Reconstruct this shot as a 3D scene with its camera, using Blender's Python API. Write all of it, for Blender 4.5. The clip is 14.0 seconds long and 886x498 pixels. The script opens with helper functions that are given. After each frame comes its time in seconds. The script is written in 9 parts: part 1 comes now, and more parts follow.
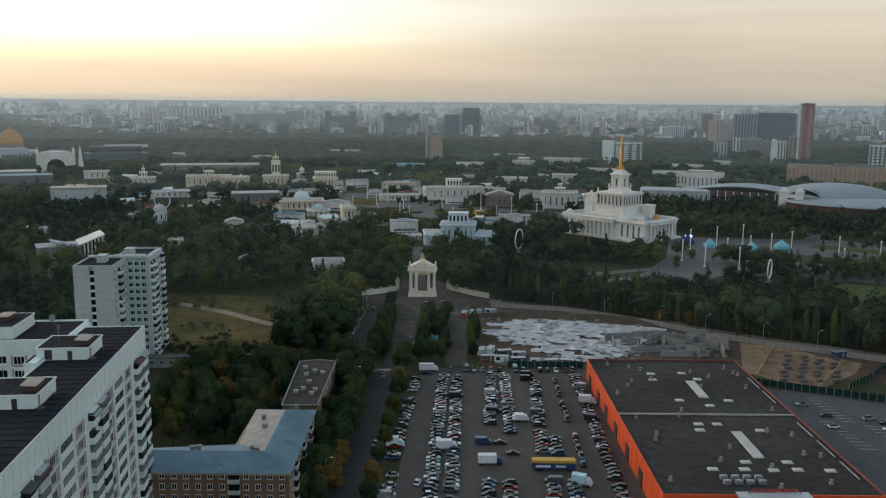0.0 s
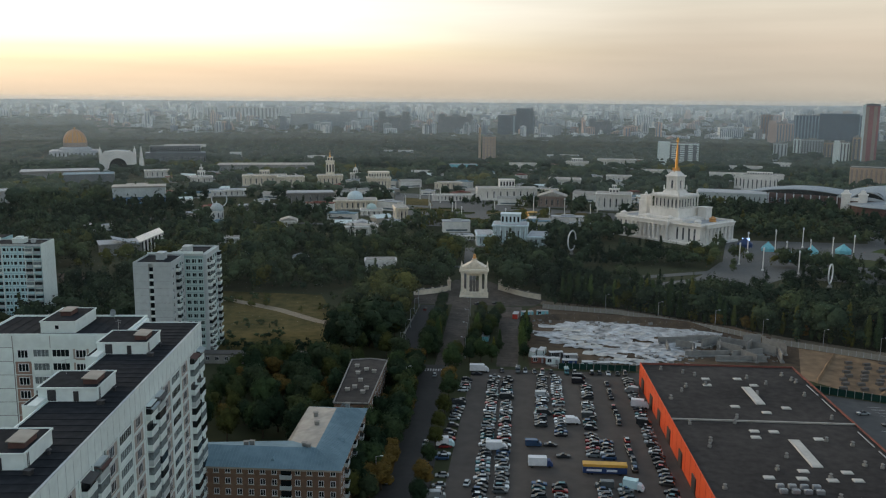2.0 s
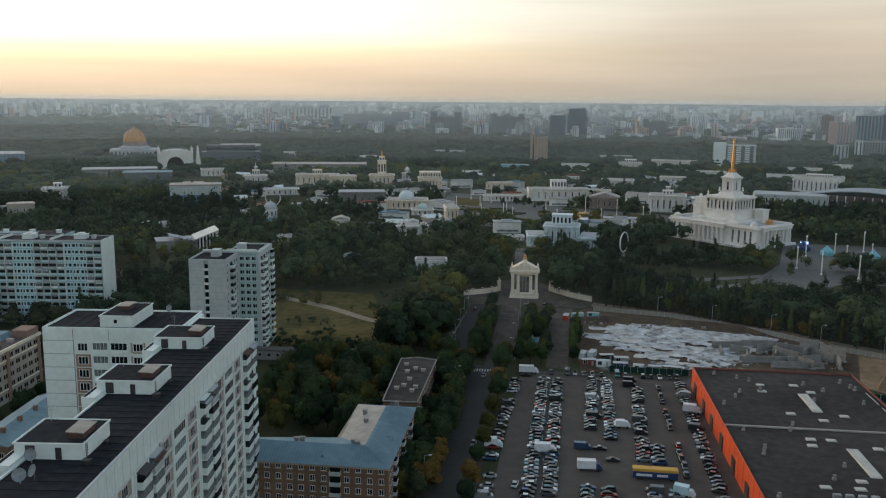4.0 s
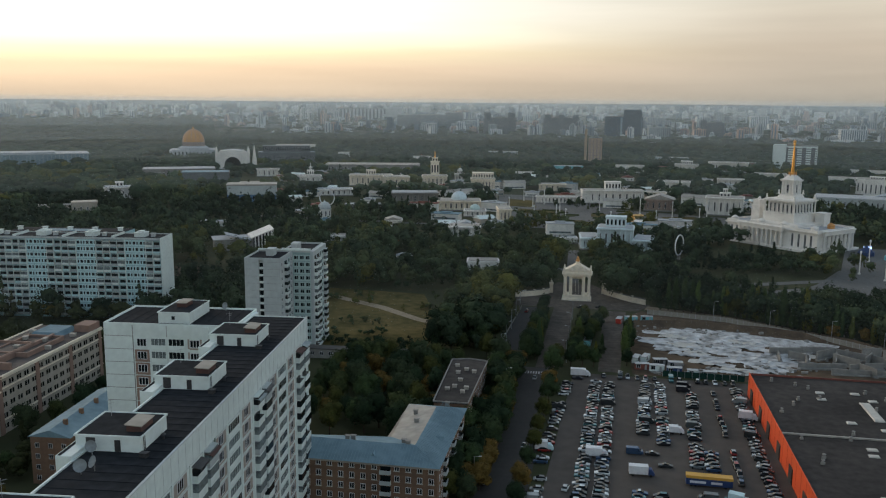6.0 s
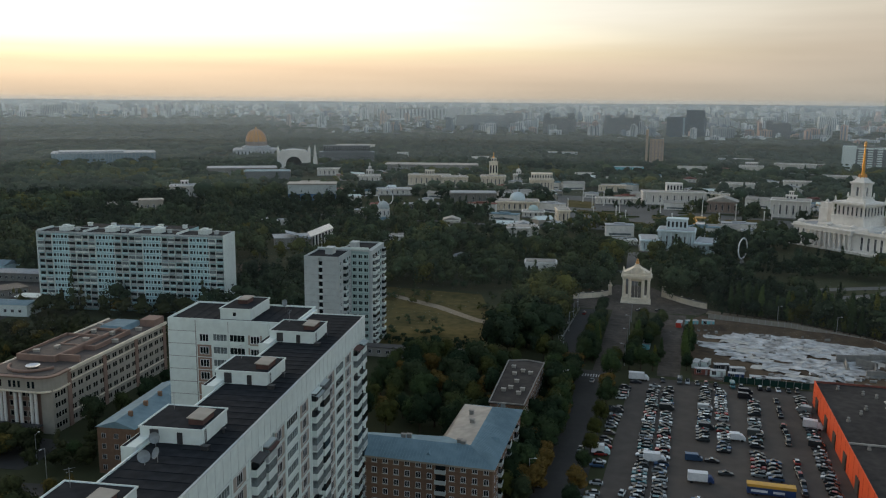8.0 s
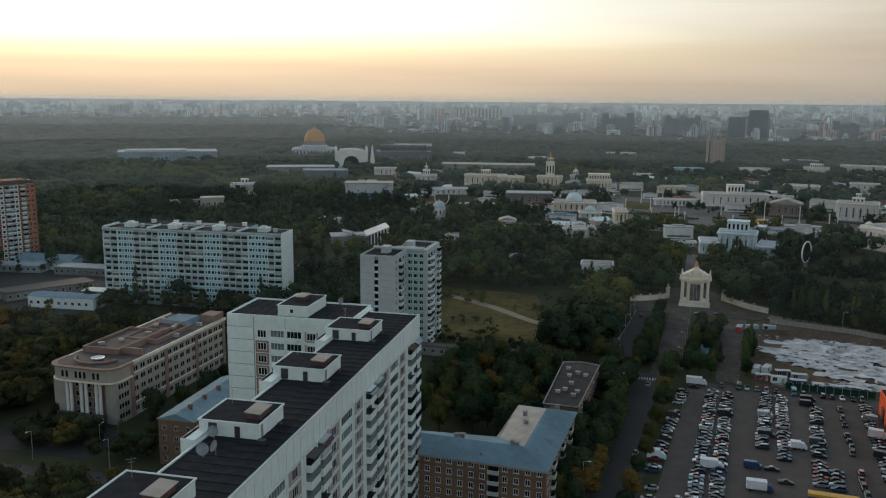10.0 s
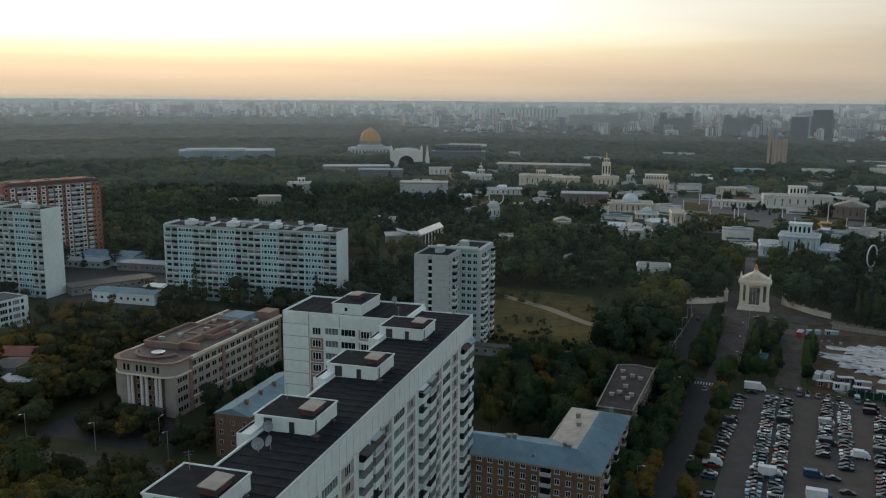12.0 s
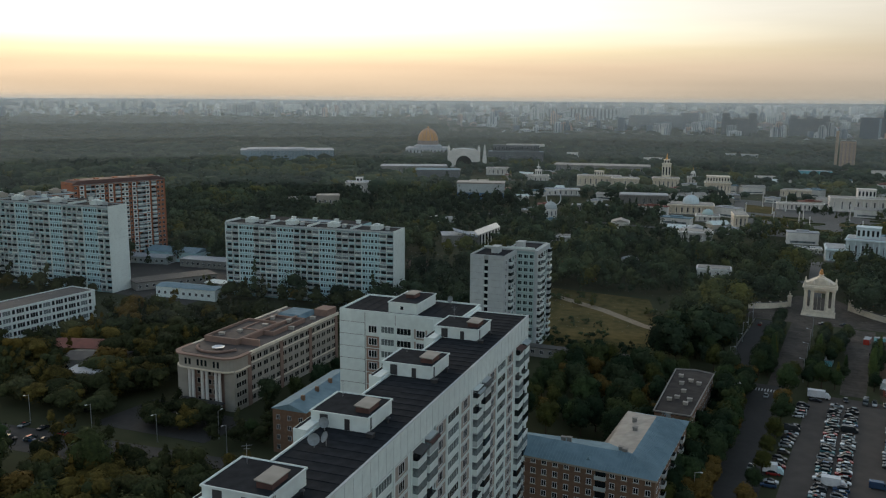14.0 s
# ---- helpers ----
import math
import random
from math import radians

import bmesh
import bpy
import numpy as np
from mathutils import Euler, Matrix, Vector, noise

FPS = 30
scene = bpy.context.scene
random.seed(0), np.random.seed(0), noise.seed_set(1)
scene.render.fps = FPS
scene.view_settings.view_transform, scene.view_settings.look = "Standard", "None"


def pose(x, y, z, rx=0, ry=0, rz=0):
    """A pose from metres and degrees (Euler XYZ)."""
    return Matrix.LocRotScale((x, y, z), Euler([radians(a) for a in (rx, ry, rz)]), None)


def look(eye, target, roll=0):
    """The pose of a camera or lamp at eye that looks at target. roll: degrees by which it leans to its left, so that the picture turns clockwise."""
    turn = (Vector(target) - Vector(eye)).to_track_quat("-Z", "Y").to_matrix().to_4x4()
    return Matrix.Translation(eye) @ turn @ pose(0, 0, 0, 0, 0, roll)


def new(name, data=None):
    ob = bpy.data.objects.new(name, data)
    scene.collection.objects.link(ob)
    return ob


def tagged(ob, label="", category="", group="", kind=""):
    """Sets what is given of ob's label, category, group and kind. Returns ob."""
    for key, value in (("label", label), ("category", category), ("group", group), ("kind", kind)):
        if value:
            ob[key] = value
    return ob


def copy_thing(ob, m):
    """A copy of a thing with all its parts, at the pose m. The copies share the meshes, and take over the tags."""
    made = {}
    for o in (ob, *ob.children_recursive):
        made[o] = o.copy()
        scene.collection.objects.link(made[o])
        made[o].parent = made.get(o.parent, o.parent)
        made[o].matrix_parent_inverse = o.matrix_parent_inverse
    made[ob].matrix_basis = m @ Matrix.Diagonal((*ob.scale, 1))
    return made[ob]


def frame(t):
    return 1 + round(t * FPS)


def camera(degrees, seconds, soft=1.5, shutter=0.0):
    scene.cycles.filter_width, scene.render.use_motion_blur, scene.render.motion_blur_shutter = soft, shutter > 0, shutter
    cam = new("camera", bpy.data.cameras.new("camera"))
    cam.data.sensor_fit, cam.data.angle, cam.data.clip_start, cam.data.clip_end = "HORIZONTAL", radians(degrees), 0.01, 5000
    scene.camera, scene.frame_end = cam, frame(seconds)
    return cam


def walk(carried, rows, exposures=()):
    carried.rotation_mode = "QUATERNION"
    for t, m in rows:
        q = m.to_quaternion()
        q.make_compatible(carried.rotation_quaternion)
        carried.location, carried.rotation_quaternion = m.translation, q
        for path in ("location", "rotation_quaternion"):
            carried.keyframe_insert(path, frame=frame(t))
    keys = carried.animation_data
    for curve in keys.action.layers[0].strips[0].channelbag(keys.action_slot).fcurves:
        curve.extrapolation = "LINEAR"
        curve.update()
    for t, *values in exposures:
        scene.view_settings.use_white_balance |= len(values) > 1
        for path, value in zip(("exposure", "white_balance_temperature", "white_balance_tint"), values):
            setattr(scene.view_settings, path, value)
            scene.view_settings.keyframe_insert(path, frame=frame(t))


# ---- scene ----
EXPOSURE = 1.3
cam = camera(55.14, 14.0, soft=1.15)
PATH = [
    (0.0, pose(0, 0, 110, 80.125, -0.500, -0.000)),
    (0.5, pose(0, 0, 110, 80.140, -0.494, 0.928)),
    (1.0, pose(0, 0, 110, 80.140, -0.504, 1.807)),
    (1.5, pose(0, 0, 110, 80.136, -0.476, 2.668)),
    (2.0, pose(0, 0, 110, 80.132, -0.482, 3.559)),
    (2.5, pose(0, 0, 110, 80.119, -0.477, 4.452)),
    (3.0, pose(0, 0, 110, 80.107, -0.484, 5.342)),
    (5.5, pose(0, 0, 110, 80.132, -0.515, 9.605)),
    (6.0, pose(0, 0, 110, 80.140, -0.484, 10.583)),
    (6.5, pose(0, 0, 110, 80.139, -0.489, 11.597)),
    (7.0, pose(0, 0, 110, 80.133, -0.510, 12.566)),
    (7.5, pose(0, 0, 110, 80.120, -0.469, 13.526)),
    (8.0, pose(0, 0, 110, 80.126, -0.466, 14.526)),
    (10.5, pose(0, 0, 110, 80.077, -0.447, 19.223)),
    (11.0, pose(0, 0, 110, 80.078, -0.422, 20.117)),
    (11.5, pose(0, 0, 110, 80.069, -0.424, 21.029)),
    (12.0, pose(0, 0, 110, 80.050, -0.407, 22.001)),
    (12.5, pose(0, 0, 110, 80.036, -0.405, 22.993)),
    (13.0, pose(0, 0, 110, 80.040, -0.411, 23.942)),
    (13.5, pose(0, 0, 110, 80.034, -0.423, 24.915)),
    (14.0, pose(0, 0, 110, 80.026, -0.422, 25.860)),
]
walk(cam, PATH, exposures=[(0.0, EXPOSURE + 0.18, 6650, 10), (3.0, EXPOSURE + 0.15, 6650, 10), (8.0, EXPOSURE - 0.02, 6650, 10), (14.0, EXPOSURE - 0.12, 6650, 10)])

# ---- world and light ----
SUN_AZ = 50.0      # degrees to the left of +y
SUN_EL = 7.0
world = bpy.data.worlds.new("dusk_sky")
scene.world = world
world.use_nodes = True
wn, wl = world.node_tree.nodes, world.node_tree.links
wn.clear()
sky = wn.new("ShaderNodeTexSky")
sky.sky_type = 'NISHITA'
sky.sun_disc = False
sky.sun_elevation = radians(SUN_EL)
sky.sun_rotation = radians(-SUN_AZ)
sky.altitude = 150
sky.air_density = 1.0
sky.dust_density = 2.0
sky.ozone_density = 1.0
bg = wn.new("ShaderNodeBackground")
bg.inputs["Strength"].default_value = 0.15
wo = wn.new("ShaderNodeOutputWorld")
# evening haze: pales the sky and lies as a veil over the horizon all round, warm towards the sunset
pale = wn.new("ShaderNodeHueSaturation")
pale.inputs["Saturation"].default_value = 0.78
wl.new(sky.outputs[0], pale.inputs["Color"])
where = wn.new("ShaderNodeTexCoord")
split = wn.new("ShaderNodeSeparateXYZ")
wl.new(where.outputs["Generated"], split.inputs[0])


def sky_ramp(stops):
    r = wn.new("ShaderNodeValToRGB")
    for i, (z, c) in enumerate(stops):
        e = r.color_ramp.elements[i] if i < 2 else r.color_ramp.elements.new(z * 4)
        e.position, e.color = z * 4, (c[0] / 6 * 0.97, c[1] / 6, c[2] / 6, 1)
    height = wn.new("ShaderNodeMath")
    height.operation = 'MULTIPLY'
    height.inputs[1].default_value = 4
    wl.new(split.outputs["Z"], height.inputs[0])
    wl.new(height.outputs[0], r.inputs[0])
    return r


cool = sky_ramp([(0.0, (1.36, 1.22, 1.04)), (0.13, (2.2, 2.05, 1.78)), (0.03, (1.7, 1.46, 1.2)), (0.06, (1.92, 1.62, 1.31)), (0.1, (2.12, 1.87, 1.55))])
warm = sky_ramp([(0.0, (2.4, 1.85, 1.35)), (0.13, (6.0, 5.9, 5.5)), (0.02, (3.05, 2.25, 1.55)), (0.038, (3.9, 2.8, 1.85)), (0.055, (4.75, 3.85, 2.4)), (0.075, (5.7, 5.3, 4.2)), (0.095, (6.0, 5.8, 5.2))])
toward = wn.new("ShaderNodeVectorMath")
toward.operation = 'DOT_PRODUCT'
toward.inputs[1].default_value = (-math.sin(radians(SUN_AZ)), math.cos(radians(SUN_AZ)), 0)
wl.new(where.outputs["Generated"], toward.inputs[0])
glow = wn.new("ShaderNodeMapRange")
glow.inputs["From Min"].default_value, glow.inputs["From Max"].default_value = 0.45, 1.0
wl.new(toward.outputs["Value"], glow.inputs["Value"])
narrow = wn.new("ShaderNodeMath")
narrow.operation = 'POWER'
narrow.inputs[1].default_value = 1.5
wl.new(glow.outputs[0], narrow.inputs[0])
veil_col = wn.new("ShaderNodeMix")
veil_col.data_type = 'RGBA'
wl.new(narrow.outputs[0], veil_col.inputs[0])
wl.new(cool.outputs[0], veil_col.inputs[6])
wl.new(warm.outputs[0], veil_col.inputs[7])
lift = wn.new("ShaderNodeVectorMath")
lift.operation = 'SCALE'
lift.inputs["Scale"].default_value = 5.2
wl.new(veil_col.outputs[2], lift.inputs[0])
veil = wn.new("ShaderNodeMapRange")
veil.interpolation_type = 'SMOOTHSTEP'
veil.inputs["From Min"].default_value, veil.inputs["From Max"].default_value = 0.1, 0.4
veil.inputs["To Min"].default_value, veil.inputs["To Max"].default_value = 1.0, 0.0
wl.new(split.outputs["Z"], veil.inputs["Value"])
# faint streaks of cloud
cloud = wn.new("ShaderNodeTexNoise")
cloud.inputs["Scale"].default_value, cloud.inputs["Detail"].default_value = 3.0, 5
stretch = wn.new("ShaderNodeMapping")
stretch.inputs["Scale"].default_value = (1, 1, 14)
wl.new(where.outputs["Generated"], stretch.inputs[0])
wl.new(stretch.outputs[0], cloud.inputs["Vector"])
soft_cloud = wn.new("ShaderNodeMapRange")
soft_cloud.inputs["From Min"].default_value, soft_cloud.inputs["From Max"].default_value = 0.3, 0.7
soft_cloud.inputs["To Min"].default_value, soft_cloud.inputs["To Max"].default_value = 0.93, 1.07
wl.new(cloud.outputs["Fac"], soft_cloud.inputs["Value"])
streaks = wn.new("ShaderNodeVectorMath")
streaks.operation = 'SCALE'
wl.new(lift.outputs[0], streaks.inputs[0])
wl.new(soft_cloud.outputs[0], streaks.inputs["Scale"])
haze = wn.new("ShaderNodeMix")
haze.data_type = 'RGBA'
wl.new(veil.outputs[0], haze.inputs[0])
wl.new(pale.outputs[0], haze.inputs[6])
wl.new(streaks.outputs[0], haze.inputs[7])
wl.new(haze.outputs[2], bg.inputs["Color"])
wl.new(bg.outputs[0], wo.inputs["Surface"])

sun_data = bpy.data.lights.new("sun", 'SUN')
sun_data.energy = 0.25
sun_data.angle = radians(20)
sun_data.color = (1.0, 0.78, 0.55)
sun_ob = new("sun", sun_data)
sa, se = radians(SUN_AZ), radians(max(SUN_EL, 3.0))
sun_ob.matrix_world = look((-3000 * math.sin(sa), 3000 * math.cos(sa), 3000 * math.tan(se)), (0, 0, 0))


# ---- materials ----
def mat(name, c1, c2=None, scale=1.0, big=0.06, rough=0.85, metal=0.0, bump=0.0, palette=None, island=0.0, spec=0.3, tint=None, relief=0.1):
    """Two scales of noise between two colours; palette picks by the object's random number."""
    m = bpy.data.materials.new(name)
    m.use_nodes = True
    n, l = m.node_tree.nodes, m.node_tree.links
    b = n["Principled BSDF"]
    b.inputs["Roughness"].default_value = rough
    b.inputs["Metallic"].default_value = metal
    b.inputs["Specular IOR Level"].default_value = spec
    c2 = c2 or tuple(v * 0.75 for v in c1)
    tc = n.new("ShaderNodeTexCoord")
    fine, wide = n.new("ShaderNodeTexNoise"), n.new("ShaderNodeTexNoise")
    fine.inputs["Scale"].default_value, fine.inputs["Detail"].default_value = scale, 4
    wide.inputs["Scale"].default_value, wide.inputs["Detail"].default_value = big, 3
    l.new(tc.outputs["Object"], fine.inputs["Vector"])
    l.new(tc.outputs["Object"], wide.inputs["Vector"])
    add = n.new("ShaderNodeMath")
    add.operation = 'MULTIPLY_ADD'
    add.inputs[1].default_value, add.inputs[2].default_value = 0.5, 0.0
    half = n.new("ShaderNodeMath")
    half.operation = 'MULTIPLY_ADD'
    half.inputs[1].default_value = 0.5
    l.new(fine.outputs["Fac"], half.inputs[0])
    l.new(wide.outputs["Fac"], add.inputs[0])
    l.new(add.outputs[0], half.inputs[2])
    ramp = n.new("ShaderNodeMapRange")
    ramp.inputs["From Min"].default_value, ramp.inputs["From Max"].default_value = 0.35, 0.65
    l.new(half.outputs[0], ramp.inputs["Value"])
    mix = n.new("ShaderNodeMix")
    mix.data_type = 'RGBA'
    l.new(ramp.outputs[0], mix.inputs[0])
    mix.inputs[6].default_value, mix.inputs[7].default_value = (*c1, 1), (*c2, 1)
    out = mix.outputs[2]
    if palette or tint:
        if tint:
            palette = tint
            info = n.new("ShaderNodeAttribute")
            info.attribute_name = "tint"
        else:
            info = n.new("ShaderNodeObjectInfo")
        pal = n.new("ShaderNodeValToRGB")
        pal.color_ramp.interpolation = 'CONSTANT'
        for i, c in enumerate(palette):
            e = pal.color_ramp.elements[i] if i < 2 else pal.color_ramp.elements.new(i / len(palette))
            e.position, e.color = i / len(palette), (*c, 1)
        l.new(info.outputs["Fac" if tint else "Random"], pal.inputs[0])
        mul = n.new("ShaderNodeMix")
        mul.data_type, mul.blend_type = 'RGBA', 'MULTIPLY'
        mul.inputs[0].default_value = 1.0
        l.new(pal.outputs[0], mul.inputs[6])
        l.new(out, mul.inputs[7])
        out = mul.outputs[2]
    if island:
        geo = n.new("ShaderNodeNewGeometry")
        vary = n.new("ShaderNodeMapRange")
        vary.inputs["To Min"].default_value, vary.inputs["To Max"].default_value = 1 - island, 1 + island
        l.new(geo.outputs["Random Per Island"], vary.inputs["Value"])
        sc = n.new("ShaderNodeVectorMath")
        sc.operation = 'SCALE'
        l.new(out, sc.inputs[0])
        l.new(vary.outputs[0], sc.inputs["Scale"])
        out = sc.outputs[0]
    l.new(out, b.inputs["Base Color"])
    if bump:
        bp = n.new("ShaderNodeBump")
        bp.inputs["Strength"].default_value = bump
        bp.inputs["Distance"].default_value = relief
        l.new(fine.outputs["Fac"], bp.inputs["Height"])
        l.new(bp.outputs[0], b.inputs["Normal"])
    return m


M = {}
M["grass"] = mat("grass", (0.035, 0.05, 0.02), (0.07, 0.075, 0.035), 0.3, 0.02, 0.95, bump=0.5, spec=0.03)
M["meadow"] = mat("meadow", (0.046, 0.046, 0.018), (0.135, 0.104, 0.04), 0.22, 0.045, 0.95, bump=0.4, spec=0.03)
M["dirt"] = mat("dirt", (0.125, 0.09, 0.06), (0.055, 0.042, 0.032), 0.25, 0.04, 0.95, bump=0.5, spec=0.05)
M["lawn"] = mat("lawn", (0.06, 0.085, 0.03), (0.085, 0.1, 0.04), 0.3, 0.03, 0.95, bump=0.3, spec=0.03)
M["path_pale"] = mat("path_pale", (0.3, 0.245, 0.18), (0.2, 0.165, 0.12), 0.3, 0.06, 0.95, spec=0.05)
M["sand"] = mat("sand", (0.27, 0.185, 0.115), (0.13, 0.092, 0.062), 0.2, 0.05, 0.95, bump=0.5, spec=0.05)
M["asphalt"] = mat("asphalt", (0.03, 0.0285, 0.0265), (0.046, 0.043, 0.039), 0.4, 0.04, 0.85)
M["lot_asphalt"] = mat("lot_asphalt", (0.104, 0.089, 0.077), (0.073, 0.063, 0.055), 0.25, 0.05, 0.85, spec=0.1)
M["old_asphalt"] = mat("old_asphalt", (0.05, 0.043, 0.036), (0.125, 0.104, 0.085), 0.35, 0.08, 0.9, spec=0.1)
M["paving"] = mat("paving", (0.115, 0.114, 0.108), (0.08, 0.08, 0.077), 0.3, 0.03, 0.85)
M["line"] = mat("line", (0.6, 0.6, 0.58), (0.35, 0.35, 0.34), 1.0, 0.3)
M["panel_white"] = mat("panel_white", (0.715, 0.785, 0.755), (0.57, 0.627, 0.603), 0.6, 0.05, 0.8, bump=0.1)
M["panel_grey"] = mat("panel_grey", (0.47, 0.51, 0.505), (0.36, 0.39, 0.39), 0.5, 0.05, 0.85)
M["panel_blue"] = mat("panel_blue", (0.52, 0.7, 0.72), (0.4, 0.56, 0.58), 0.4, 0.1, 0.8)
M["spandrel_blue"] = mat("spandrel_blue", (0.33, 0.5, 0.53), (0.25, 0.4, 0.43), 0.4, 0.1, 0.8)
M["panel_green"] = mat("panel_green", (0.46, 0.58, 0.56), (0.37, 0.48, 0.465), 0.4, 0.1, 0.8)
M["roof_hall"] = mat("roof_hall", (0.32, 0.36, 0.385), (0.25, 0.285, 0.31), 0.3, 0.03, 0.7, spec=0.1)
M["stone_blue"] = mat("stone_blue", (0.6, 0.69, 0.71), (0.46, 0.54, 0.56), 0.3, 0.06, 0.75)
M["brick_beige"] = mat("brick_beige", (0.46, 0.33, 0.23), (0.36, 0.26, 0.185), 0.3, 0.05, 0.9)
M["deck"] = mat("deck", (0.105, 0.104, 0.1), (0.075, 0.074, 0.072), 0.3, 0.05, 0.85, spec=0.1)
M["tower_blue"] = mat("tower_blue", (0.045, 0.075, 0.11), (0.03, 0.052, 0.08), 0.05, 0.01, 0.6)
M["spandrel_green"] = mat("spandrel_green", (0.31, 0.41, 0.395), (0.24, 0.33, 0.32), 0.4, 0.1, 0.8)
M["panel_beige"] = mat("panel_beige", (0.36, 0.31, 0.27), (0.27, 0.235, 0.205), 0.8, 0.1, 0.85)
M["panel_pink"] = mat("panel_pink", (0.3, 0.2, 0.16), (0.22, 0.15, 0.12), 0.8, 0.1, 0.85)
M["plaster_cream"] = mat("plaster_cream", (0.38, 0.345, 0.295), (0.28, 0.255, 0.215), 0.4, 0.08, 0.85)
M["plaster_pink"] = mat("plaster_pink", (0.28, 0.18, 0.14), (0.2, 0.135, 0.11), 0.5, 0.08, 0.85)
M["stone_white"] = mat("stone_white", (0.78, 0.75, 0.7), (0.6, 0.58, 0.54), 0.3, 0.06, 0.75)
M["stone_cream"] = mat("stone_cream", (0.8, 0.71, 0.57), (0.6, 0.53, 0.43), 0.5, 0.1, 0.75)
M["brick_brown"] = mat("brick_brown", (0.205, 0.125, 0.08), (0.14, 0.085, 0.058), 0.8, 0.1, 0.9, bump=0.2)
M["brick_orange"] = mat("brick_orange", (0.42, 0.16, 0.08), (0.3, 0.12, 0.07), 0.3, 0.05, 0.9)
M["roof_tar"] = mat("roof_tar", (0.0165, 0.0185, 0.0215), (0.036, 0.039, 0.043), 0.5, 0.08, 0.95, bump=0.2, spec=0.02)
M["roof_tar_pale"] = mat("roof_tar_pale", (0.07, 0.065, 0.062), (0.12, 0.11, 0.1), 0.4, 0.06, 0.8)
M["roof_mall"] = mat("roof_mall", (0.026, 0.0235, 0.0225), (0.062, 0.056, 0.052), 0.35, 0.04, 0.85, spec=0.1)
M["roof_blue"] = mat("roof_blue", (0.2, 0.295, 0.34), (0.125, 0.195, 0.23), 0.35, 0.06, 0.8, spec=0.1)
M["roof_blue_strong"] = mat("roof_blue_strong", (0.08, 0.18, 0.32), (0.06, 0.13, 0.22), 0.5, 0.1, 0.5)
M["roof_pale"] = mat("roof_pale", (0.36, 0.34, 0.3), (0.25, 0.235, 0.21), 0.4, 0.1, 0.7)
M["roof_metal"] = mat("roof_metal", (0.42, 0.435, 0.445), (0.32, 0.335, 0.345), 0.3, 0.04, 0.8, spec=0.1)
M["roof_red"] = mat("roof_red", (0.22, 0.075, 0.055), (0.14, 0.055, 0.045), 0.5, 0.1, 0.8)
M["roof_office"] = mat("roof_office", (0.11, 0.09, 0.08), (0.06, 0.05, 0.046), 0.4, 0.08, 0.85)
M["roof_brown"] = mat("roof_brown", (0.12, 0.06, 0.05), (0.08, 0.045, 0.04), 0.5, 0.1, 0.8)
M["mall_orange"] = mat("mall_orange", (0.75, 0.1, 0.025), (0.62, 0.085, 0.025), 0.5, 0.1, 0.5)
M["dark_steel"] = mat("dark_steel", (0.05, 0.05, 0.055), (0.08, 0.08, 0.08), 2, 0.2, 0.5, 0.5)
M["galvanised"] = mat("galvanised", (0.45, 0.46, 0.47), (0.3, 0.31, 0.32), 2, 0.3, 0.45, 0.6)
M["white_metal"] = mat("white_metal", (0.7, 0.71, 0.72), (0.55, 0.56, 0.57), 1.5, 0.3, 0.45)
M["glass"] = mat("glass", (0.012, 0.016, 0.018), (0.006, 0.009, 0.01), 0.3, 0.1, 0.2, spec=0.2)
M["balcony_glass"] = mat("balcony_glass", (0.24, 0.28, 0.285), (0.03, 0.036, 0.038), 0.9, 0.3, 0.25, spec=0.3)
M["glass_blue"] = mat("glass_blue", (0.2, 0.28, 0.32), (0.13, 0.19, 0.23), 0.05, 0.02, 0.35, spec=0.4)
M["skylight"] = mat("skylight", (0.5, 0.48, 0.43), (0.38, 0.365, 0.33), 0.8, 0.2, 0.5)
M["sheet_white"] = mat("sheet_white", (0.62, 0.63, 0.63), (0.2, 0.19, 0.175), 0.3, 0.14, 0.7, bump=0.5)
M["dish_grey"] = mat("dish_grey", (0.27, 0.3, 0.31), (0.18, 0.2, 0.21), 1.5, 0.3, 0.6)
M["concrete"] = mat("concrete", (0.27, 0.26, 0.24), (0.17, 0.165, 0.155), 0.5, 0.1, 0.9)
M["fence_green"] = mat("fence_green", (0.018, 0.05, 0.04), (0.012, 0.035, 0.028), 0.5, 0.1, 0.8, spec=0.05)
M["fence_pale"] = mat("fence_pale", (0.3, 0.275, 0.24), (0.21, 0.195, 0.17), 0.5, 0.1, 0.8)
M["gold"] = mat("gold", (0.8, 0.42, 0.1), (0.6, 0.3, 0.07), 0.8, 0.1, 0.3, 0.9)
M["dome_gold"] = mat("dome_gold", (0.62, 0.31, 0.1), (0.46, 0.22, 0.075), 0.4, 0.05, 0.5, 0.2)
M["teal"] = mat("teal", (0.2, 0.5, 0.55), (0.12, 0.36, 0.42), 0.5, 0.1, 0.6)
M["red_paint"] = mat("red_paint", (0.5, 0.04, 0.02), (0.35, 0.03, 0.02), 0.5, 0.1, 0.5)
M["yellow_paint"] = mat("yellow_paint", (0.6, 0.33, 0.05), (0.45, 0.25, 0.05), 0.5, 0.1, 0.5)
M["blue_paint"] = mat("blue_paint", (0.025, 0.055, 0.15), (0.02, 0.04, 0.11), 0.5, 0.1, 0.5)
M["bark"] = mat("bark", (0.07, 0.05, 0.035), (0.045, 0.035, 0.025), 3, 0.5, 0.95)
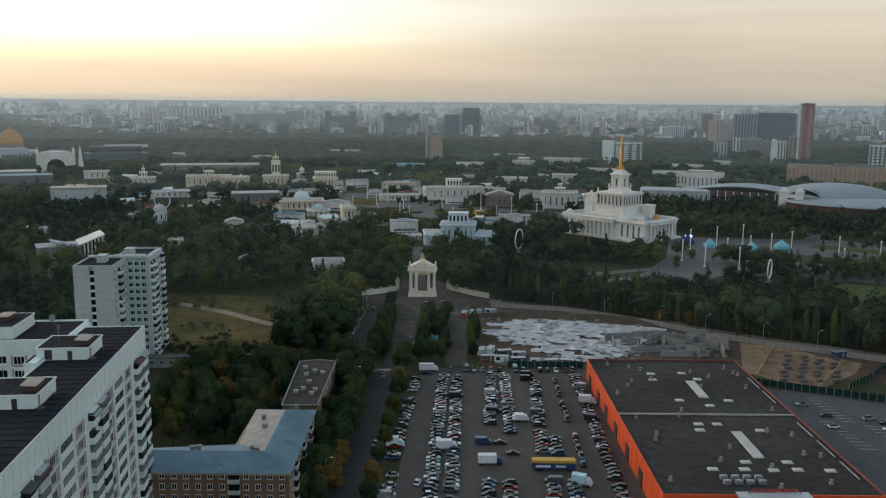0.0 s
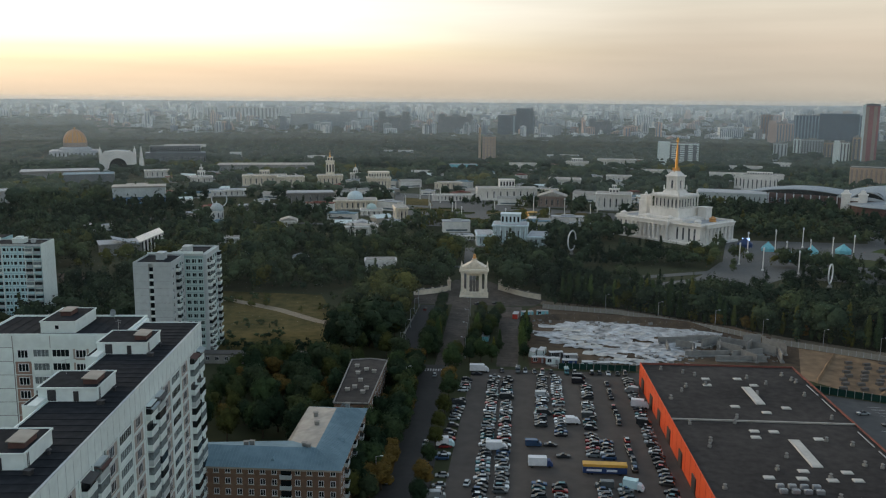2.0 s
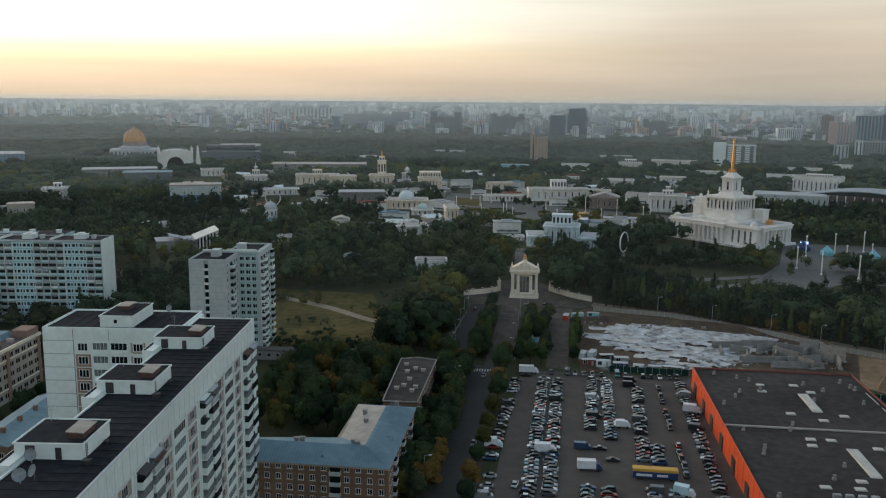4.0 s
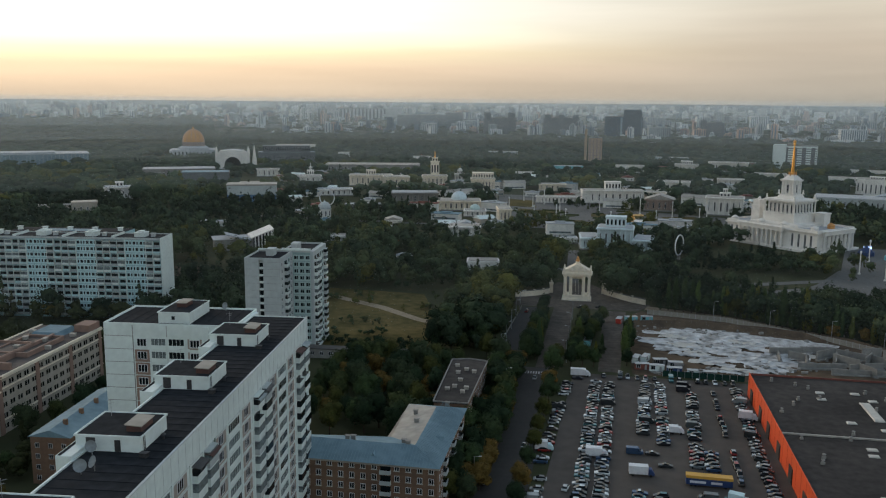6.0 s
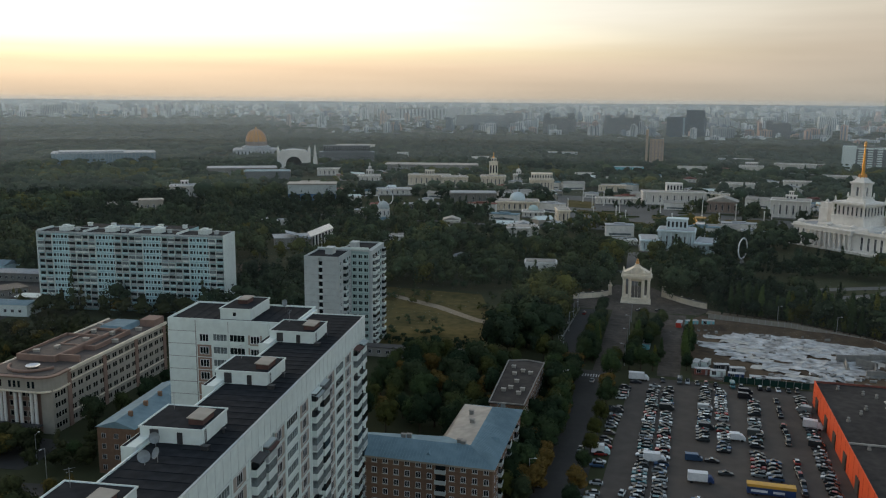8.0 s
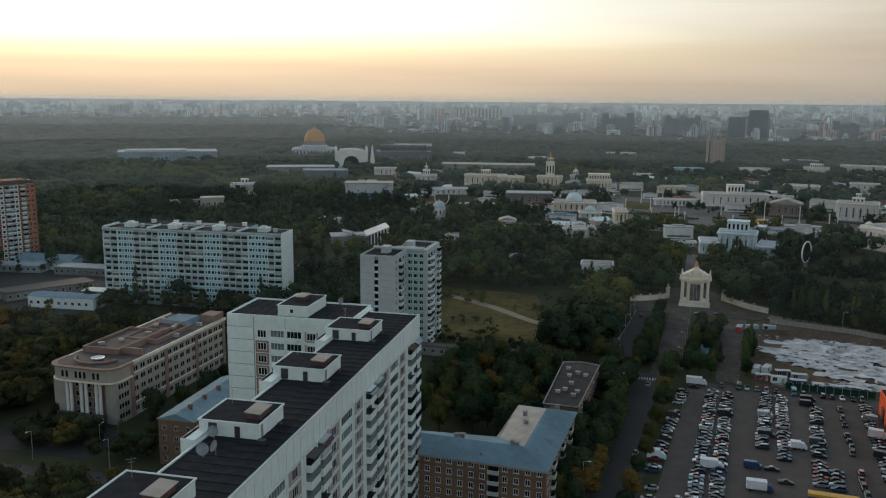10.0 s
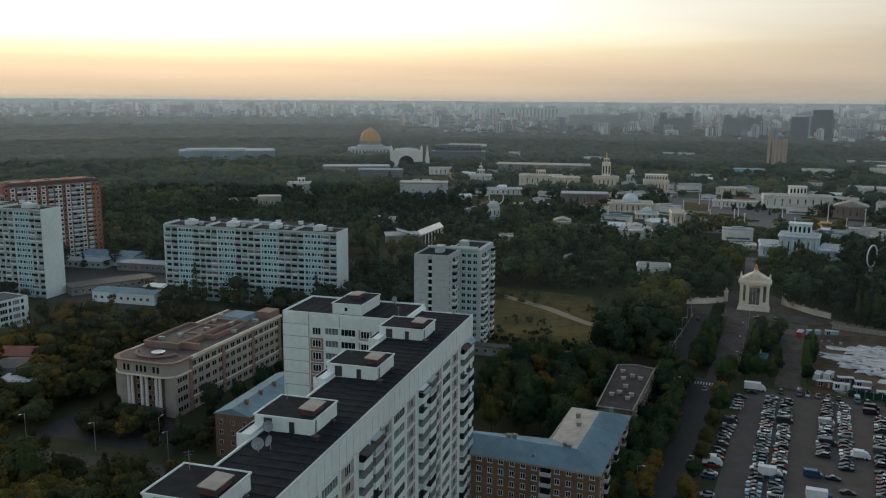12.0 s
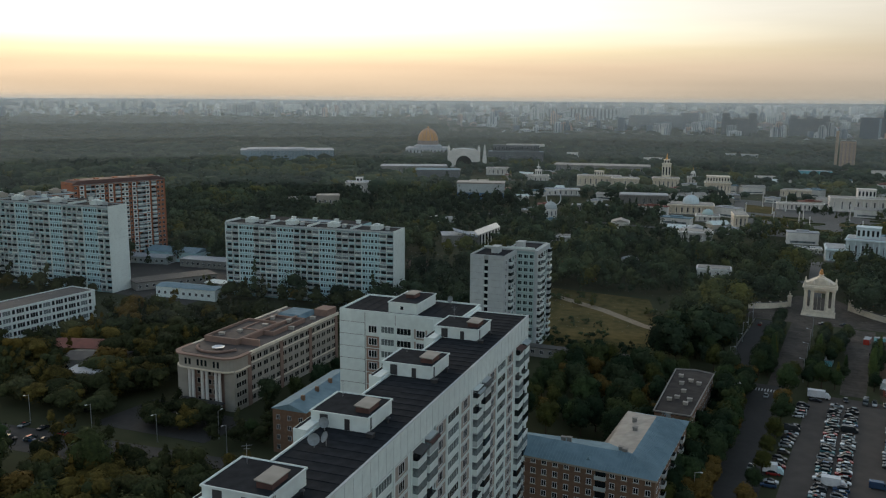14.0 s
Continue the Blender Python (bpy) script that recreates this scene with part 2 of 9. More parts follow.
GREENS = [(1, 1, 1), (0.7, 0.85, 0.85), (1.3, 1.2, 0.9), (0.6, 0.72, 0.75), (1.1, 1.25, 1.0), (1.45, 1.15, 0.7), (0.9, 1.0, 0.9), (0.5, 0.62, 0.62)]
WOOD = [(0.42, 0.5, 0.53), (0.46, 0.55, 0.57), (0.5, 0.6, 0.6), (0.54, 0.66, 0.66), (0.6, 0.68, 0.65), (0.64, 0.76, 0.76), (0.7, 0.8, 0.77), (0.76, 0.88, 0.84),
        (0.84, 0.96, 0.9), (0.92, 0.96, 0.88), (0.95, 1.06, 0.95), (1.02, 1.02, 0.85), (1.1, 1.15, 0.95), (1.16, 1.16, 0.9), (1.3, 1.15, 0.75), (1.55, 1.25, 0.65)]
M["leaf"] = mat("leaf", (0.05, 0.066, 0.032), (0.017, 0.026, 0.016), 1.0, 0.15, 0.95, palette=GREENS, island=0.15, spec=0.03, bump=0.9, relief=0.5)
M["leaf_gold"] = mat("leaf_gold", (0.16, 0.1, 0.026), (0.085, 0.062, 0.021), 0.5, 0.12, 0.95, island=0.3, spec=0.05)
M["leaf_poplar"] = mat("leaf_poplar", (0.07, 0.088, 0.036), (0.045, 0.06, 0.028), 0.5, 0.12, 0.95, palette=GREENS, island=0.15, spec=0.03)
M["leaf_wood"] = mat("leaf_wood", (0.022, 0.03, 0.019), (0.085, 0.103, 0.056), 0.8, 0.05, 0.95, island=0.12, spec=0.02, tint=WOOD, bump=0.9, relief=0.7)
AUTUMN = [(0.5, 0.55, 0.5), (1, 1, 1), (0.75, 0.8, 0.7), (0.6, 0.65, 0.6), (1.6, 1.2, 0.7), (0.8, 0.9, 0.8), (0.55, 0.6, 0.55), (1.8, 1.2, 0.6), (1.1, 1.05, 0.9)]
M["leaf_yard"] = mat("leaf_yard", (0.018, 0.022, 0.014), (0.088, 0.09, 0.043), 1.0, 0.06, 0.95, island=0.12, spec=0.02, tint=AUTUMN, bump=0.9, relief=0.5)
M["balcony_brown"] = mat("balcony_brown", (0.43, 0.5, 0.51), (0.25, 0.285, 0.29), 0.9, 0.12, 0.85)
M["leaf_park"] = mat("leaf_park", (0.028, 0.037, 0.025), (0.09, 0.108, 0.064), 0.6, 0.04, 0.95, island=0.1, spec=0.02, tint=WOOD, bump=0.9, relief=0.9)
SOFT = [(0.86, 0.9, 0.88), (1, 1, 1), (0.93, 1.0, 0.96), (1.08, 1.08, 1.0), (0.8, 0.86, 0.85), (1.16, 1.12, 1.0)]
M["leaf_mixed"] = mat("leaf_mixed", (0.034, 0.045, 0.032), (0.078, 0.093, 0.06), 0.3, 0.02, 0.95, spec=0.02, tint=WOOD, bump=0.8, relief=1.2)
# leaf tones turn greyer and flatter with distance: some haze put into the colour
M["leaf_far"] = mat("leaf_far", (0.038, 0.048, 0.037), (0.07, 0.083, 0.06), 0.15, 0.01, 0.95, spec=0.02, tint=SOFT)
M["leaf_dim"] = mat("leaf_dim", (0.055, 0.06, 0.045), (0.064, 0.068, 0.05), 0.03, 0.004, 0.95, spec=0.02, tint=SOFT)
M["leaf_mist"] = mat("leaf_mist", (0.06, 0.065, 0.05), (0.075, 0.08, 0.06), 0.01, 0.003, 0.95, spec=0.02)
M["tower_glass"] = mat("tower_glass", (0.05, 0.075, 0.1), (0.035, 0.055, 0.075), 0.05, 0.01, 0.4)
M["tower_brown"] = mat("tower_brown", (0.34, 0.26, 0.22), (0.27, 0.21, 0.18), 0.2, 0.05, 0.85)
CAR = [(0.62, 0.65, 0.65), (0.02, 0.02, 0.022), (0.22, 0.24, 0.24), (0.4, 0.42, 0.42), (0.035, 0.04, 0.042), (0.09, 0.1, 0.1), (0.012, 0.013, 0.015), (0.28, 0.3, 0.3),
       (0.25, 0.025, 0.02), (0.04, 0.08, 0.15), (0.025, 0.025, 0.03), (0.42, 0.44, 0.44), (0.07, 0.06, 0.05), (0.06, 0.16, 0.17), (0.03, 0.035, 0.03)]
M["car_paint"] = mat("car_paint", (1, 1, 1), (0.85, 0.85, 0.85), 1, 0.3, 0.25, 0.2, palette=CAR, spec=0.5)
M["tyre"] = mat("tyre", (0.02, 0.02, 0.02), None, 3, 0.3, 0.9)
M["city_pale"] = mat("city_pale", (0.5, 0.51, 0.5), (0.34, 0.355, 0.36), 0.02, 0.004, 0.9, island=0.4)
# farthest blocks, trees and land: a little haze mixed into their base colours
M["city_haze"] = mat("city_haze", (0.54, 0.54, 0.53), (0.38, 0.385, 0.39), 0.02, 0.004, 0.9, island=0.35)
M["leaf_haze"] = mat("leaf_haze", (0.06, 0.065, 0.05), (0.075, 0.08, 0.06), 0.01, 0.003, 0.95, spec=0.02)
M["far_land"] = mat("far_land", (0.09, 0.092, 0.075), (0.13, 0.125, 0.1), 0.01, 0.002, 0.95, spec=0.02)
M["city_brick"] = mat("city_brick", (0.44, 0.31, 0.26), (0.34, 0.25, 0.215), 0.02, 0.004, 0.9, island=0.3)
M["city_slate"] = mat("city_slate", (0.17, 0.2, 0.23), (0.11, 0.135, 0.16), 0.02, 0.004, 0.8, island=0.35)
M["tower_red"] = mat("tower_red", (0.32, 0.13, 0.125), (0.26, 0.11, 0.105), 0.1, 0.02, 0.8)
M["city_dark"] = mat("city_dark", (0.16, 0.17, 0.175), (0.11, 0.12, 0.125), 0.05, 0.01, 0.8, island=0.15)
M["ground"] = mat("ground", (0.036, 0.044, 0.024), (0.066, 0.066, 0.036), 0.06, 0.008, 0.95, bump=0.3, spec=0.03)


def glow_mat(name, colour, strength):
    m = bpy.data.materials.new(name)
    m.use_nodes = True
    b = m.node_tree.nodes["Principled BSDF"]
    b.inputs["Base Color"].default_value = (*colour, 1)
    b.inputs["Roughness"].default_value = 1
    b.inputs["Emission Color"].default_value = (*colour, 1)
    b.inputs["Emission Strength"].default_value = strength
    return m


# distance of each veil of air, and the share of light that it scatters
HAZE = ((400, 0.014), (1000, 0.04), (1500, 0.066), (2250, 0.1), (3050, 0.17), (3700, 0.22), (4400, 0.28))


def haze_mat(share):
    """Air that lets most light through and scatters a share of what comes from before and behind it."""
    m = bpy.data.materials.new("haze")
    m.use_nodes = True
    n, l = m.node_tree.nodes, m.node_tree.links
    n.clear()
    clear, back, front = n.new("ShaderNodeBsdfTransparent"), n.new("ShaderNodeBsdfTranslucent"), n.new("ShaderNodeBsdfDiffuse")
    back.inputs["Color"].default_value = front.inputs["Color"].default_value = (0.81, 0.93, 0.99, 1)
    both, mix, out = n.new("ShaderNodeMixShader"), n.new("ShaderNodeMixShader"), n.new("ShaderNodeOutputMaterial")
    both.inputs[0].default_value = 0.55
    l.new(back.outputs[0], both.inputs[1])
    l.new(front.outputs[0], both.inputs[2])
    tc, sep, thin = n.new("ShaderNodeTexCoord"), n.new("ShaderNodeSeparateXYZ"), n.new("ShaderNodeMapRange")
    l.new(tc.outputs["Object"], sep.inputs[0])
    l.new(sep.outputs["Z"], thin.inputs["Value"])
    thin.interpolation_type = 'SMOOTHSTEP'
    thin.inputs["From Min"].default_value, thin.inputs["From Max"].default_value = 98, 134
    thin.inputs["To Min"].default_value, thin.inputs["To Max"].default_value = share, 0
    l.new(thin.outputs[0], mix.inputs[0])
    l.new(clear.outputs[0], mix.inputs[1])
    l.new(both.outputs[0], mix.inputs[2])
    l.new(mix.outputs[0], out.inputs["Surface"])
    return m


M["screen"] = glow_mat("screen", (0.35, 0.5, 0.9), 1.6)


# ---- mesh helpers ----
class Build:
    """Collects boxes, prisms and turned forms as plain vertex and face lists."""

    def __init__(self):
        self.v, self.f, self.m, self.slot = [], [], [], 0

    def add(self, verts, faces):
        o = len(self.v)
        self.v += [tuple(p) for p in verts]
        self.f += [tuple(i + o for i in f) for f in faces]
        self.m += [self.slot] * len(faces)
        return self

    def box(self, x0, y0, z0, x1, y1, z1):
        return self.prism([(x0, y0), (x1, y0), (x1, y1), (x0, y1)], z0, z1)

    def prism(self, poly, z0, z1, scale=1.0):
        n = len(poly)
        cx, cy = sum(p[0] for p in poly) / n, sum(p[1] for p in poly) / n
        up = [(cx + (x - cx) * scale, cy + (y - cy) * scale, z1) for x, y in poly]
        vs = [(x, y, z0) for x, y in poly] + up
        fs = [(i, (i + 1) % n, n + (i + 1) % n, n + i) for i in range(n)] + [tuple(range(n, 2 * n)), tuple(range(n - 1, -1, -1))]
        return self.add(vs, fs)

    def obox(self, cx, cy, z0, z1, w, d, yaw=0.0):
        c, s = math.cos(radians(yaw)), math.sin(radians(yaw))
        return self.prism([(cx + x * c - y * s, cy + x * s + y * c) for x, y in
                           ((-w / 2, -d / 2), (w / 2, -d / 2), (w / 2, d / 2), (-w / 2, d / 2))], z0, z1)

    def lathe(self, x, y, prof, n=10):
        vs, fs = [], []
        for r, z in prof:
            vs += [(x + r * math.cos(2 * math.pi * i / n), y + r * math.sin(2 * math.pi * i / n), z) for i in range(n)]
        for k in range(len(prof) - 1):
            fs += [(k * n + i, k * n + (i + 1) % n, (k + 1) * n + (i + 1) % n, (k + 1) * n + i) for i in range(n)]
        fs += [tuple(range(n - 1, -1, -1)), tuple(range((len(prof) - 1) * n, len(prof) * n))]
        return self.add(vs, fs)

    def cyl(self, x, y, z0, z1, r, n=8, r1=None):
        return self.lathe(x, y, [(r, z0), (r if r1 is None else r1, z1)], n)

    def tube(self, a, b, r, n=6):
        a, b = Vector(a), Vector(b)
        q = (b - a).to_track_quat('Z', 'Y')
        vs = [a + q @ Vector((r * math.cos(2 * math.pi * i / n), r * math.sin(2 * math.pi * i / n), 0)) for i in range(n)]
        vs += [v + (b - a) for v in vs]
        return self.add(vs, [(i, (i + 1) % n, n + (i + 1) % n, n + i) for i in range(n)] + [tuple(range(n, 2 * n))])

    def gable(self, x0, y0, x1, y1, z0, z1, along='x', over=0.4):
        x0, y0, x1, y1 = x0 - over, y0 - over, x1 + over, y1 + over
        t = 0.15
        if along == 'x':
            ym = (y0 + y1) / 2
            vs = [(x0, y0, z0), (x1, y0, z0), (x1, y1, z0), (x0, y1, z0), (x0, ym, z1), (x1, ym, z1)]
        else:
            xm = (x0 + x1) / 2
            vs = [(x1, y0, z0), (x1, y1, z0), (x0, y1, z0), (x0, y0, z0), (xm, y0, z1), (xm, y1, z1)]
        return self.add(vs + [], [(0, 1, 5, 4), (2, 3, 4, 5), (1, 2, 5), (3, 0, 4), (3, 2, 1, 0)])

    def put(self, other, m):
        o = len(self.v)
        self.v += [tuple(m @ Vector(p)) for p in other.v]
        self.f += [tuple(i + o for i in f) for f in other.f]
        self.m += other.m
        return self

    def mesh(self, name, *mats):
        me = bpy.data.meshes.new(name)
        me.from_pydata(self.v, [], self.f)
        for a in mats:
            me.materials.append(M[a])
        if len(mats) > 1:
            me.polygons.foreach_set("material_index", self.m)
        me.update()
        return me


def thing(name, label, category, x=0.0, y=0.0, z=0.0, yaw=0.0, group="", kind=""):
    ob = new(name)
    ob.empty_display_size = 0.5
    ob.matrix_world = pose(x, y, z, 0, 0, yaw)
    return tagged(ob, label, category, group, kind)


def part(name, build, material, parent, label=""):
    mats = (material,) if isinstance(material, str) else material
    ob = new(name, build.mesh(name, *mats))
    ob.parent = parent
    return tagged(ob, label)


def put(name, mesh, parent, m, label=""):
    ob = new(name, mesh)
    ob.parent = parent
    ob.matrix_basis = m
    return tagged(ob, label)


def solid(name, build, material, label, category, kind="", x=0.0, y=0.0, z=0.0, yaw=0.0, group=""):
    mats = (material,) if isinstance(material, str) else material
    ob = new(name, build.mesh(name, *mats))
    ob.matrix_world = pose(x, y, z, 0, 0, yaw)
    return tagged(ob, label, category, group, kind)


def cells(xs, zs, front, back, mats, depths=None):
    """A closed panel towards -y, one connected skin: a grid of cells, each with a material; glass cells (1) lie recessed."""
    b = Build()
    nx, nz = len(xs), len(zs)
    vs = [(x, -front, z) for z in zs for x in xs] + [(xs[0], back, zs[0]), (xs[-1], back, zs[0]), (xs[-1], back, zs[-1]), (xs[0], back, zs[-1])]
    o, fs, ms = nx * nz, [], []
    for j in range(nz - 1):
        for i in range(nx - 1):
            a, c = j * nx + i, j * nx + i + 1
            e, g = c + nx, a + nx
            if mats[j][i]:
                k = len(vs)
                vs += [(vs[q][0], -front + 0.015, vs[q][2]) for q in (a, c, e, g)]
                fs += [(a, c, k + 1, k), (c, e, k + 2, k + 1), (e, g, k + 3, k + 2), (g, a, k, k + 3), (k, k + 1, k + 2, k + 3)]
                ms += [0, 0, 0, 0, 1]
            else:
                fs.append((a, c, e, g))
                ms.append(0)
    bl, br, tr, tl = o, o + 1, o + 2, o + 3
    top = (nz - 1) * nx
    fs += [tuple([bl, br] + list(range(nx - 1, -1, -1))), tuple([tr, tl] + list(range(top, top + nx))),
           tuple([br, tr] + [j * nx + nx - 1 for j in range(nz - 1, -1, -1)]), tuple([tl, bl] + [j * nx for j in range(nz)])]
    ms += [0, 0, 0, 0]
    b.v, b.f, b.m = vs, fs, ms
    return b


def spans(w, n, bar):
    """Edges of n panes between bars over a width w, and which spans are glass."""
    out, glass, pane = [-w / 2], [], (w - bar * (n + 1)) / n
    x = -w / 2
    for i in range(n):
        x += bar
        out.append(x)
        x += pane
        out.append(x)
        glass += [0, 1]
    return out + [w / 2], glass + [0]


def window_mesh(w, h, glass="glass", trim="white_metal", mullions=1, bar=0.07):
    """A framed window, its face towards -y, its foot at z = 0."""
    xs, g = spans(w, mullions + 1, bar)
    zero = [0] * len(g)
    return cells(xs, [0, bar, h - bar, h], 0.06, 0.03, [zero, g, zero]).mesh("window", trim, glass)


def loggia_mesh(w, glass):
    """A wide loggia towards -y, its floor at z = 0: a white parapet below a row of lights."""
    n = max(3, round(w / 1.1))
    xs, g = spans(w, n, 0.09)
    zero = [0] * len(g)
    return cells(xs, [0, 1.05, 1.12, 2.85, 2.95], 0.1, 0.03, [zero, zero, g, zero]).mesh("loggia", "panel_white", glass)


def panel_mesh(w, h, lights, wall, glass="glass"):
    """A wall panel towards -y with windows cast in; lights: (left, width), each from 0.95 m up."""
    xs, g = [-w / 2], []
    for x, wd in lights:
        xs += [x, x + wd]
        g += [0, 1]
    xs, g = xs + [w / 2], g + [0]
    zero = [0] * len(g)
    return cells(xs, [0.15, 0.95, 2.4, h], 0.07, 0.02, [zero, g, zero]).mesh("wall_panel", wall, glass)


def balcony_mesh(w, d, glazed, body="panel_white", pane="balcony_glass", tall=1.0):
    """A balcony towards -y, its floor at z = 0: a parapet, with glazing or an open bay, coloured dark as if shaded,
    above.
    """
    if glazed:
        b, zs = Build(), [-0.1] + [z * tall for z in (1.0, 1.03, 2.4, 2.43, 2.55)]
        vs = [(x, y, z) for z in zs for x, y in ((-w / 2, -d), (w / 2, -d), (w / 2, 0.02), (-w / 2, 0.02))]
        for k in range(5):
            b.slot = 1 if k == 2 else 0
            b.f += [(k * 4 + i, k * 4 + (i + 1) % 4, k * 4 + 4 + (i + 1) % 4, k * 4 + 4 + i) for i in range(4)]
            b.m += [b.slot] * 4
        b.v, b.f, b.m = vs, b.f + [(3, 2, 1, 0), (20, 21, 22, 23)], b.m + [0, 0]
        return b.mesh("balcony", body, pane)
    b = Build()
    b.box(-w / 2, -d, -0.1, w / 2, 0.02, 1.0)
    k = len(b.v)
    # dark sheets over the solid box put the open bay's shade into colour
    b.slot = 1
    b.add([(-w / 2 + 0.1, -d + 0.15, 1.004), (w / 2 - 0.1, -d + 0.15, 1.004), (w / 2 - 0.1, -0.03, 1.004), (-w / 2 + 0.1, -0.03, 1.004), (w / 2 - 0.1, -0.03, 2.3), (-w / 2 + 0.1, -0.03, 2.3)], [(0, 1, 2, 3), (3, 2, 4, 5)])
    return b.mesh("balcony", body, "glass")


def face_matrix(side, x0, y0, x1, y1, u, z):
    """The place u metres along one wall of a box plan (from its left end, seen from outside)."""
    if side == 's':
        return pose(x0 + u, y0, z)
    if side == 'e':
        return pose(x1, y0 + u, z, 0, 0, 90)
    if side == 'n':
        return pose(x1 - u, y1, z, 0, 0, 180)
    return pose(x0, y1 - u, z, 0, 0, 270)


def facade(parent, box, side, bays, storeys, z0, dz, meshes, keep=None, pick=None):
    """bays: list of (u, kind); meshes: kind -> (name, mesh, sill height). keep(storey, u) says which ones are objects of their own."""
    joined = {}
    for s in range(storeys):
        for u, k in bays:
            k = pick(k) if pick else k
            name, me, sill = meshes[k]
            m = face_matrix(side, *box, u, z0 + s * dz + sill)
            if keep is None or keep(s, u):
                put(name, me, parent, m)
            else:
                joined.setdefault(k, []).append(m)
    for k, ms in joined.items():
        name, me, sill = meshes[k]
        vs = np.empty(len(me.vertices) * 3)
        me.vertices.foreach_get("co", vs)
        vs = np.c_[vs.reshape(-1, 3), np.ones(len(me.vertices))]
        fs = [tuple(p.vertices) for p in me.polygons]
        mi = [p.material_index for p in me.polygons]
        allv, allf = [], []
        for i, m in enumerate(ms):
            allv.append((vs @ np.array(m).T)[:, :3])
            allf += [tuple(a + i * len(vs) for a in f) for f in fs]
        big = bpy.data.meshes.new(name + "_band")
        big.from_pydata(np.concatenate(allv).tolist(), [], allf)
        for a in me.materials:
            big.materials.append(a)
        big.polygons.foreach_set("material_index", mi * len(ms))
        ob = new(name + "_band", big)
        ob.parent = parent
        tagged(ob, kind="stuff")

# ---- ground, roads, squares ----
KEEP_OUT = []      # plan rectangles kept free of trees: cx, cy, half width, half depth, yaw


def free(cx, cy, w, d, yaw=0.0, margin=3.0):
    KEEP_OUT.append((cx, cy, w / 2 + margin, d / 2 + margin, math.cos(radians(yaw)), math.sin(radians(yaw))))


def is_free(x, y):
    for cx, cy, hw, hd, c, s in KEEP_OUT:
        dx, dy = x - cx, y - cy
        if abs(dx * c + dy * s) < hw and abs(dy * c - dx * s) < hd:
            return False
    return True


def land(d):
    """Height of the land at a distance: flat, then rising gently to the hills at the horizon."""
    return 0.0 if d < 2600 else 100.0 * ((d - 2600) / 2300) ** 1.25


def ground():
    b, n = Build(), 96
    rings = [30, 80, 150, 250, 400, 600, 900, 1300, 1900, 2600]
    vs, fs = [(0, 0, 0)], []
    for r in rings:
        vs += [(r * math.cos(2 * math.pi * i / n), r * math.sin(2 * math.pi * i / n), land(r)) for i in range(n)]
    fs += [(0, 1 + i, 1 + (i + 1) % n) for i in range(n)]
    for k in range(len(rings) - 1):
        a, c = 1 + k * n, 1 + (k + 1) * n
        fs += [(a + i, c + i, c + (i + 1) % n, a + (i + 1) % n) for i in range(n)]
    b.add(vs, fs)
    solid("ground", b, "ground", "dark grassy earth of the park and yards", "ground", "structure")
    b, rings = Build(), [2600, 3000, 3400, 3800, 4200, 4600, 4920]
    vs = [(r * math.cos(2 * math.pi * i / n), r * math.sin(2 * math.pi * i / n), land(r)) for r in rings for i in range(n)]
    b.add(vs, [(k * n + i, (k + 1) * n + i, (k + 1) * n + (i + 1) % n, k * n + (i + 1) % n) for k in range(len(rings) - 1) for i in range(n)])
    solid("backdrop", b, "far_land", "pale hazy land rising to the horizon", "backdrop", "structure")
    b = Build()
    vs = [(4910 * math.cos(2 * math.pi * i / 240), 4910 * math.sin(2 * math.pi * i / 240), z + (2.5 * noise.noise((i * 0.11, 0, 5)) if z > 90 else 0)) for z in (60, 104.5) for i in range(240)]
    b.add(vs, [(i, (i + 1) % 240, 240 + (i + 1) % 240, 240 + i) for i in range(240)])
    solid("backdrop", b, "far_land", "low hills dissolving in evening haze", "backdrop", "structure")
    # evening haze: thin veils of scattering air, ring behind ring, that thin out above the treetops
    for r, share in HAZE:
        b, n = Build(), 96
        vs = [(r * math.cos(2 * math.pi * i / n), r * math.sin(2 * math.pi * i / n), z) for z in (-2, 60, 112, 136) for i in range(n)]
        b.add(vs, [(k * n + i, k * n + (i + 1) % n, (k + 1) * n + (i + 1) % n, (k + 1) * n + i) for k in range(3) for i in range(n)])
        M["haze"] = haze_mat(share)
        solid("backdrop", b, "haze", "thin veil of evening haze over the land", "backdrop", "structure")


ground()


def slab(name, poly, material, label, category="road", z=0.05, kerb=0.0, clear=True):
    b = Build().prism(poly, -0.3, z)
    ob = solid(name, b, material, label, category, "structure")
    if clear:
        xs, ys = [p[0] for p in poly], [p[1] for p in poly]
        free((min(xs) + max(xs)) / 2, (min(ys) + max(ys)) / 2, max(xs) - min(xs), max(ys) - min(ys), 0, 1.0)
    return ob


slab("parking_lot", [(-16.5, 150), (58, 150), (61, 341), (-8, 341)], "lot_asphalt", "worn brown-grey asphalt car park beside the orange store", "parking lot", 0.06)
slab("road", [(-32, 60), (-19.5, 60), (-15.5, 345), (-32, 345)], "asphalt", "grey asphalt avenue lined with trees", "road", 0.05)
slab("road", [(-44, 345), (-32.4, 345), (-28.5, 452), (-39, 452)], "asphalt", "dark asphalt carriageway beside a low wall", "road", 0.054)
slab("road", [(-24, 345.2), (-13, 345.2), (-11.5, 466), (-22, 466)], "old_asphalt", "broken pale asphalt carriageway under repair", "road", 0.054)
slab("pavement", [(2, 345), (11, 345), (16, 452), (4, 452)], "old_asphalt", "dusty grey service lane beside the building site", "road", 0.05)
